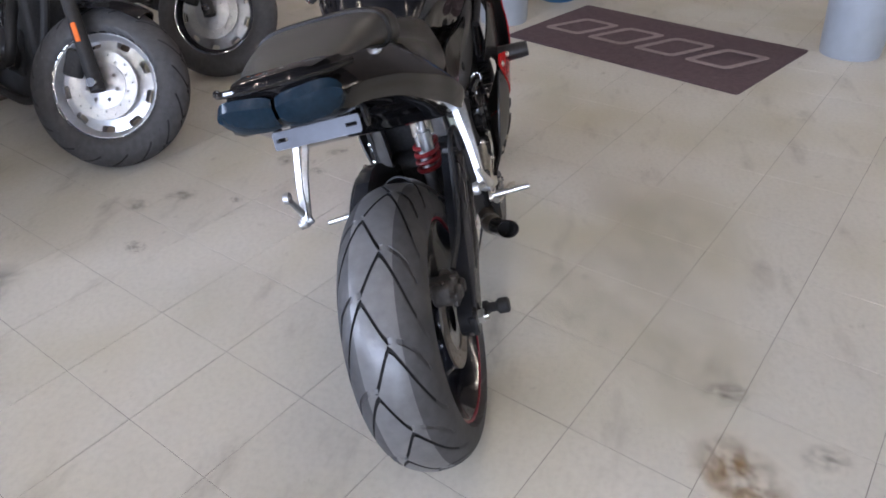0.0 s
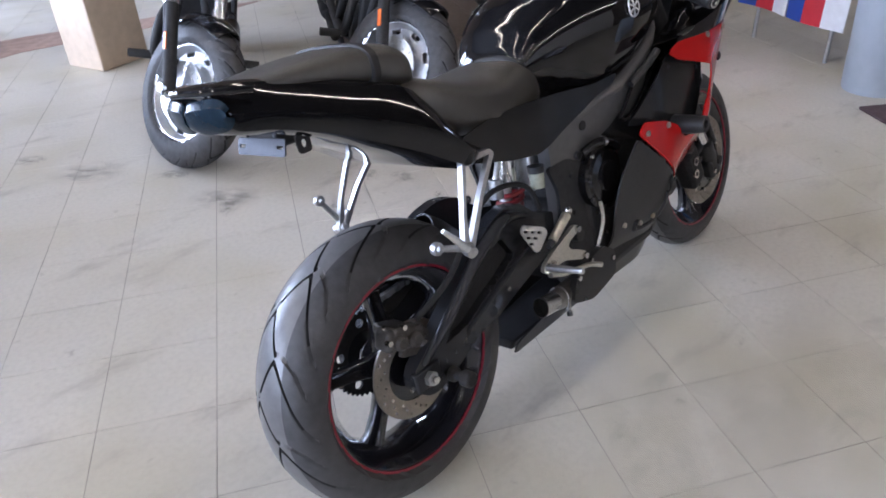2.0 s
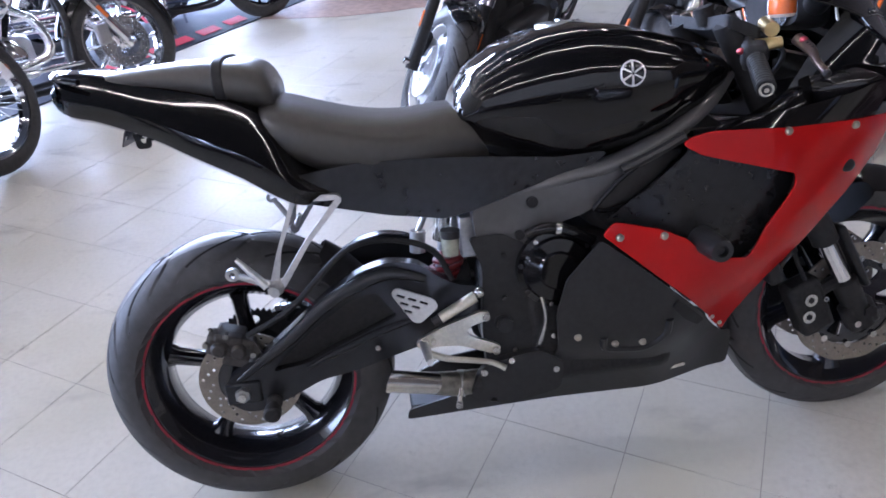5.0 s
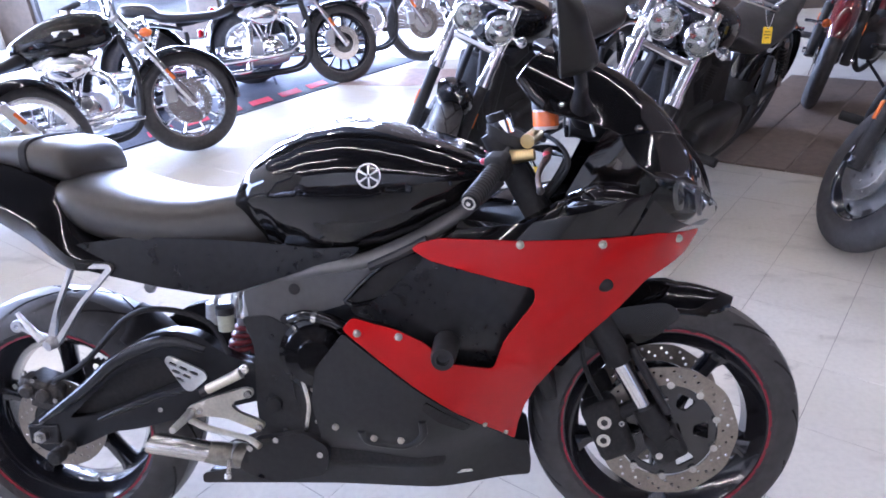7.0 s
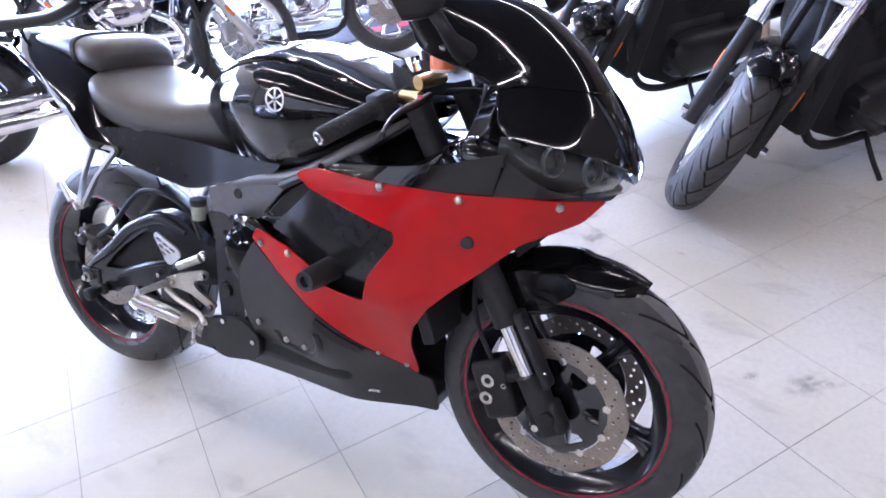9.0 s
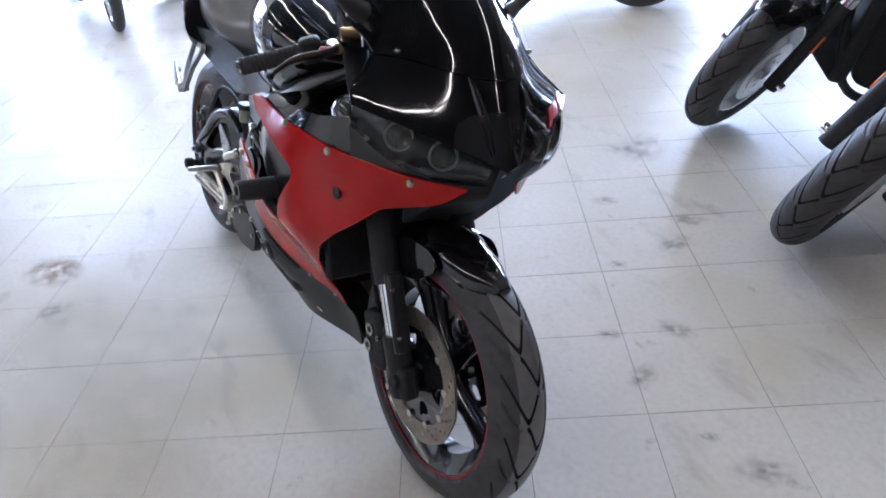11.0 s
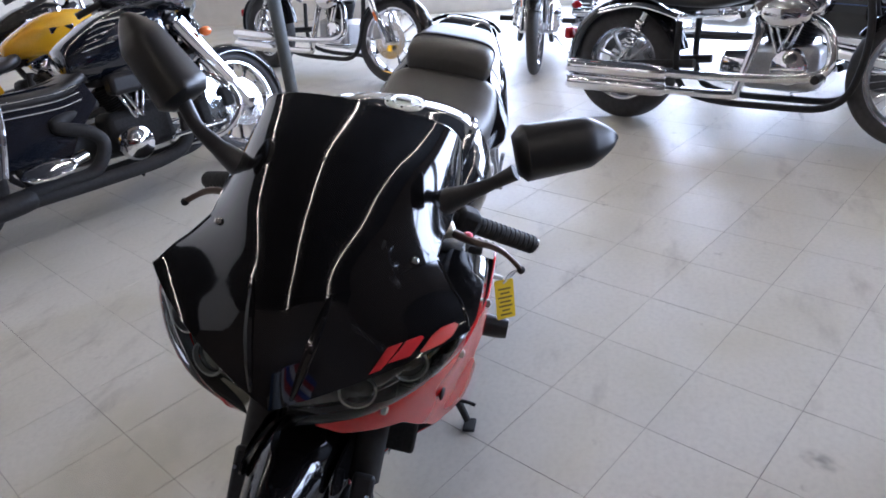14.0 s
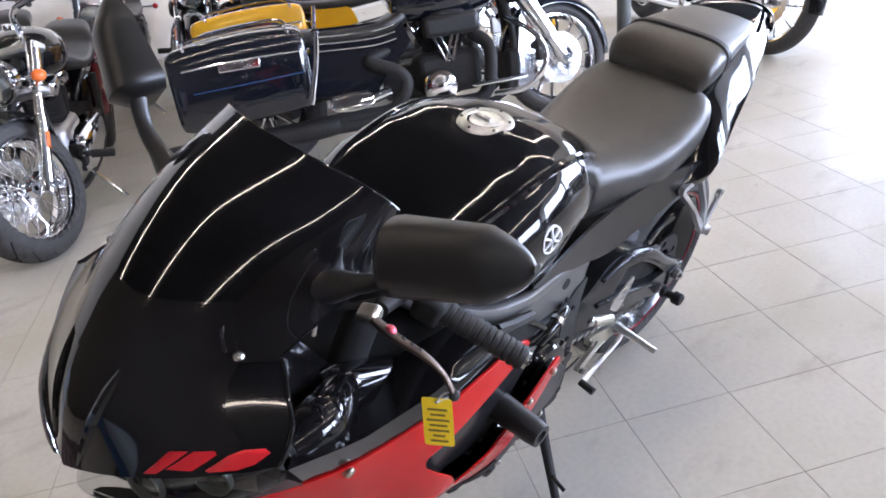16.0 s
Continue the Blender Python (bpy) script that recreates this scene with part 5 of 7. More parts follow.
# passenger footrests
for side in (-1, 1):
    blade = lambda x, z, d, s=side: (x, s * (lerp_at(z, [(0.55, 0.210), (0.64, 0.200), (0.73, 0.184)]) - d), z)
    hang = part("footrest_hanger", sheet([rounded([(0.162, 0.722), (0.172, 0.730), (0.250, 0.724), (0.258, 0.712), (0.188, 0.642), (0.130, 0.562), (0.112, 0.553), (0.100, 0.566), (0.123, 0.630)], 0.006), rounded([(0.171, 0.718), (0.244, 0.714), (0.180, 0.647), (0.118, 0.567), (0.131, 0.630)], 0.004)], blade, 0.013, 0.012), CAST, bike, "bare aluminium passenger footrest hanger", bevel=0.002)
    part("footrest_pivot", rod((0.118, side * 0.19, 0.566), (0.108, side * 0.220, 0.559), 0.012, segs=14), CAST, hang)
    part("footrest", tube([(0.115, side * 0.202, 0.564), (0.078, side * 0.202, 0.580), (0.040, side * 0.200, 0.596)] if side < 0 else [(0.118, side * 0.202, 0.573), (0.098, side * 0.204, 0.606), (0.075, side * 0.204, 0.644)], [0.0085, 0.007, 0.006], 12), CAST, hang, "folded passenger footrest")
    end = Vector((0.036, side * 0.200, 0.598)) if side < 0 else Vector((0.074, side * 0.204, 0.646))
    part("footrest_ring", moved(lathe([(0.006, -0.006), (0.0125, -0.006), (0.0135, 0.0), (0.0125, 0.006), (0.006, 0.006)], 20, closed=True), Matrix.Translation(end)), CAST, hang)
    part("pivot_boss", ball((0.113, side * 0.205, 0.563), 0.015, None, (1, 0.9, 1), 14), CAST, hang)
    part("footrest_tab", tube([(0.098, side * 0.218, 0.572), (0.07, side * 0.216, 0.606), (0.050, side * 0.212, 0.630)] if side < 0 else [(0.118, side * 0.2, 0.566), (0.13, side * 0.196, 0.59), (0.135, side * 0.19, 0.60)], [0.009, 0.0065, 0.0045], 12), ALU, hang)

# swing arm, rear brake, shock absorber, hugger, chain
for side in (-1, 1):
    ARM = [(-0.045, 0.318), (-0.030, 0.346), (0.035, 0.384), (0.113, 0.440), (0.191, 0.502), (0.270, 0.545), (0.330, 0.556), (0.390, 0.542), (0.430, 0.505), (0.470, 0.480), (0.52, 0.47), (0.52, 0.385), (0.40, 0.362), (0.314, 0.345), (0.23, 0.325), (0.161, 0.316), (0.09, 0.284), (0.02, 0.262), (-0.012, 0.268), (-0.040, 0.292)]
    GAP = [(0.060, 0.350), (0.103, 0.390), (0.165, 0.438), (0.239, 0.484), (0.296, 0.496), (0.312, 0.468), (0.335, 0.436), (0.27, 0.412), (0.209, 0.390), (0.133, 0.358)]
    arm_y = lambda x: 0.128 - 0.02 * max(0.0, (x - 0.25) / 0.25)
    arm = part("swingarm", sheet([rounded(ARM, 0.02), rounded(GAP, 0.012)], lambda x, z, d, s=side: (x, s * (arm_y(x) - d), z), 0.034, 0.02), SWING, bike, "gloss black swingarm with an upper brace", bevel=0.008)
    part("arm_web", sheet([rounded([(0.045, 0.340), (0.103, 0.398), (0.165, 0.446), (0.239, 0.492), (0.300, 0.504), (0.345, 0.434), (0.27, 0.404), (0.209, 0.382), (0.133, 0.350)], 0.012)], lambda x, z, d, s=side: (x, s * (arm_y(x) - 0.022 - d), z), 0.008, 0.02), DEEP_BLACK, arm, "recessed black web between the brace and the beam")
    part("arm_ridge", tube([(-0.01, side * 0.129, 0.342), (0.045, side * 0.130, 0.378), (0.113, side * 0.130, 0.424), (0.190, side * 0.130, 0.484), (0.265, side * 0.128, 0.520), (0.33, side * 0.123, 0.532), (0.40, side * 0.117, 0.508)], [0.006, 0.011, 0.014, 0.016, 0.016, 0.015, 0.008], 12), SWING, arm, "rounded upper brace")
    part("beam_ridge", tube([(0.133, side * 0.129, 0.347), (0.209, side * 0.130, 0.378), (0.30, side * 0.126, 0.408), (0.40, side * 0.117, 0.428)], [0.004, 0.008, 0.009, 0.006], 10), SWING, arm)
    part("arm_bolt", rod((0.285, side * 0.124, 0.372), (0.285, side * 0.132, 0.372), 0.006, segs=10), STEEL, arm)
    part("adjuster_bolt", rod((-0.048, side * 0.118, 0.300), (-0.020, side * 0.118, 0.302), 0.005, segs=8), STEEL, arm)
    part("axle_block", box(-0.005, side * 0.125, 0.312, 0.075, 0.018, 0.050), SWING, arm, bevel=0.005)
    part("axle_nut", rod((-0.006, side * 0.133, 0.312), (-0.006, side * 0.146, 0.312), 0.016, segs=6), CAST, arm, "bright axle nut")
    part("axle_end", rod((-0.006, side * 0.145, 0.312), (-0.006, side * 0.156, 0.312), 0.0085, segs=16), STEEL, arm)
    part("swingarm_spool", lathe([(0.0005, 0.0), (0.017, 0.0), (0.017, 0.010), (0.011, 0.016), (0.011, 0.03), (0.018, 0.036), (0.018, 0.056), (0.014, 0.060), (0.0005, 0.060)], 20), DEEP_BLACK, arm, "black bobbin").matrix_basis = pose(0.055, side * 0.135, 0.285, 0, 0, 0 if side > 0 else 180)
tilt = Euler((0, radians(20), 0)).to_matrix().to_4x4()
rc = part("rear_brake_caliper", box(-0.02, -0.088, 0.408, 0.100, 0.048, 0.048, tilt), CALIPER, bike, "dusty dark grey rear brake caliper", bevel=0.010)
part("caliper_bridge", box(-0.02, -0.078, 0.425, 0.060, 0.072, 0.022, tilt), CALIPER, rc, bevel=0.006)
for x, z, r in ((-0.040, 0.412, 0.017), (-0.002, 0.400, 0.017)):
    part("caliper_piston", lathe([(0.0005, 0.016), (r * 0.7, 0.016), (r, 0.010), (r, 0.0)], 20), CALIPER, rc).matrix_basis = pose(x, -0.110, z, 0, 0, 180)
for x, z in ((-0.066, 0.424), (0.026, 0.388), (-0.022, 0.438)):
    part("caliper_bolt", rod((x, -0.105, z), (x, -0.118, z), 0.0065, segs=6), STEEL, rc)
part("bleed_nipple", rod((-0.050, -0.092, 0.430), (-0.056, -0.094, 0.452), 0.004, segs=8), STEEL, rc)
part("caliper_bracket", sheet([rounded([(-0.045, 0.375), (0.030, 0.350), (0.045, 0.380), (0.030, 0.420), (-0.030, 0.398)], 0.010)], lambda x, z, d: (x, -0.108 + d, z), 0.010, 0.02), CALIPER, rc, bevel=0.002)
part("caliper_arm", tube([(0.005, -0.106, 0.325), (0.022, -0.106, 0.365), (0.028, -0.104, 0.390)], 0.012, 10), CALIPER, rc)
part("rear_brake_hose", tube([(0.02, -0.105, 0.43), (0.12, -0.125, 0.485), (0.24, -0.128, 0.590), (0.33, -0.125, 0.605), (0.42, -0.12, 0.57), (0.455, -0.12, 0.50)], 0.0065, 8), DEEP_BLACK, bike, "black rear brake hose")
hug = []
for k in range(15):
    a = radians(14 + k * (54 - 14) / 14)
    rr = 0.335
    w = lerp_at(k, [(0, 0.085), (8, 0.095), (12, 0.085), (14, 0.055)])
    hug.append([(REAR[0] + (rr - 0.055 * abs(s) ** 2.2 - d) * math.cos(a), s * w, REAR[2] + (rr - 0.055 * abs(s) ** 2.2 - d) * math.sin(a)) for d, ss in ((0, range(-5, 6)), (0.004, range(5, -6, -1))) for s in (i / 5 for i in ss)])
part("rear_hugger", loft(hug), BLACK_PLASTIC, bike, "black plastic mudguard over the rear tyre")
shock = part("shock_absorber", rod((0.43, -0.02, 0.40), (0.475, -0.02, 0.64), 0.016, segs=16), CAST, bike, "rear shock absorber with a red spring")
part("shock_body", rod((0.46, -0.03, 0.56), (0.472, -0.03, 0.63), 0.030, segs=24), STEEL, shock)
coil = [(0.442 + 0.0030 * k / 3 + 0.030 * math.cos(k * 0.7854), -0.025 + 0.030 * math.sin(k * 0.7854), 0.468 + k * 0.0022) for k in range(34)]
part("coil_spring", tube(coil, 0.0065, 8, 2), RED_SPRING, shock, "red coil spring")
part("reservoir", rod((0.458, -0.122, 0.555), (0.460, -0.122, 0.592), 0.017, 0.019, segs=20), OLD_CUP, bike, "milky rear brake fluid cup")
part("reservoir_lid", rod((0.460, -0.122, 0.592), (0.461, -0.122, 0.608), 0.0205, segs=20), BLACK_PLASTIC, bike)
part("shock_canister", rod((0.395, -0.045, 0.545), (0.400, -0.045, 0.592), 0.017), CAST, shock, "small silver canister")
part("canister_rod", rod((0.400, -0.045, 0.590), (0.425, -0.045, 0.635), 0.007), CAST, shock)
part("battery_tray_bracket", box(0.51, -0.06, 0.575, 0.05, 0.05, 0.09), CAST, bike, bevel=0.004)
for a, b in (((0.06, 0.088, 0.408), (0.56, 0.088, 0.43)), ((0.06, 0.088, 0.218), (0.56, 0.088, 0.355))):
    a, b = Vector(a), Vector(b)
    chain = bmesh.new()
    n = 33
    for k in range(n):
        p = a.lerp(b, k / n)
        box(p.x, p.y, p.z, 0.0125, 0.020 if k % 2 else 0.014, 0.013, None, chain)
    part("drive_chain", chain, CAST, bike, "oily drive chain")

# rider footrests, levers, exhaust, side stand
for side in (-1, 1):
    slots = []
    for row, n in ((0, 3), (1, 2), (2, 1)):
        for k in range(n):
            a = (k - (n - 1) / 2) * 0.025
            x, z = 0.372 + 0.906 * a - 0.423 * (0.011 + row * 0.0135), 0.492 - 0.423 * a - 0.906 * (0.011 + row * 0.0135)
            slots.append(rounded([(x + 0.906 * p - 0.423 * q, z - 0.423 * p - 0.906 * q) for p, q in ((-0.009, 0.003), (0.009, 0.003), (0.009, -0.003), (-0.009, -0.003))], 0.002))
    part("heel_guard", sheet([rounded([(0.325, 0.500), (0.337, 0.513), (0.411, 0.477), (0.420, 0.459), (0.380, 0.428), (0.364, 0.432)], 0.010)] + slots, lambda x, z, d, s=side: (x, s * (0.160 - d), z), 0.004, 0.008), ALU, bike, "drilled aluminium heel guard")
    HUB = [(0.364, 0.384), (0.372, 0.398), (0.420, 0.418), (0.461, 0.430), (0.504, 0.442), (0.521, 0.437), (0.520, 0.422), (0.480, 0.412), (0.470, 0.401), (0.486, 0.385), (0.526, 0.367), (0.540, 0.357), (0.534, 0.344), (0.516, 0.346), (0.455, 0.372), (0.410, 0.377), (0.376, 0.372)]
    rs = part("rearset", sheet([rounded(HUB, 0.006)], lambda x, z, d, s=side: (x, s * (0.174 - d), z), 0.010, 0.010), CHAMPAGNE, bike, "machined aluminium rearset bracket", bevel=0.002)
    part("master_cylinder", rod((0.420, side * 0.168, 0.437), (0.496, side * 0.162, 0.472), 0.011, 0.012, segs=14), CHAMPAGNE, rs, "slim gold-grey linkage cylinder")
    part("cylinder_nut", rod((0.404, side * 0.1675, 0.429), (0.422, side * 0.1668, 0.438), 0.0095, segs=8), DEEP_BLACK, rs)
    part("rod_end", ball((0.505, side * 0.164, 0.480), 0.012, None, (1, 0.7, 1), 12), STEEL, rs)
    part("foot_lever", tube([(0.378, side * 0.180, 0.372), (0.42, side * 0.188, 0.356), (0.47, side * 0.192, 0.345), (0.512, side * 0.200, 0.338), (0.540, side * 0.212, 0.326)] if side < 0 else [(0.375, side * 0.185, 0.385), (0.40, side * 0.188, 0.36), (0.46, side * 0.188, 0.345), (0.545, side * 0.195, 0.338)], [0.008, 0.007, 0.006, 0.006, 0.007] if side < 0 else [0.008, 0.006, 0.0055, 0.007], 10), CHAMPAGNE if side < 0 else ALU, rs, "brake or shift lever")
    if side > 0:
        part("shift_rubber", rod((0.545, 0.190, 0.338), (0.547, 0.228, 0.336), 0.009, segs=14), GRIP, rs, "black rubber on the shift lever")
    part("foot_peg", tube([(0.380, side * 0.170, 0.388), (0.382, side * 0.215, 0.390), (0.384, side * 0.270, 0.393)] if side < 0 else [(0.400, side * 0.175, 0.408), (0.398, side * 0.225, 0.402), (0.396, side * 0.280, 0.397)], [0.010, 0.009, 0.007], 12), ALU, rs, "knurled foot peg")
    for x, z, r in ((0.382, 0.390, 0.009), (0.512, 0.430, 0.008), (0.528, 0.352, 0.008), (0.400, 0.392, 0.006)):
        part("rearset_bolt", rod((x, side * 0.172, z), (x, side * 0.183, z), r, segs=12), STEEL, rs)
joint, mouth = Vector((0.418, -0.150, 0.276)), Vector((0.301, -0.200, 0.328))
exhaust = part("exhaust", tube([(0.80, -0.05, 0.22), (0.62, -0.10, 0.240), (0.52, -0.122, 0.256), (0.455, -0.136, 0.264), joint, joint.lerp(mouth, 0.3)], [0.022, 0.024, 0.025, 0.027, 0.026, 0.022], 20), DULL_STEEL, bike, "short stained steel exhaust pipe with a slash-cut tip")
aim = Matrix.Translation(joint) @ (mouth - joint).to_track_quat("Y", "Z").to_matrix().to_4x4()
reach = (mouth - joint).length
tip = lathe([(0.0235, 0.020), (0.0235, reach), (0.0215, reach), (0.0215, 0.040), (0.0005, 0.038)], 28)
for v in tip.verts:
    if v.co.y > 0.08:
        v.co.y -= 0.018 * v.co.x / 0.0235
part("exhaust_tip", moved(tip, aim), STEEL, exhaust, "polished exhaust tip, black inside")
# a near-black disc stands in for the shade down the pipe
part("exhaust_mouth", moved(rod((0, 0.070, 0), (0, 0.072, 0), 0.0213, segs=24), aim), RECESS_SHADE, exhaust, "black disc painted as the shade inside the tip")
part("exhaust_clamp", lathe([(0.0245, -0.008), (0.029, -0.008), (0.029, 0.008), (0.0245, 0.008)], 24, closed=True), CAST, exhaust).matrix_basis = pose(0.452, -0.137, 0.2645, 0, 0, 75)
part("clamp_bolt", rod((0.448, -0.166, 0.272), (0.440, -0.170, 0.226), 0.005), STEEL, exhaust)
part("clamp_nut", rod((0.4420, -0.169, 0.238), (0.440, -0.170, 0.226), 0.008, segs=6), STEEL, exhaust)
part("exhaust_shield", sheet([rounded([(0.465, 0.245), (0.50, 0.315), (0.62, 0.335), (0.675, 0.30), (0.665, 0.235), (0.55, 0.215)], 0.02)], lambda x, z, d: (x, -0.168 + d, z), 0.02, 0.02), BLACK_PLASTIC, bike, "black shield over the exhaust joint", bevel=0.006)
for x, z in ((0.50, 0.30), (0.655, 0.285), (0.56, 0.32)):
    part("shield_bolt", rod((x, -0.166, z), (x, -0.174, z), 0.007, segs=12), STEEL, bike)
stand = part("side_stand", tube([(0.60, 0.125, 0.25), (0.635, 0.19, 0.17), (0.672, 0.262, 0.083)], [0.015, 0.012, 0.010], 12), MATTE_BLACK, bike, "black side stand, folded out")
part("stand_foot", box(0.677, 0.270, 0.072, 0.052, 0.034, 0.010, Euler((radians(12.8), 0, 0)).to_matrix().to_4x4()), MATTE_BLACK, stand, bevel=0.004)
part("stand_tang", tube([(0.652, 0.225, 0.13), (0.67, 0.255, 0.145), (0.675, 0.275, 0.145)], 0.005, 8), MATTE_BLACK, stand)

# cockpit: top clamp, bars, levers, mirrors, dials
clampt = part("top_clamp", sheet([rounded([(-0.05, -0.13), (0.02, -0.14), (0.045, -0.05), (0.045, 0.05), (0.02, 0.14), (-0.05, 0.13), (-0.03, 0.0)], 0.015)], lambda u, v, d: (1.085 + u, v, 0.948 - 0.48 * u - d), 0.025), MATTE_BLACK, bike, "black upper fork clamp", bevel=0.004)
for side in (-1, 1):
    part("fork_cap", rod((1.075, side * 0.102, 0.948), (1.067, side * 0.102, 0.975), 0.017, segs=20), CHROME, clampt)
part("ignition_lock", rod((1.06, 0, 0.95), (1.05, 0, 0.985), 0.020, segs=20), DEEP_BLACK, clampt)
for side in (-1, 1):
    a, b = Vector((1.085, side * 0.125, 0.918)), Vector((1.012, side * 0.318, 0.849))
    d = (b - a).normalized()
    bar = part("handlebar", rod(a, b - d * 0.02, 0.011, segs=16), MATTE_BLACK, bike, "clip-on handlebar")
    ridges = []
    L = (b - a).length
    q = d.to_track_quat("Y", "Z").to_matrix().to_4x4()
    prof = [(0.001, L * 0.42)]
    for k in range(13):
        y = L * 0.42 + 0.118 * k / 12
        prof += [(0.0175, y), (0.0175, y + 0.006), (0.0160, y + 0.007), (0.0160, y + 0.0095)]
    prof += [(0.0165, L), (0.001, L)]
    part("grip", moved(lathe(prof, 24), Matrix.Translation(a) @ q), GRIP, bar, "ribbed black rubber grip")
    part("bar_end", rod(b - d * 0.002, b + d * 0.006, 0.013, segs=18), STEEL, bar, "bright bar end plug")
    part("bar_end_ring", rod(b + d * 0.005, b + d * 0.0075, 0.0085, segs=18), DEEP_BLACK, bar)
    part("bar_end_screw", rod(b + d * 0.007, b + d * 0.009, 0.0045, segs=12), STEEL, bar)
    sw = part("switch_box", box(*(a + d * 0.075), 0.045, 0.045, 0.05, q), DEEP_BLACK, bar, bevel=0.010)
    part("switch_button", ball(a + d * 0.075 + Vector((-0.026, 0, 0.010)), 0.009, None, (1, 1, 0.7), 10), PINK, sw, "red stop switch" if side < 0 else "")
    part("lever_clamp", rod(a + d * 0.035 + Vector((0.01, 0, 0.0)), a + d * 0.035 + Vector((0.055, side * 0.01, 0.004)), 0.014, 0.011, 16), GOLD if side < 0 else DEEP_BLACK, bar, "gold master cylinder" if side < 0 else "")
    lever_line = [Vector((1.152, side * 0.178, 0.916)), Vector((1.148, side * 0.210, 0.906)), Vector((1.137, side * 0.251, 0.896)), Vector((1.130, side * 0.278, 0.880)), Vector((1.133, side * 0.301, 0.863))]
    lv = part("lever", tube(lever_line, [0.0115, 0.0115, 0.009, 0.0065, 0.0065], 12, flat=0.6), BRONZE, bar, "short bronze lever with drilled holes")
    # black dots imitate the shade in the drilled holes; nothing is cut
    for k in range(3):
        hole = lever_line[1].lerp(lever_line[2], 0.35 + 0.28 * k)
        part("lever_hole_shade", ball(hole + Vector((0.001, 0, 0.007)), 0.0042 - 0.0006 * k, None, (1, 1, 0.6), 8), DEEP_BLACK, lv)
    part("lever_adjuster", ball(Vector((1.149, side * 0.205, 0.914)), 0.0085, None, (0.9, 1.1, 0.8), 12), PINK, lv, "pink anodised adjuster")
    part("lever_tip", ball(Vector((1.133, side * 0.303, 0.861)), 0.0075, None, (1, 1, 1), 12), MATTE_BLACK, lv)
part("clutch_perch", box(1.150, 0.168, 0.917, 0.026, 0.030, 0.020, Euler((0.2, 0.3, 0.4)).to_matrix().to_4x4()), CHAMPAGNE, bike, "bare aluminium clutch lever perch", bevel=0.006)
for side in (-1, 1):
    part("inner_duct", tube([(1.215, side * 0.142, 0.800), (1.187, side * 0.142, 0.787), (1.10, side * 0.142, 0.742), (1.02, side * 0.142, 0.698)], [0.020, 0.033, 0.034, 0.030], 22), BLACK_PAINT, bike, "gloss black air duct inside the fairing")
    part("stay_plate", box(1.236, side * 0.17, 0.952, 0.006, 0.004, 0.026, Euler((0, -0.25, 0)).to_matrix().to_4x4()), ALU, bike, bevel=0.002)
part("master_cylinder", rod((1.115, -0.155, 0.935), (1.135, -0.095, 0.945), 0.014, segs=16), GOLD, bike, "gold front brake master cylinder")
cup = part("brake_fluid_cup", lathe([(0.001, 0.0), (0.022, 0.0), (0.024, 0.004), (0.024, 0.038), (0.001, 0.038)], 28), WHITE_CUP, bike, "milky brake fluid cup with an orange band")
cup.matrix_basis = pose(1.152, -0.125, 0.955, 90, 0, 0)
part("cup_lid", lathe([(0.001, 0.056), (0.024, 0.056), (0.026, 0.052), (0.026, 0.038), (0.001, 0.037)], 28), MATTE_BLACK, cup)
part("cup_band", lathe([(0.0245, 0.006), (0.0252, 0.006), (0.0252, 0.034), (0.0245, 0.034)], 28, closed=True), ORANGE, cup, "orange band on the cup")
part("cup_hose", tube([(1.15, -0.125, 0.955), (1.142, -0.118, 0.935), (1.125, -0.12, 0.935)], 0.006, 8), DEEP_BLACK, cup)
dial = part("instrument_panel", cushion([(1.20, 1.00, 0.93, 0.10), (1.215, 1.012, 0.93, 0.115), (1.24, 1.012, 0.92, 0.115), (1.27, 0.99, 0.92, 0.10)]), BLACK_PLASTIC, bike, "black instrument panel")
part("dial_face", rod((1.196, -0.04, 0.972), (1.2005, -0.04, 0.972), 0.038, segs=32), LAMP_DARK, dial)
part("dial_ring", lathe([(0.038, -0.003), (0.041, -0.003), (0.041, 0.004), (0.038, 0.004)], 32, closed=True), CHROME, dial).matrix_basis = pose(1.198, -0.04, 0.972, 0, 0, 90)
for k, (y0, y1) in enumerate(((-0.06, 0.10), (0.05, -0.10), (0.0, 0.16))):
    part("cable", tube([(1.10, y1, 0.91), (1.16, (y0 + y1) / 2 + 0.02, 0.93 - 0.02 * k), (1.20, y0, 0.88), (1.15, y0 * 0.6, 0.80)], 0.005, 8), DEEP_BLACK, bike)


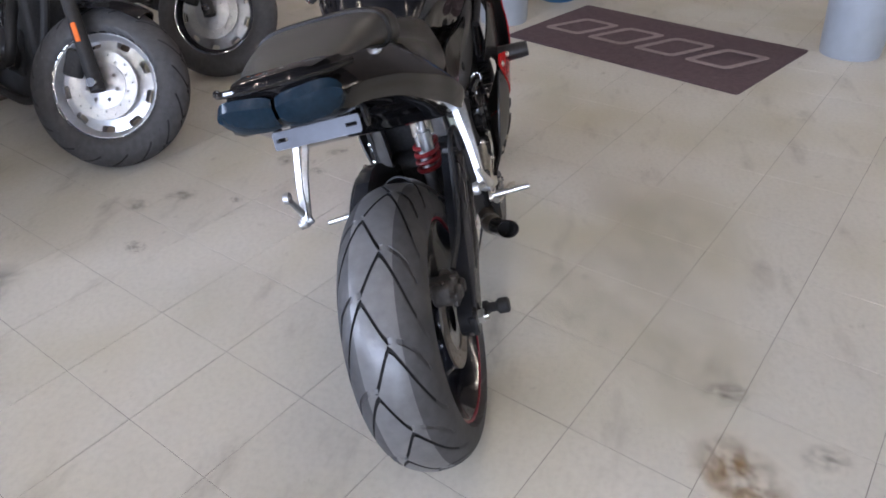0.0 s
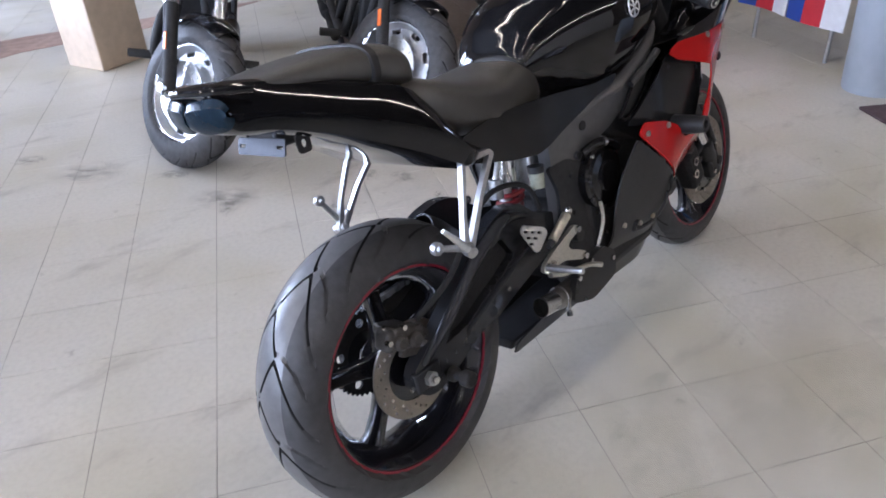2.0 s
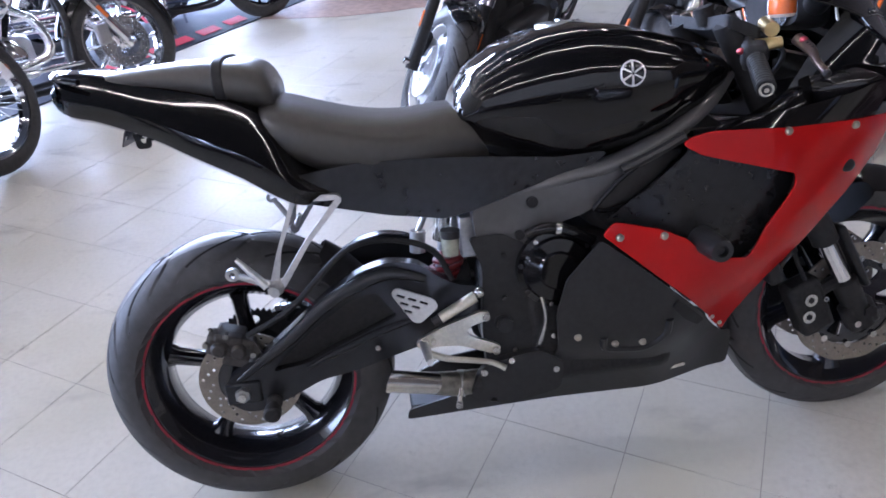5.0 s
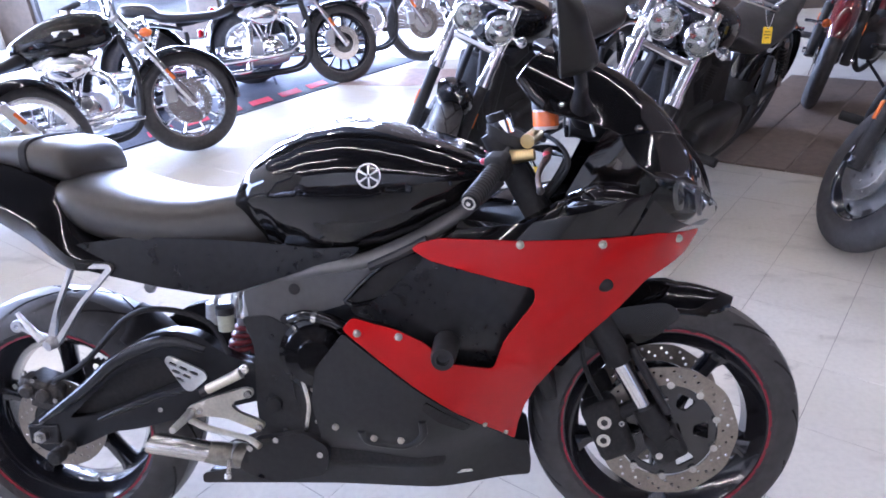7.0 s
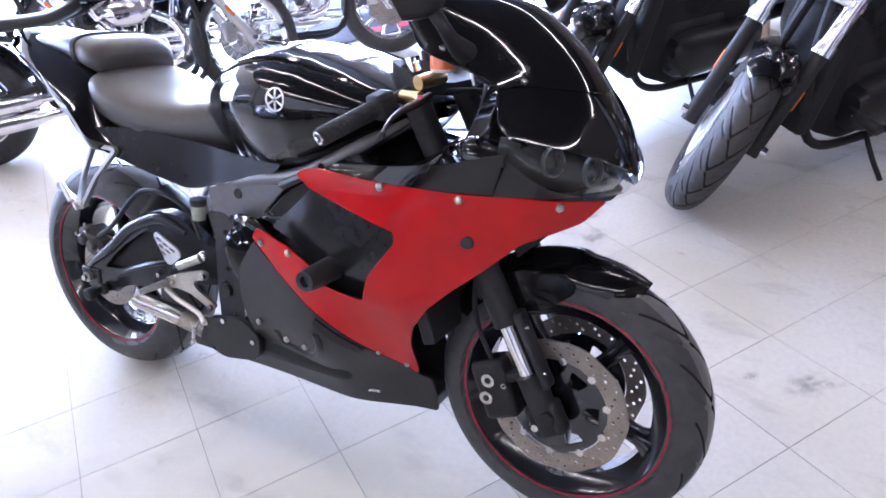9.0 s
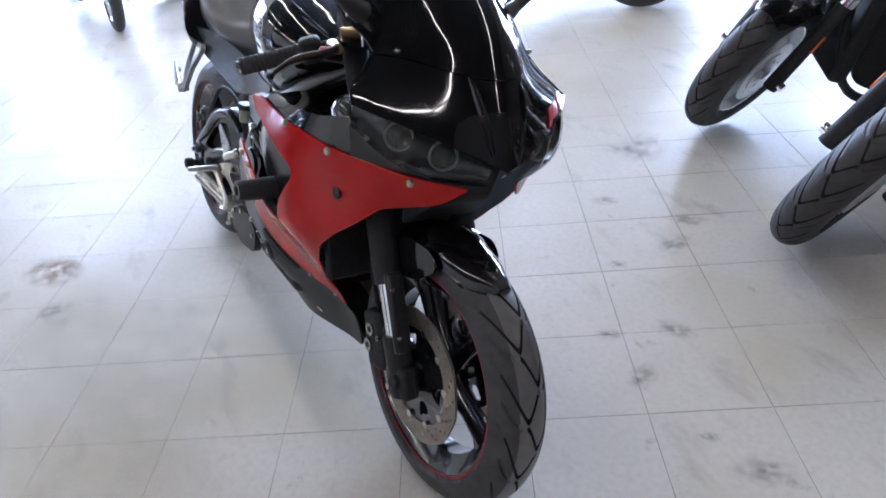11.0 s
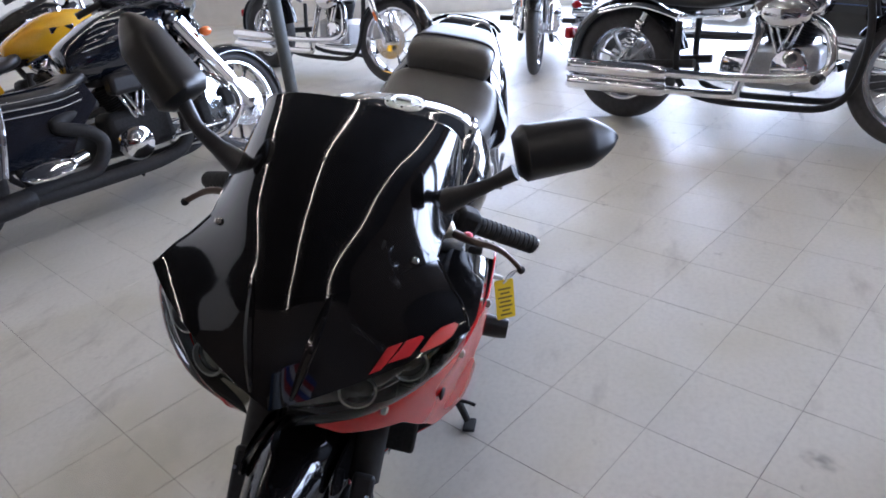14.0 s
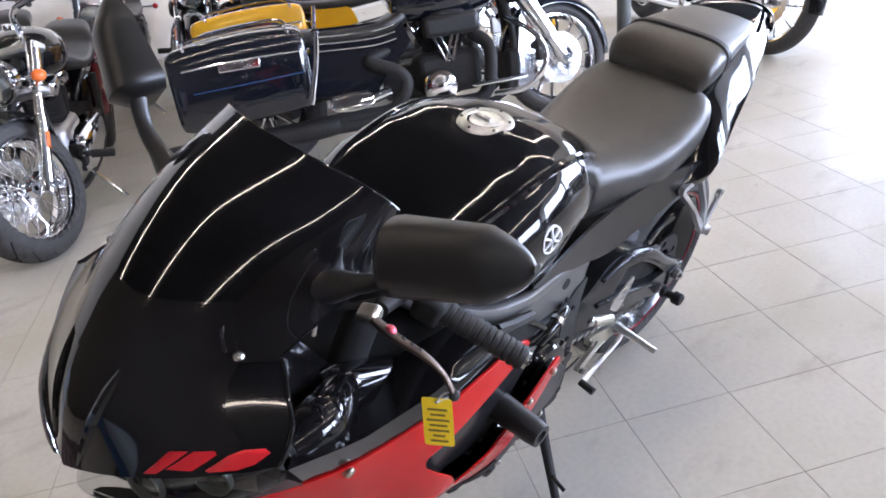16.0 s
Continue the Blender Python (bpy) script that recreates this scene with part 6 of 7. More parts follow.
def mirror_head(inner, tip, up, h0, h1, label, depth=0.045):
    """A tapering shell from its inner end to its tip, glass to the rear."""
    a, b = Vector(inner), Vector(tip)
    e1 = (b - a).normalized()
    e3 = Vector(up)
    e3 = (e3 - e1 * e3.dot(e1)).normalized()
    e2 = e3.cross(e1)
    if e2.x < 0:
        e2 = -e2
    L = (b - a).length
    rings, rim = [], []
    for k in range(19):
        t = math.sin(math.pi / 2 * k / 18)
        h = h0 + (h1 - h0) * t
        end = min(1.0, (1 - t) / 0.30) ** 0.5 if t > 0.70 else min(1.0, (t + 0.055) / 0.12) ** 0.5
        h *= max(0.12, end)
        dep = depth * (1 - 0.50 * t) * max(0.3, end)
        ring = []
        for j in range(24):
            q = 2 * math.pi * j / 24
            c, s_ = math.cos(q), math.sin(q)
            ring.append(a + e1 * (L * t) + e3 * (math.copysign(abs(s_) ** 0.68, s_) * h) + e2 * (dep * abs(c) ** 0.75 if c > 0 else 0.0))
        rings.append(ring)
        rim.append((L * t, h))
    ob = part("rear_view_mirror", loft(rings), MIRROR_SHELL, bike, label, smooth=55)
    out = [(u * 0.96 + 0.002, h * 0.88) for u, h in rim] + [(u * 0.96 + 0.002, -h * 0.88) for u, h in reversed(rim)]
    part("mirror_glass", sheet([out], lambda u, v, d: a + e1 * u + e3 * v - e2 * (0.0015 + d * 0.2), 0.003, 0.02), MIRROR, ob, "mirror glass")
    return ob


mirror_head((1.193, 0.255, 1.085), (1.147, 0.399, 1.126), (-0.032, -0.011, 0.063), 0.043, 0.036, "black rear-view mirror on a stalk, unfolded", 0.055)
part("mirror_stalk", tube([(1.225, 0.118, 0.972), (1.210, 0.155, 0.990), (1.199, 0.200, 1.015), (1.196, 0.232, 1.036), (1.196, 0.262, 1.060)], [0.024, 0.024, 0.013, 0.010, 0.013], 12), BLACK_PLASTIC, bike)
mirror_head((1.168, -0.258, 1.068), (1.160, -0.372, 1.180), (-0.097, 0.698, 0.704), 0.042, 0.034, "black rear-view mirror on a stalk, tilted upwards", 0.072)
part("mirror_stalk", tube([(1.225, -0.118, 0.972), (1.216, -0.155, 0.990), (1.212, -0.200, 1.015), (1.210, -0.235, 1.042), (1.198, -0.265, 1.080)], [0.024, 0.024, 0.014, 0.011, 0.013], 12), BLACK_PLASTIC, bike)
part("cockpit_tray", sheet([rounded([(0.94, -0.16), (1.10, -0.20), (1.30, -0.17), (1.42, -0.06), (1.42, 0.06), (1.30, 0.17), (1.10, 0.20), (0.94, 0.16)], 0.03)], lambda u, v, d: (u, v, 0.765 + 0.05 * max(0.0, (u - 1.2) / 0.2) - d), 0.004, 0.05), MATTE_BLACK, bike, "black tray under the instruments")

# yellow price tag on a loop of string
tag = thing("price_tag", BIKE, "yellow card tag hanging from the clutch lever by a loop", "tag")
card = lambda u, v, d: (1.141 - u * 0.62 - 0.11 * v - d * 0.7, 0.287 + 0.75 * u - 0.25 * v - d * 0.6, 0.802 + v * 0.95)
part("card", sheet([rounded([(-0.020, -0.037), (0.020, -0.037), (0.020, 0.037), (-0.020, 0.037)], 0.004), circle(0, 0.031, 0.003, 10)], card, 0.001, 0.012), YELLOW_TAG, tag)
for k in range(7):
    v = 0.020 - k * 0.0082
    w = (0.013, 0.010, 0.015, 0.012, 0.014, 0.008, 0.012)[k]
    for depth in (-0.0006, 0.0012):
        part("print_line", sheet([[(-w, v - 0.0016), (w, v - 0.0016), (w, v + 0.0016), (-w, v + 0.0016)]], lambda a, b, d, z=depth: card(a, b, z + d), 0.0004, 0.01), TAG_INK, tag)
part("string", tube([card(0, 0.031, 0), (1.132, 0.285, 0.848), (1.125, 0.300, 0.858), (1.118, 0.295, 0.846), card(0, 0.031, 0)], 0.0013, 6), WHITE_WALL, tag)

# ---- the other motorcycles: x ahead, y to the left, z up; the origin lies under the middle of the wheelbase ----
def spin_wheel(name, parent, m, R, width, rim_r, style, rim_mat, spoke_mat, disc=0, tyre_mat=None, label="", tread=0):
    """A wheel whose axle is the local y axis, placed by m."""
    w = part(name, moved(lathe([(rim_r + 0.005, -width * 0.36), (rim_r + 0.006, -width * 0.30), (rim_r - 0.014, -width * 0.14), (rim_r - 0.018, width * 0.14), (rim_r + 0.006, width * 0.30), (rim_r + 0.005, width * 0.36), (rim_r - 0.010, width * 0.36), (rim_r - 0.030, width * 0.16), (rim_r - 0.030, -width * 0.16), (rim_r - 0.010, -width * 0.36)], 56, closed=True), m), rim_mat, parent, label)
    part("tyre", moved(tyre_mesh(R, width, rim_r, tread, 260 if tread else 64), m), (tyre_mat or RUBBER, RECESS_SHADE, RUBBER), w, "black rubber tyre", smooth=50)
    part("hub", moved(lathe([(0.012, -0.07), (0.030, -0.07), (0.045, -0.055), (0.028, -0.03), (0.028, 0.03), (0.045, 0.055), (0.030, 0.07), (0.012, 0.07)], 28, closed=True), m), spoke_mat, w)
    if style == "wire":
        bm = bmesh.new()
        for k in range(40):
            a, s = 2 * math.pi * k / 40, (-1) ** k
            b = a + (0.28 if (k // 2) % 2 else -0.28)
            rod((0.038 * math.cos(b), s * 0.045, 0.038 * math.sin(b)), ((rim_r - 0.012) * math.cos(a), s * 0.006, (rim_r - 0.012) * math.sin(a)), 0.0020, segs=5, bm=bm, cap=False)
        part("spokes", moved(bm, m), CHROME, w, "thin chromed wire spokes")
    elif style == "disc":
        slots = [rounded([(r_ * math.cos(a), r_ * math.sin(a)) for r_, a in ((rim_r * 0.74, t - 0.16), (rim_r * 0.74, t + 0.16), (rim_r * 0.86, t + 0.15), (rim_r * 0.86, t - 0.15))], 0.010) for t in (2 * math.pi * k / 9 for k in range(9))]
        for s in (-1, 1):
            part("wheel_plate", moved(sheet([circle(0, 0, rim_r - 0.012, 60), circle(0, 0, 0.025, 20)] + slots, lambda u, v, d, s=s: (u, s * (0.012 + 0.030 * (1 - math.hypot(u, v) / rim_r) - d), v), 0.004, 0.03), m), spoke_mat, w, "slotted silver wheel disc", smooth=60)
            part("rim_lip", moved(lathe([(rim_r - 0.012, s * width * 0.30), (rim_r - 0.004, s * width * 0.385), (rim_r + 0.006, s * width * 0.395), (rim_r + 0.008, s * width * 0.36)], 64), m), CHROME, w, "polished rim lip", smooth=60)
    else:
        n = {"cast9": 9, "cast10": 10, "split": 14, "cast5": 5}[style]
        for k in range(n):
            a = 2 * math.pi * k / n
            d, t = Vector((math.cos(a), 0, math.sin(a))), Vector((-math.sin(a), 0, math.cos(a)))
            wide = 0.011 if n > 5 else 0.026
            rings = []
            for r_, f in ((0.035, 1.3), (0.08, 0.9), (rim_r - 0.05, 0.8), (rim_r - 0.018, 1.5)):
                rings.append([d * r_ + t * (wide * f * math.cos(q)) + Vector((0, 0.016 * math.sin(q), 0)) for q in (2 * math.pi * i / 8 for i in range(8))])
            part("spoke", moved(loft(rings), m), spoke_mat, w)
    for s in ((-1,) if disc == 1 else (-1, 1) if disc == 2 else (1,) if disc == -1 else ()):
        if style == "disc":
            drilled = [circle(q * math.cos(a), q * math.sin(a), 0.0048, 8) for k in range(20) for q, a in (((0.104, 0.123)[k % 2], 2 * math.pi * k / 20),)]
            part("brake_disc", moved(sheet([circle(0, 0, 0.138, 56), circle(0, 0, 0.088, 40)] + drilled, lambda u, v, d, s=s: (u, s * (0.065 - d), v), 0.005, 0.03), m), BRIGHT_DISC, w, "drilled steel brake disc")
            ports = [circle(0.062 * math.cos(a), 0.062 * math.sin(a), 0.0085, 10) for a in (2 * math.pi * k / 7 for k in range(7))]
            part("disc_carrier", moved(sheet([circle(0, 0, 0.092, 40), circle(0, 0, 0.024, 20)] + ports, lambda u, v, d, s=s: (u, s * (0.068 + 0.012 * (1 - math.hypot(u, v) / 0.092) - d), v), 0.005, 0.02), m), SILVER_PAINT, w, "silver disc carrier with round ports")
            continue
        part("brake_disc", moved(lathe([(0.085, s * 0.060), (0.142, s * 0.060), (0.142, s * 0.065), (0.085, s * 0.065)], 48, closed=True), m), STEEL, w, "steel brake disc")
        part("disc_carrier", moved(lathe([(0.03, s * 0.060), (0.088, s * 0.061), (0.088, s * 0.064), (0.03, s * 0.066)], 32, closed=True), m), spoke_mat, w)
    return w


def cruiser(front, heading, label, steer=12, lean=7, wb=1.60, fR=0.335, fw=0.10, frim=0.245, rR=0.325, rw=0.15, style="wire", paint=None, lamp="single", fork=None, pipes=None, bags=False, rake=30, fender=None, spoke=None, rim=None, bars="mid", group="motorcycles in the showroom", engine_mat=None, rear_style=None, tread=0, disc=1, floorboard=False, bulky=False, tourer=False):
    paint, fork, pipes = paint or BLACK_PAINT, fork or CHROME, pipes or CHROME
    rim, spoke, engine_mat = rim or CHROME, spoke or CAST, engine_mat or CAST
    h = radians(heading)
    origin = (front[0] - wb / 2 * math.cos(h), front[1] - wb / 2 * math.sin(h), 0)
    bk = thing("motorcycle", Matrix.Translation(origin) @ Euler((radians(-lean), 0, h)).to_matrix().to_4x4(), label, "motorcycle", group)
    F, Rr = Vector((wb / 2, 0, fR)), Vector((-wb / 2, 0, rR))
    k = radians(rake)
    ax = Vector((-math.sin(k), 0, math.cos(k)))
    off = Vector((math.cos(k), 0, math.sin(k))) * 0.05
    st = F - off
    turn = Matrix.Translation(st) @ Matrix.Rotation(radians(steer), 4, ax) @ Matrix.Translation(-st)
    wm = turn @ Matrix.Translation(F)
    spin_wheel("front_wheel", bk, wm, fR, fw, frim, style, rim, spoke, disc, label="front wheel", tread=tread)
    spin_wheel("rear_wheel", bk, Matrix.Translation(Rr), rR, rw, rR - 0.115, rear_style or ("wire" if style == "wire" else "cast9" if style != "disc" else "disc"), RIM_BLACK if style == "disc" else rim, RIM_BLACK if style == "disc" else spoke, -1, label="rear wheel")
    dual = lamp == "dual"
    top = 0.73 if dual else 0.62 if bars != "low" else 0.58
    joint = 0.37 if dual else 0.30
    for s in (-1, 1):
        p = F + Vector((0, s * (fw / 2 + 0.055), 0))
        leg = part("fork_leg", moved(rod(p - ax * 0.03, p + ax * joint, 0.030, 0.027, 16), turn), fork, bk, "lower fork leg")
        part("fork_tube", moved(rod(p + ax * (joint - 0.02), p + ax * top, 0.024 if dual else 0.021, segs=16), turn), CHROME, leg)
        part("fork_cover", moved(rod(p + ax * (joint + 0.03 if dual else 0.42), p + ax * (top + 0.02), 0.029, segs=16), turn), fork if lamp != "dual" else CHROME, leg)
        part("axle_cap", moved(rod(p + Vector((0, s * 0.02, 0)), p + Vector((0, s * 0.045, 0)), 0.018, segs=12), turn), CHROME, leg)
        part("fork_reflector", moved(box(*(p + ax * 0.20 + Vector((0, s * 0.028, 0)) + ax.cross(Vector((0, 1, 0))) * 0.0), 0.020, 0.008, 0.075, Euler((0, -k, 0)).to_matrix().to_4x4()), turn), ORANGE, leg, "amber fork reflector", bevel=0.003)
    if dual:
        for s in (-1, 1):
            part("fork_collar", moved(rod(F + Vector((0, s * (fw / 2 + 0.055), 0)) + ax * (joint - 0.01), F + Vector((0, s * (fw / 2 + 0.055), 0)) + ax * (joint + 0.03), 0.036, segs=18), turn), CHROME, bk, "chromed fork collar")
    for t in ((0.525, top) if dual else (0.42, top)):
        p = F + ax * t
        part("fork_clamp", moved(box(p.x - 0.015, 0, p.z, 0.07, fw + 0.17, 0.035, Euler((0, -k, 0)).to_matrix().to_4x4()), turn), CHROME if dual else engine_mat, bk, bevel=0.010)
    cal = F + Vector((-0.115, -(fw / 2 + 0.015), 0.06))
    part("brake_caliper", moved(box(*cal, 0.07, 0.05, 0.11), turn), engine_mat, bk, "front brake caliper", bevel=0.012)
    head = F + ax * 0.663 + Vector((0.10, 0, 0)) if dual else F + ax * (top - 0.10) + Vector((0.11, 0, 0))
    for y in ((0,) if lamp == "single" else (-0.082, 0.082) if lamp == "dual" else ()):
        r = 0.095 if lamp == "single" else 0.064
        hl = part("headlight", moved(lathe([(0.001, 0.13), (r * 0.5, 0.12), (r * 0.9, 0.06), (r, 0.0), (r * 0.96, -0.006), (r * 0.92, 0.0)], 28), turn @ Matrix.Translation(head + Vector((0, y, 0))) @ pose(0, 0, 0, 0, 0, 90)), CHROME, bk, "round chromed headlight")
        part("lens", moved(lathe([(0.001, -0.018), (r * 0.5, -0.014), (r * 0.93, 0.0)], 28), turn @ Matrix.Translation(head + Vector((0, y, 0))) @ pose(0, 0, 0, 0, 0, 90)), LAMP_GLASS, hl, "ribbed clear lens")
        part("bezel", moved(lathe([(r * 0.88, -0.004), (r * 0.96, -0.012), (r * 1.05, -0.008), (r * 1.06, 0.006), (r * 0.98, 0.010)], 36), turn @ Matrix.Translation(head + Vector((0, y, 0))) @ pose(0, 0, 0, 0, 0, 90)), CHROME, hl, "chromed lamp bezel", smooth=60)
        part("bulb_shield", moved(ball((0, -0.020, 0), r * 0.26, None, (1, 0.5, 1), 14), turn @ Matrix.Translation(head + Vector((0, y, 0))) @ pose(0, 0, 0, 0, 0, 90)), CHROME, hl)
    for s in (-1, 1):
        part("turn_signal", moved(ball(head + Vector((-0.04, s * 0.20, -0.02)), 0.034, None, (1.1, 0.8, 0.8)), turn), ORANGE if lamp != "dual" else CHROME, bk, "amber turn signal")
        part("signal_stem", moved(rod(head + Vector((-0.05, s * 0.08, -0.02)), head + Vector((-0.04, s * 0.18, -0.02)), 0.010), turn), CHROME, bk)
    clamp = F + ax * (top + 0.04)
    rise = {"mid": 0.16, "low": 0.08, "ape": 0.30}[bars]
    hb = part("handlebar", moved(tube([clamp + Vector((-0.20, 0.40, rise - 0.04)), clamp + Vector((-0.06, 0.34, rise)), clamp + Vector((0.0, 0.12, rise * 0.8)), clamp + Vector((0.0, 0.08, 0)), clamp + Vector((0.0, -0.08, 0)), clamp + Vector((0.0, -0.12, rise * 0.8)), clamp + Vector((-0.06, -0.34, rise)), clamp + Vector((-0.20, -0.40, rise - 0.04))], 0.014, 10), turn), CHROME, bk, "chromed handlebar")
    for s in (-1, 1):
        part("grip", moved(rod(clamp + Vector((-0.08, s * 0.352, rise - 0.006)), clamp + Vector((-0.21, s * 0.405, rise - 0.045)), 0.019, segs=14), turn), GRIP, hb)
        part("mirror", moved(ball(clamp + Vector((-0.05, s * 0.36, rise + 0.14)), 0.06, None, (0.25, 1, 0.7)), turn), CHROME, hb)
        part("mirror_stem", moved(tube([clamp + Vector((-0.06, s * 0.33, rise)), clamp + Vector((-0.04, s * 0.35, rise + 0.06)), clamp + Vector((-0.05, s * 0.36, rise + 0.12))], 0.006, 8), turn), CHROME, hb)
    # mudguards
    def guard(name, c, R, a0, a1, w, m, mtl):
        rings = []
        for i in range(19):
            a = radians(a0 + (a1 - a0) * i / 18)
            f = 1 - 0.35 * (abs(i - 9) / 9) ** 4
            rings.append([(c.x + (R - 0.05 * abs(s) ** 2.6 - d) * math.cos(a), s * w * f, c.z + (R - 0.05 * abs(s) ** 2.6 - d) * math.sin(a)) for d, ss in ((0, range(-5, 6)), (0.005, range(5, -6, -1))) for s in (j / 5 for j in ss)])
        return part(name, moved(loft(rings), m), mtl, bk, "rounded mudguard")
    if fender != "none":
        guard("front_fender", F, fR + 0.028, *((-5, 165) if fender == "full" else (72, 128) if dual else (30, 150)), fw / 2 + 0.022, turn, paint)
    guard("rear_fender", Rr, rR + 0.055, 15, 190, rw / 2 + 0.03, Matrix(), paint)
    part("tail_light", box(Rr.x - rR - 0.06, 0, Rr.z + 0.16, 0.05, 0.10, 0.07), RED_LAMP, bk, "red tail light", bevel=0.015)
    for s in (-1, 1):
        part("rear_signal", ball((Rr.x - 0.24, s * (rw / 2 + 0.13), 0.66), 0.030, None, (1.1, 0.8, 0.8)), ORANGE if dual else RED_LAMP, bk, "round rear turn signal")
        part("rear_signal_stem", rod((Rr.x - 0.22, s * (rw / 2 + 0.02), 0.655), (Rr.x - 0.235, s * (rw / 2 + 0.12), 0.66), 0.009, segs=10), CHROME, bk)
    for s in (-1, 1):
        part("fender_strut", tube([(Rr.x + 0.34, s * (rw / 2 + 0.045), 0.60), (Rr.x + 0.10, s * (rw / 2 + 0.045), 0.66), (Rr.x - 0.14, s * (rw / 2 + 0.04), 0.62)], 0.018, 10, flat=0.6), CHROME, bk)
        sh = part("shock_absorber", rod((Rr.x + 0.02, s * (rw / 2 + 0.06), rR + 0.02), (Rr.x + 0.16, s * (rw / 2 + 0.06), 0.62), 0.017, segs=12), CHROME, bk, "rear shock absorber")
        a, b = Vector((Rr.x + 0.05, s * (rw / 2 + 0.06), rR + 0.09)), Vector((Rr.x + 0.14, s * (rw / 2 + 0.06), 0.58))
        d = (b - a).normalized()
        q1 = d.orthogonal().normalized()
        q2 = d.cross(q1)
        part("coil_spring", tube([a.lerp(b, j / 40) + (q1 * math.cos(j * 1.2566) + q2 * math.sin(j * 1.2566)) * 0.028 for j in range(41)], 0.005, 6, 2), MATTE_BLACK if pipes is not CHROME else CHROME, sh)
        part("swingarm", rod((Rr.x - 0.03, s * (rw / 2 + 0.03), rR), (Rr.x + 0.46, s * 0.13, 0.36), 0.024, segs=12), MATTE_BLACK, bk)
    # tank and seat
    head_x = (F + ax * top).x
    tank_rows = smooth_rows([(head_x - 0.60, 0.80, 0.72, 0.06), (head_x - 0.54, 0.84, 0.71, 0.10), (head_x - 0.38, 0.915, 0.69, 0.145), (head_x - 0.22, 0.945, 0.70, 0.150), (head_x - 0.08, 0.925, 0.73, 0.115), (head_x - 0.03, 0.88, 0.77, 0.06)])
    tk = part("fuel_tank", cushion(tank_rows, 28, 0.8), paint, bk, "rounded teardrop fuel tank", smooth=60)
    part("filler_cap", rod((head_x - 0.24, -0.05, 0.925), (head_x - 0.24, -0.05, 0.955), 0.035, segs=20), CHROME, tk)
    part("tank_badge", box(head_x - 0.27, -0.1475, 0.83, 0.14, 0.006, 0.035), CHROME, tk, "plain chromed badge", bevel=0.003)
    sx = head_x - 0.58
    if not tourer:
        part("seat", cushion(smooth_rows([(Rr.x - 0.10, 0.80, 0.75, 0.06), (Rr.x - 0.04, 0.835, 0.73, 0.11), (Rr.x + 0.14, 0.81, 0.70, 0.14), (Rr.x + 0.24, 0.74, 0.66, 0.165), (sx - 0.14, 0.715, 0.645, 0.17), (sx, 0.75, 0.67, 0.13), (sx + 0.05, 0.76, 0.69, 0.08)]), 24), DARK_VINYL, bk, "black stepped vinyl seat", smooth=60)
    # frame
    fr = bmesh.new()
    for s in (-1, 1):
        tube([(head_x, s * 0.03, 0.78), (head_x + 0.05, s * 0.08, 0.50), (head_x - 0.02, s * 0.12, 0.22), (head_x - 0.30, s * 0.14, 0.17), (Rr.x + 0.42, s * 0.14, 0.22), (Rr.x + 0.36, s * 0.14, 0.58)], 0.018, 10, bm=fr)
    tube([(head_x + 0.01, 0, 0.82), (head_x - 0.3, 0, 0.72), (Rr.x + 0.30, 0, 0.64)], 0.025, 10, bm=fr)
    part("frame", fr, MATTE_BLACK, bk, "black tubular frame")
    # engine: crankcase, two finned cylinders in a V, covers
    ex = head_x - 0.33
    trim = CHROME if engine_mat is CAST else BLACK_PLASTIC
    cam_mat, cam_at = (CHROME, (ex - 0.07, -0.135, 0.30)) if tourer else (trim, (ex + 0.05, -0.115, 0.37))
    eng = part("engine", box(ex, 0, 0.36, 0.36, 0.21, 0.23), engine_mat, bk, "air-cooled V-twin engine", bevel=0.04)
    for tilt, name in ((22, "cylinder"), (-23, "cylinder")):
        d = Vector((math.sin(radians(tilt)), 0, math.cos(radians(tilt))))
        c0 = Vector((ex, 0, 0.44))
        cyl = lathe([v for j in range(11) for v in ((0.070, j * 0.013), (0.092, j * 0.013 + 0.001), (0.092, j * 0.013 + 0.006), (0.070, j * 0.013 + 0.007))], 24)
        q = d.to_track_quat("Y", "X").to_matrix().to_4x4()
        cy = part("cylinder", moved(cyl, Matrix.Translation(c0 + d * 0.06) @ q), MATTE_BLACK if engine_mat is CAST else engine_mat, eng, "finned cylinder", smooth=30)
        part("rocker_cover", moved(box(0, 0, 0, 0.15, 0.20, 0.085), Matrix.Translation(c0 + d * 0.255) @ Euler((0, radians(tilt), 0)).to_matrix().to_4x4()), CHROME if engine_mat is CAST else engine_mat, eng, "rocker cover", bevel=0.022)
        for dy in (-0.018, 0.018):
            part("pushrod_tube", rod((ex + dy, -0.10, 0.42), tuple(c0 + d * 0.22 + Vector((dy, -0.095, 0))), 0.011, segs=10), CHROME, eng)
    part("cam_cover", lathe([(0.001, 0.035), (0.03, 0.034), (0.042, 0.026), (0.085, 0.020), (0.095, 0.0), (0.095, -0.03)], 32), cam_mat, eng, "round cam cover").matrix_basis = pose(*cam_at, 0, 0, 180)
    ac = part("air_cleaner", lathe([(0.001, 0.035), (0.055, 0.034), (0.075, 0.026), (0.088, 0.01), (0.088, -0.03)], 32), trim, eng, "oval chromed air cleaner")
    ac.matrix_basis = pose(ex + 0.01, -0.155, 0.63, 0, 0, 180) @ Matrix.Diagonal((1.35, 1, 0.8, 1))
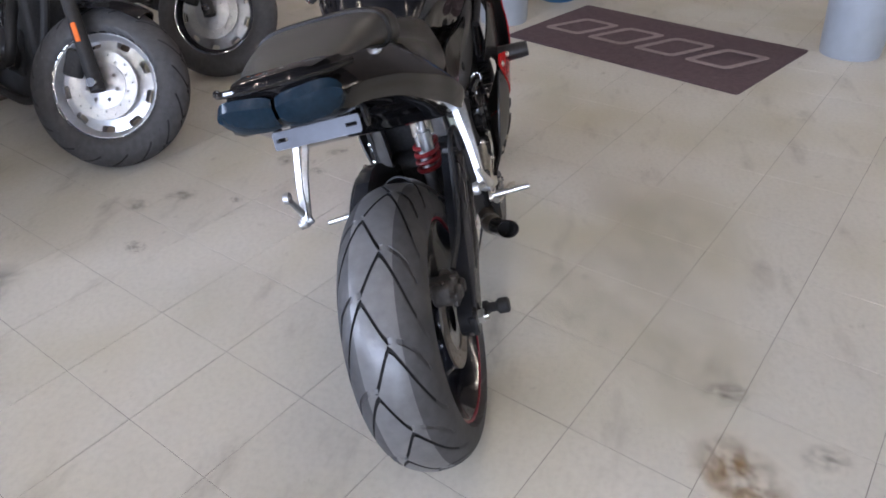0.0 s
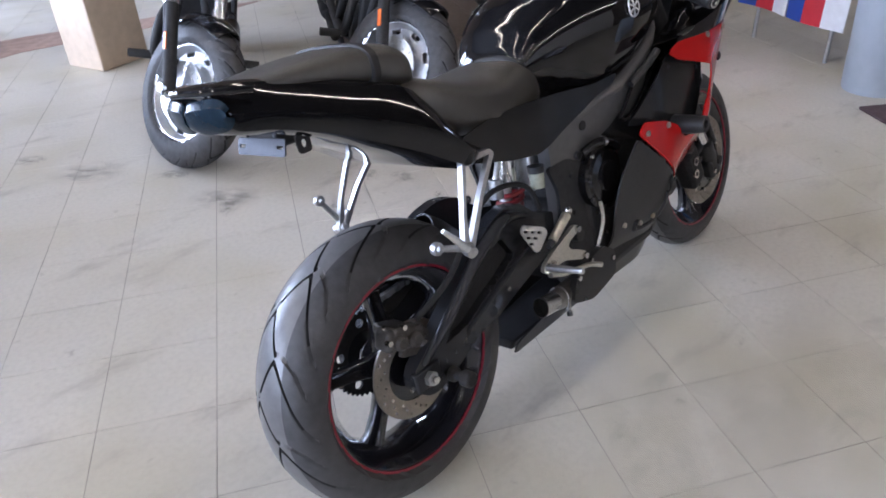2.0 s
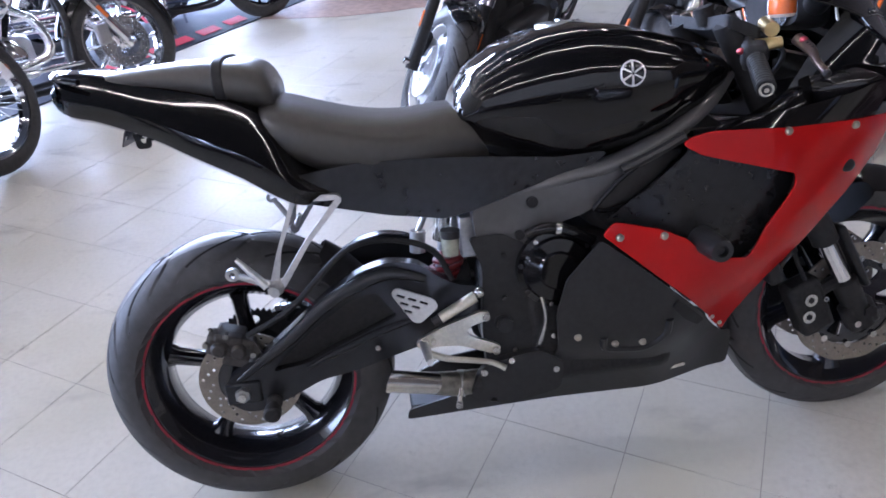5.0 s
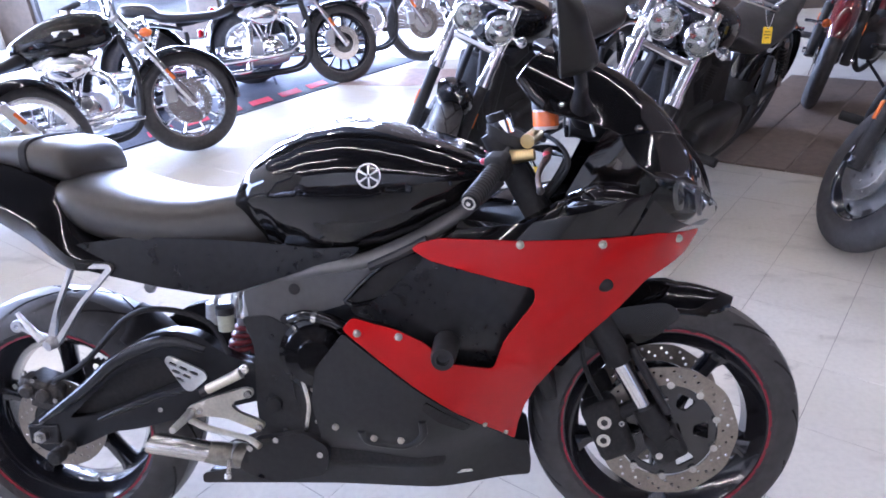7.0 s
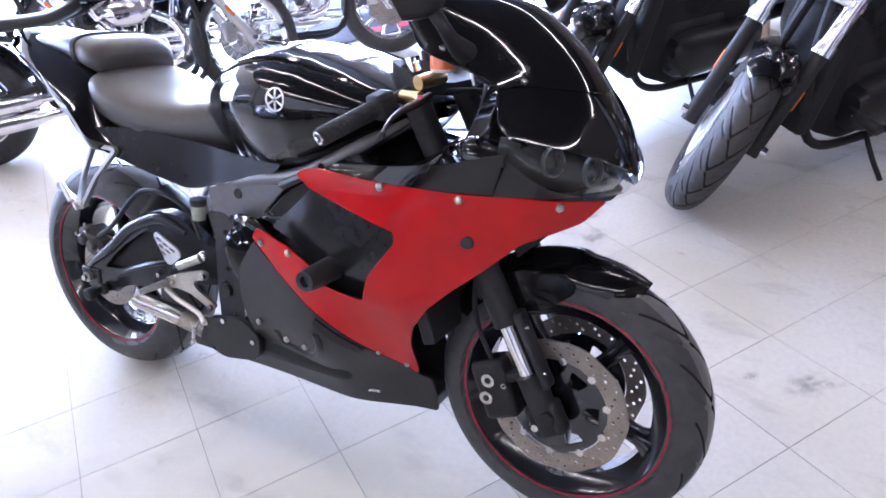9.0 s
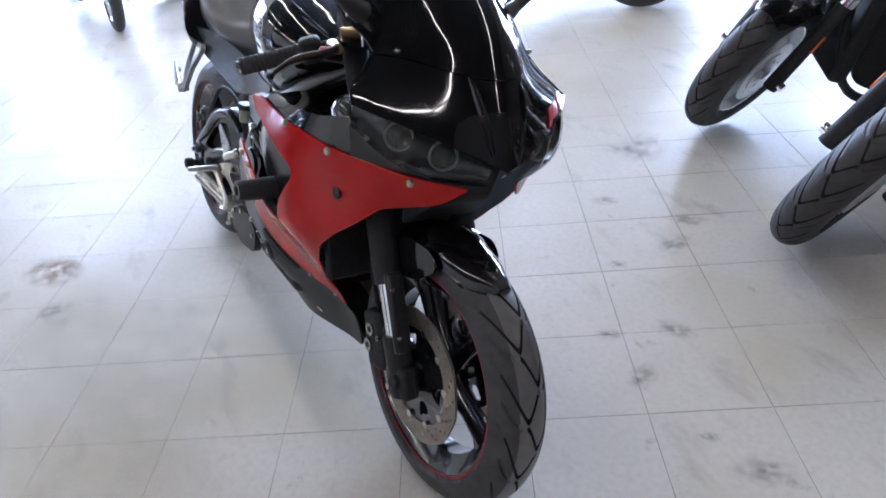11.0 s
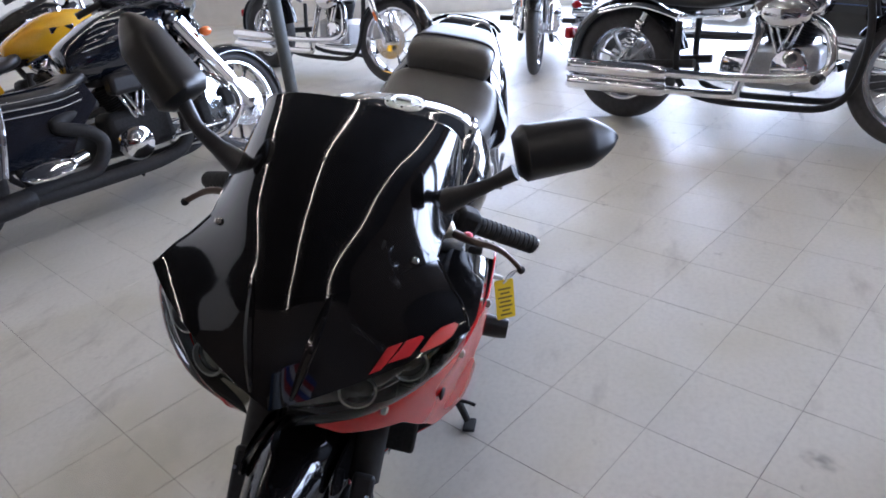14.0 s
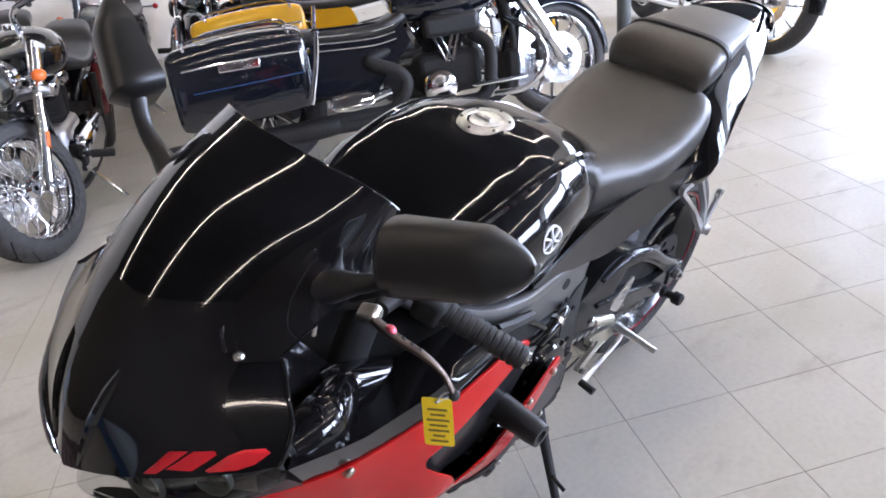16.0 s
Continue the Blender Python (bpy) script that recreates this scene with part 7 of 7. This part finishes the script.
    pr = part("primary_cover", cushion([(ex - 0.36, 0.39, 0.25, 0.05), (ex - 0.34, 0.42, 0.23, 0.065), (ex - 0.16, 0.43, 0.22, 0.075), (ex + 0.06, 0.43, 0.21, 0.075), (ex + 0.15, 0.41, 0.23, 0.065), (ex + 0.17, 0.38, 0.26, 0.05)], 20), trim, eng, "long primary cover")
    pr.location = (0, 0.125, 0)
    # exhaust along the right side
    for j, (sxx, dz) in enumerate(() if tourer else ((ex + 0.13, 0.03), (ex - 0.13, -0.06))):
        ep = part("exhaust_pipe", tube([(sxx, -0.09, 0.60), (sxx + (0.10 if j == 0 else 0.02), -0.15, 0.52), (sxx + (0.08 if j == 0 else -0.04), -0.185, 0.32 + dz), (ex - 0.22, -0.19, 0.28 + dz), (Rr.x + 0.30, -0.195, 0.28 + dz)], 0.024, 12), pipes, bk, "exhaust header pipe")
        part("muffler", tube([(Rr.x + 0.34, -0.195, 0.28 + dz), (Rr.x + 0.26, -0.20, 0.28 + dz), (Rr.x - 0.20, -0.205, 0.285 + dz), (Rr.x - 0.26, -0.205, 0.287 + dz)], [0.024, 0.043, 0.046, 0.040], 18), pipes, ep, "long muffler")
        part("muffler_mouth", rod((Rr.x - 0.258, -0.205, 0.287 + dz), (Rr.x - 0.264, -0.205, 0.287 + dz), 0.032, segs=16), DEEP_BLACK, ep)
    for s in (-1, 1):
        if floorboard:
            part("floorboard", box(ex + 0.22, s * 0.27, 0.30, 0.30, 0.10, 0.020), CHROME, bk, "chromed rider floorboard", bevel=0.01)
        else:
            part("foot_peg", rod((ex + 0.20, s * 0.16, 0.34), (ex + 0.22, s * 0.30, 0.34), 0.017, segs=12), CHROME, bk)
            part("peg_rubber", rod((ex + 0.217, s * 0.20, 0.34), (ex + 0.221, s * 0.305, 0.34), 0.021, segs=12), GRIP, bk)
    foot = Vector((ex + 0.06, 0.30, 0.30 * math.tan(radians(lean)) + 0.004))
    part("side_stand", tube([(ex + 0.02, 0.13, 0.20), (ex + 0.04, 0.22, 0.12), foot], 0.010, 8), MATTE_BLACK if pipes is not CHROME else CHROME, bk, "side stand")
    if bulky:
        # dark sheets added inside the engine so its gaps look shaded, not see-through
        for s in (-1, 1):
            part("gap_shade", sheet([rounded([(ex - 0.34, 0.34), (ex - 0.30, 0.62), (ex - 0.02, 0.66), (head_x - 0.06, 0.70), (head_x + 0.02, 0.50), (head_x - 0.04, 0.24), (ex + 0.10, 0.15), (ex - 0.26, 0.17)], 0.04)], lambda x, z, d, s=s: (x, s * (0.086 - d + 0.01 * math.sin(7 * z)), z), 0.02, 0.05), DEEP_BLACK, bk, "added dark sheet filling the shaded gaps behind the engine")
        part("front_frame_cover", box(head_x - 0.01, 0, 0.47, 0.07, 0.26, 0.44, Euler((0, radians(-12), 0)).to_matrix().to_4x4()), DEEP_BLACK, bk, "black radiator between the frame tubes", bevel=0.02)
    if paint is YELLOW_PAINT:
        for s in (-1, 1):
            part("side_cover", sheet([rounded([(-0.50, 0.54), (-0.47, 0.69), (-0.24, 0.66), (-0.20, 0.55)], 0.03)], lambda x, z, d, s=s: (x, s * (0.165 - d), z), 0.03, 0.04), paint, bk, "yellow side cover")
    if tourer:
        tail = Rr.x - 0.52
        for path, radii in (([(ex - 0.20, -0.10, 0.55), (ex - 0.44, -0.17, 0.50), (ex - 0.31, -0.215, 0.43), (ex - 0.27, -0.225, 0.35), (ex - 0.36, -0.22, 0.24), (ex - 0.56, -0.215, 0.235), (Rr.x + 0.20, -0.215, 0.225)], 0.034), ([(ex + 0.14, -0.09, 0.55), (ex + 0.22, -0.15, 0.46), (ex + 0.17, -0.20, 0.25), (ex + 0.02, -0.21, 0.19), (ex - 0.30, -0.215, 0.185), (Rr.x + 0.20, -0.22, 0.20)], 0.036)):
            ep = part("exhaust_pipe", tube(path, radii, 16), pipes, bk, "fat black exhaust pipe")
        mf = part("muffler", tube([(Rr.x + 0.36, -0.215, 0.21), (Rr.x + 0.24, -0.225, 0.205), (Rr.x - 0.30, -0.24, 0.20), (tail, -0.245, 0.20)], [0.045, 0.056, 0.056, 0.048], 20), pipes, ep, "long black muffler")
        part("muffler_badge", cushion([(Rr.x - 0.48, 0.214, 0.206, 0.004), (Rr.x - 0.45, 0.223, 0.197, 0.006), (Rr.x - 0.33, 0.225, 0.195, 0.006), (Rr.x - 0.29, 0.214, 0.206, 0.004)], 12), CHROME, ep, "oval chromed badge").location = (0, -0.294, 0)
        fb = part("floorboard", cushion([(ex - 0.70, 0.312, 0.306, 0.010), (ex - 0.67, 0.325, 0.300, 0.045), (ex - 0.58, 0.332, 0.300, 0.060), (ex - 0.48, 0.330, 0.300, 0.050), (ex - 0.45, 0.318, 0.306, 0.012)], 18), CHROME, bk, "chromed passenger floorboard")
        fb.matrix_basis = pose(0, -0.27, 0.0, 38, 0, 0)
        fb.location = (0, -0.11, 0.075)
        part("board_hinge", rod((ex - 0.47, -0.22, 0.31), (ex - 0.36, -0.20, 0.33), 0.028, segs=14), CHROME, bk)
        part("side_cover", sheet([rounded([(Rr.x + 0.26, 0.36), (Rr.x + 0.30, 0.70), (ex - 0.24, 0.68), (ex - 0.20, 0.56), (ex - 0.36, 0.42), (ex - 0.42, 0.33)], 0.03)], lambda x, z, d: (x, -0.165 + d - 0.02 * math.sin(6 * z), z), 0.05, 0.04), paint, bk, "gloss black side cover")
        for g in (0.0, 0.035, 0.07):
            part("side_strip", tube([(Rr.x + 0.31, -0.186, 0.66 - g), (ex - 0.42, -0.186, 0.645 - g), (ex - 0.28, -0.18, 0.66 - g)], 0.004, 6), CHROME, bk)
        part("seat", cushion(smooth_rows([(Rr.x - 0.12, 0.71, 0.67, 0.08), (Rr.x - 0.06, 0.735, 0.66, 0.13), (Rr.x + 0.10, 0.73, 0.64, 0.16), (Rr.x + 0.26, 0.70, 0.62, 0.18), (sx - 0.16, 0.685, 0.60, 0.19), (sx + 0.02, 0.73, 0.64, 0.15), (sx + 0.08, 0.76, 0.68, 0.09)]), 24), DARK_VINYL, bk, "wide black two-up saddle", smooth=60)
        part("tank_shell", cushion([(x, z1 + 0.035, z0 - 0.06, w + 0.055) for x, z1, z0, w in tank_rows], 28, 0.8), paint, tk, "wide black tank shell", smooth=60)
        for g in range(5):
            part("tank_stripe", tube([(head_x - 0.52 + 0.02 * g, -0.158, 0.80 + 0.026 * g), (head_x - 0.38, -0.196 + 0.006 * g, 0.82 + 0.026 * g), (head_x - 0.15, -0.196 + 0.006 * g, 0.83 + 0.024 * g)], 0.0035, 6), CHROME, tk)
        part("air_scoop", box(ex + 0.02, -0.15, 0.615, 0.30, 0.12, 0.11), BLACK_PLASTIC, eng, "black ribbed air scoop", bevel=0.025)
        part("oil_cooler", box(head_x + 0.03, 0, 0.30, 0.08, 0.26, 0.26), DEEP_BLACK, bk, "black oil cooler", bevel=0.02)
        for s in (-1, 1):
            part("engine_guard", tube([(head_x + 0.02, s * 0.08, 0.60), (head_x + 0.12, s * 0.26, 0.50), (head_x + 0.14, s * 0.33, 0.36), (head_x + 0.04, s * 0.28, 0.24), (head_x - 0.10, s * 0.14, 0.21)], 0.017, 12), CHROME, bk, "chromed engine guard bar")
            p = F + Vector((0, s * (fw / 2 + 0.060), 0))
            part("fork_shroud", moved(rod(p + ax * 0.16, p + ax * 0.60, 0.046, 0.050, 20), turn), CHROME, bk, "wide chromed fork shroud")
            part("fender_skirt", moved(sheet([rounded([(F.x - 0.30, 0.20), (F.x - 0.19, 0.24), (F.x - 0.13, 0.60), (F.x - 0.22, 0.62)], 0.02)], lambda x, z, d, s=s: (x, s * (fw / 2 + 0.034 - d), z), 0.006, 0.04), turn), CHROME, bk, "polished fender side")
        wing = [[(hx0, y, z0 + q) for y, q in ((w, 0), (w * 0.92, h * 0.55), (w * 0.6, h * 0.92), (0, h), (-w * 0.6, h * 0.92), (-w * 0.92, h * 0.55), (-w, 0), (-w * 0.6, -h * 0.35), (0, -h * 0.42), (w * 0.6, -h * 0.35))] for hx0, z0, w, h in ((head_x - 0.10, 1.02, 0.40, 0.26), (head_x + 0.02, 1.00, 0.36, 0.25), (head_x + 0.12, 0.97, 0.26, 0.20), (head_x + 0.18, 0.95, 0.14, 0.13))]
        fairing = part("fairing", moved(loft(wing), turn), paint, bk, "dark blue-black handlebar fairing", smooth=50)
        part("fairing_lamp", moved(lathe([(0.001, -0.05), (0.06, -0.04), (0.095, 0.0), (0.10, 0.03)], 28), turn @ Matrix.Translation((head_x + 0.19, 0, 0.95)) @ pose(0, 0, 0, 0, 0, 90)), LAMP_GLASS, fairing, "round headlight")
    if bags:
        for s in (-1, 1):
            bag = part("saddlebag", cushion(smooth_rows([(Rr.x - 0.40, 0.66, 0.36, 0.09), (Rr.x - 0.36, 0.71, 0.31, 0.115), (Rr.x - 0.05, 0.74, 0.32, 0.12), (Rr.x + 0.22, 0.73, 0.34, 0.115), (Rr.x + 0.27, 0.68, 0.40, 0.085)]), 28, 0.35), paint, bk, "hard black saddlebag with a chrome rail")
            bag.location = (0, s * 0.26, 0)
            part("bag_lid_trim", tube([(Rr.x - 0.33, -s * 0.0 + s * 0.117, 0.612), (Rr.x - 0.05, s * 0.124, 0.625), (Rr.x + 0.24, s * 0.112, 0.622)], 0.006, 8), CHROME, bag)
            part("bag_rail", tube([(Rr.x + 0.24, s * 0.135, 0.36), (Rr.x + 0.30, s * 0.135, 0.55), (Rr.x + 0.33, s * 0.13, 0.70)], 0.014, 10), CHROME, bag, "chromed guard bar")
            part("bag_top_rail", tube([(Rr.x - 0.30, s * 0.10, 0.70), (Rr.x - 0.26, s * 0.11, 0.745), (Rr.x + 0.12, s * 0.11, 0.765), (Rr.x + 0.20, s * 0.10, 0.71)], 0.008, 8), CHROME, bag)
            part("bag_latch", box(Rr.x - 0.06, s * 0.123, 0.60, 0.20, 0.012, 0.045), CHROME, bag, bevel=0.006)
            part("pinstripe", tube([(Rr.x - 0.30, s * 0.1175, 0.50), (Rr.x, s * 0.122, 0.51), (Rr.x + 0.24, s * 0.115, 0.52)], 0.0025, 6), BLUE_LINE, bag)
    return bk


def front_from(rear, front):
    return math.degrees(math.atan2(front[1] - rear[1], front[0] - rear[0]))


# two black twin-lamp cruisers and a third in a row, facing the sport motorcycle
cruiser((0.375, 1.99), -121, "black cruiser motorcycle with twin round headlights, on its side stand", steer=42, lean=12, wb=1.72, style="disc", lamp="dual", fR=0.325, fw=0.135, frim=0.215, spoke=SILVER_PAINT, rim=SILVER_PAINT, fork=MATTE_BLACK, pipes=MATTE_BLACK, fender="short", rake=29.1, engine_mat=DEEP_BLACK, tread=16, disc=2, bars="low", bulky=True)
cruiser((1.195, 1.570), -121, "black cruiser motorcycle with twin round headlights and fat front tyre", steer=42, lean=12, wb=1.72, style="disc", lamp="dual", fR=0.325, fw=0.135, frim=0.215, spoke=SILVER_PAINT, rim=SILVER_PAINT, fork=MATTE_BLACK, pipes=MATTE_BLACK, fender="short", rake=29.1, engine_mat=DEEP_BLACK, tread=16, disc=2, bars="low", bulky=True)
cruiser((2.24, 1.585), -128, "black cruiser motorcycle with slotted silver wheels", steer=44, lean=9.6, style="disc", lamp="single", fR=0.325, fw=0.12, frim=0.215, spoke=SILVER_PAINT, rim=RIM_BLACK, fork=MATTE_BLACK, pipes=MATTE_BLACK, fender="short", engine_mat=DEEP_BLACK, disc=2, bars="mid")
cruiser((2.62, 3.55), -120, "maroon cruiser motorcycle behind the black twin-lamp row", steer=12, style="cast9", spoke=RIM_BLACK, rim=RIM_BLACK, paint=DARK_RED_PAINT, fork=MATTE_BLACK, pipes=MATTE_BLACK, fender="short", engine_mat=DEEP_BLACK, bars="mid")
# chrome machines to the north-west, in the window light
cruiser((-1.63, 1.905), front_from((-2.25, 0.51), (-1.63, 1.905)), "black and chrome roadster motorcycle with a wire-spoked front wheel", steer=10, style="wire", rear_style="cast9", fR=0.345, fw=0.085, frim=0.27, wb=1.53, lamp="single", pipes=CHROME, fender="short", fork=ALU, bars="mid", disc=-1)
cruiser((-1.32, 2.89), 34, "black touring motorcycle with chrome engine guards and floorboards", steer=14, style="cast10", spoke=CHROME, rim=CHROME, fR=0.325, fw=0.13, frim=0.235, wb=1.62, bags=True, fender="full", fork=CHROME, floorboard=True, bars="mid", disc=2)
cruiser((-0.85, 4.70), 30, "black cruiser motorcycle with black split-spoke wheels on a mat", steer=12, style="split", spoke=RIM_BLACK, rim=RIM_BLACK, fR=0.33, frim=0.25, fender="short", bars="ape")
cruiser((-0.30, 5.45), 25, "chrome motorcycle with a wire-spoked front wheel", steer=10, style="wire", fR=0.345, fw=0.085, frim=0.275, fender="none", bars="low")
# touring machine and its neighbours on the south side
cruiser((-1.60, -1.71), front_from((-0.06, -2.52), (-1.60, -1.71)), "black touring motorcycle with hard saddlebags and black exhausts", steer=10, wb=1.66, style="split", spoke=CHROME, rim=CHROME, fR=0.325, fw=0.12, frim=0.245, bags=True, pipes=MATTE_BLACK, paint=WARM_BLACK, fender="full", fork=CHROME, floorboard=True, bars="mid", disc=2, engine_mat=DEEP_BLACK, tourer=True)
cruiser((-1.98, -2.46), front_from((-0.53, -3.26), (-1.98, -2.46)), "yellow cruiser motorcycle with a black seat", steer=8, style="cast9", spoke=CHROME, paint=YELLOW_PAINT, pipes=MATTE_BLACK, bags=True, fender="full", bars="mid")
cruiser((-2.45, -3.10), 152, "black touring motorcycle with hard saddlebags behind the yellow one", steer=8, style="cast9", spoke=CHROME, bags=True, fender="full", bars="mid", pipes=MATTE_BLACK, engine_mat=DEEP_BLACK)
cruiser((1.12, -2.44), 66, "chrome cruiser motorcycle with a wide front tyre", steer=-30, style="wire", spoke=CHROME, rim=CHROME, fR=0.325, fw=0.158, frim=0.225, fender="short", fork=CHROME, bars="mid", tread=16)
cruiser((0.35, -3.95), 64, "maroon cruiser motorcycle parked in a row", steer=10, style="cast9", spoke=CHROME, paint=DARK_RED_PAINT, fender="full")
# row to the west
cruiser((-3.24, -1.32), front_from((-3.97, -2.78), (-3.24, -1.32)), "black cruiser motorcycle with chrome wire wheels and pipes", steer=14, style="cast10", spoke=CHROME, rim=CHROME, fR=0.33, fw=0.12, frim=0.25, wb=1.65, fender="full", floorboard=True)
cruiser((-3.40, -0.23), 8, "chrome motorcycle with a narrow front tyre and amber lamp", steer=-6, style="wire", fR=0.345, fw=0.085, frim=0.275, fender="short", lamp="single")
cruiser((-3.35, 1.75), 62, "black and chrome cruiser motorcycle behind the roadster", steer=10, style="cast9", spoke=CHROME, fender="short")
cruiser((1.20, -3.85), 64, "brown cruiser motorcycle in a crowded row", steer=12, style="cast9", spoke=CHROME, paint=BROWN_PAINT, fender="full")
cruiser((-0.45, -4.30), 64, "black cruiser motorcycle at the back of a row", steer=8, style="wire", spoke=CHROME, fender="full", engine_mat=DEEP_BLACK)

# yellow tags hanging from the left grips of two black cruisers
def hanging_tag(x, y, z, turn):
    """x, y, z: the underside of the grip."""
    ob = thing("price_tag", pose(x, y, z, 0, 0, turn), "yellow card tag hanging from a black handlebar grip", "tag", "price tags")
    face = lambda u, v, d: (u, d + 0.10 * u, v - 0.085)
    part("card", sheet([rounded([(-0.018, -0.034), (0.018, -0.034), (0.018, 0.034), (-0.018, 0.034)], 0.004), circle(0, 0.028, 0.003, 10)], face, 0.001, 0.012), YELLOW_TAG, ob)
    for k, w in enumerate((0.011, 0.013, 0.008)):
        part("print_line", sheet([[(-w, 0.012 - k * 0.012), (w, 0.012 - k * 0.012), (w, 0.016 - k * 0.012), (-w, 0.016 - k * 0.012)]], lambda u, v, d: face(u, v, d - 0.0008), 0.0005, 0.01), TAG_INK, ob)
    part("string", tube([(0, 0, 0.036), (0.018, 0, 0.015), (0.002, 0, -0.057), (-0.016, 0, 0.015), (0, 0, 0.036)], 0.0013, 6), WHITE_WALL, ob)


for x, y, turn in ((1.11, 2.41, 18), (1.94, 1.98, -25)):
    hanging_tag(x, y, 0.845, turn)

# ---- floor tiles, laid askew to the walls ----
T, ANGLE, ORIGIN = 0.3048, radians(63.0), (1.37, 0.285)
ca, sa = math.cos(ANGLE), math.sin(ANGLE)
tile_bm = box(0, 0, -0.0022, T - 0.0016, T - 0.0016, 0.0044)
bmesh.ops.bevel(tile_bm, geom=[e for e in tile_bm.edges if all(v.co.z > -0.001 for v in e.verts)], offset=0.0004, segments=1, affect="EDGES")
tile_mesh = bpy.data.meshes.new("tile")
tile_bm.to_mesh(tile_mesh)
tile_bm.free()
tile_mesh.materials.append(TILE_ONE)
tile_vs = [v.co.copy() for v in tile_mesh.vertices]
tile_fs = [tuple(p.vertices) for p in tile_mesh.polygons]
cells = []
for i in range(-50, 50):
    for j in range(-50, 50):
        x = ORIGIN[0] + T * ((i + 0.5) * ca - (j + 0.5) * sa)
        y = ORIGIN[1] + T * ((i + 0.5) * sa + (j + 0.5) * ca)
        if X0 - 0.2 < x < X1 + 0.2 and Y0 - 0.2 < y < Y1 + 0.2:
            cells.append((math.hypot((x - 0.7) * 0.75, y + 0.1), x, y))
cells.sort()
floor_rng = random.Random(4)
for _, x, y in cells[:290]:
    ob = new("tile", tile_mesh)
    ob.parent = floor
    ob.matrix_basis = Matrix.Translation((x, y, -0.0002 * floor_rng.random())) @ Euler((0, 0, ANGLE + floor_rng.uniform(-0.002, 0.002))).to_matrix().to_4x4()
vs, fs = [], []
for _, x, y in cells[290:]:
    s = len(vs)
    dz = -0.0002 * floor_rng.random()
    vs += [(x + v.x * ca - v.y * sa, y + v.x * sa + v.y * ca, v.z + dz) for v in tile_vs]
    fs += [tuple(s + q for q in f) for f in tile_fs]
field = bpy.data.meshes.new("tile_field")
field.from_pydata(vs, [], fs)
field.materials.append(TILE_REST)
tiles = new("tile_field", field)
tiles.parent = floor
tagged(tiles, "", "", "", "stuff")
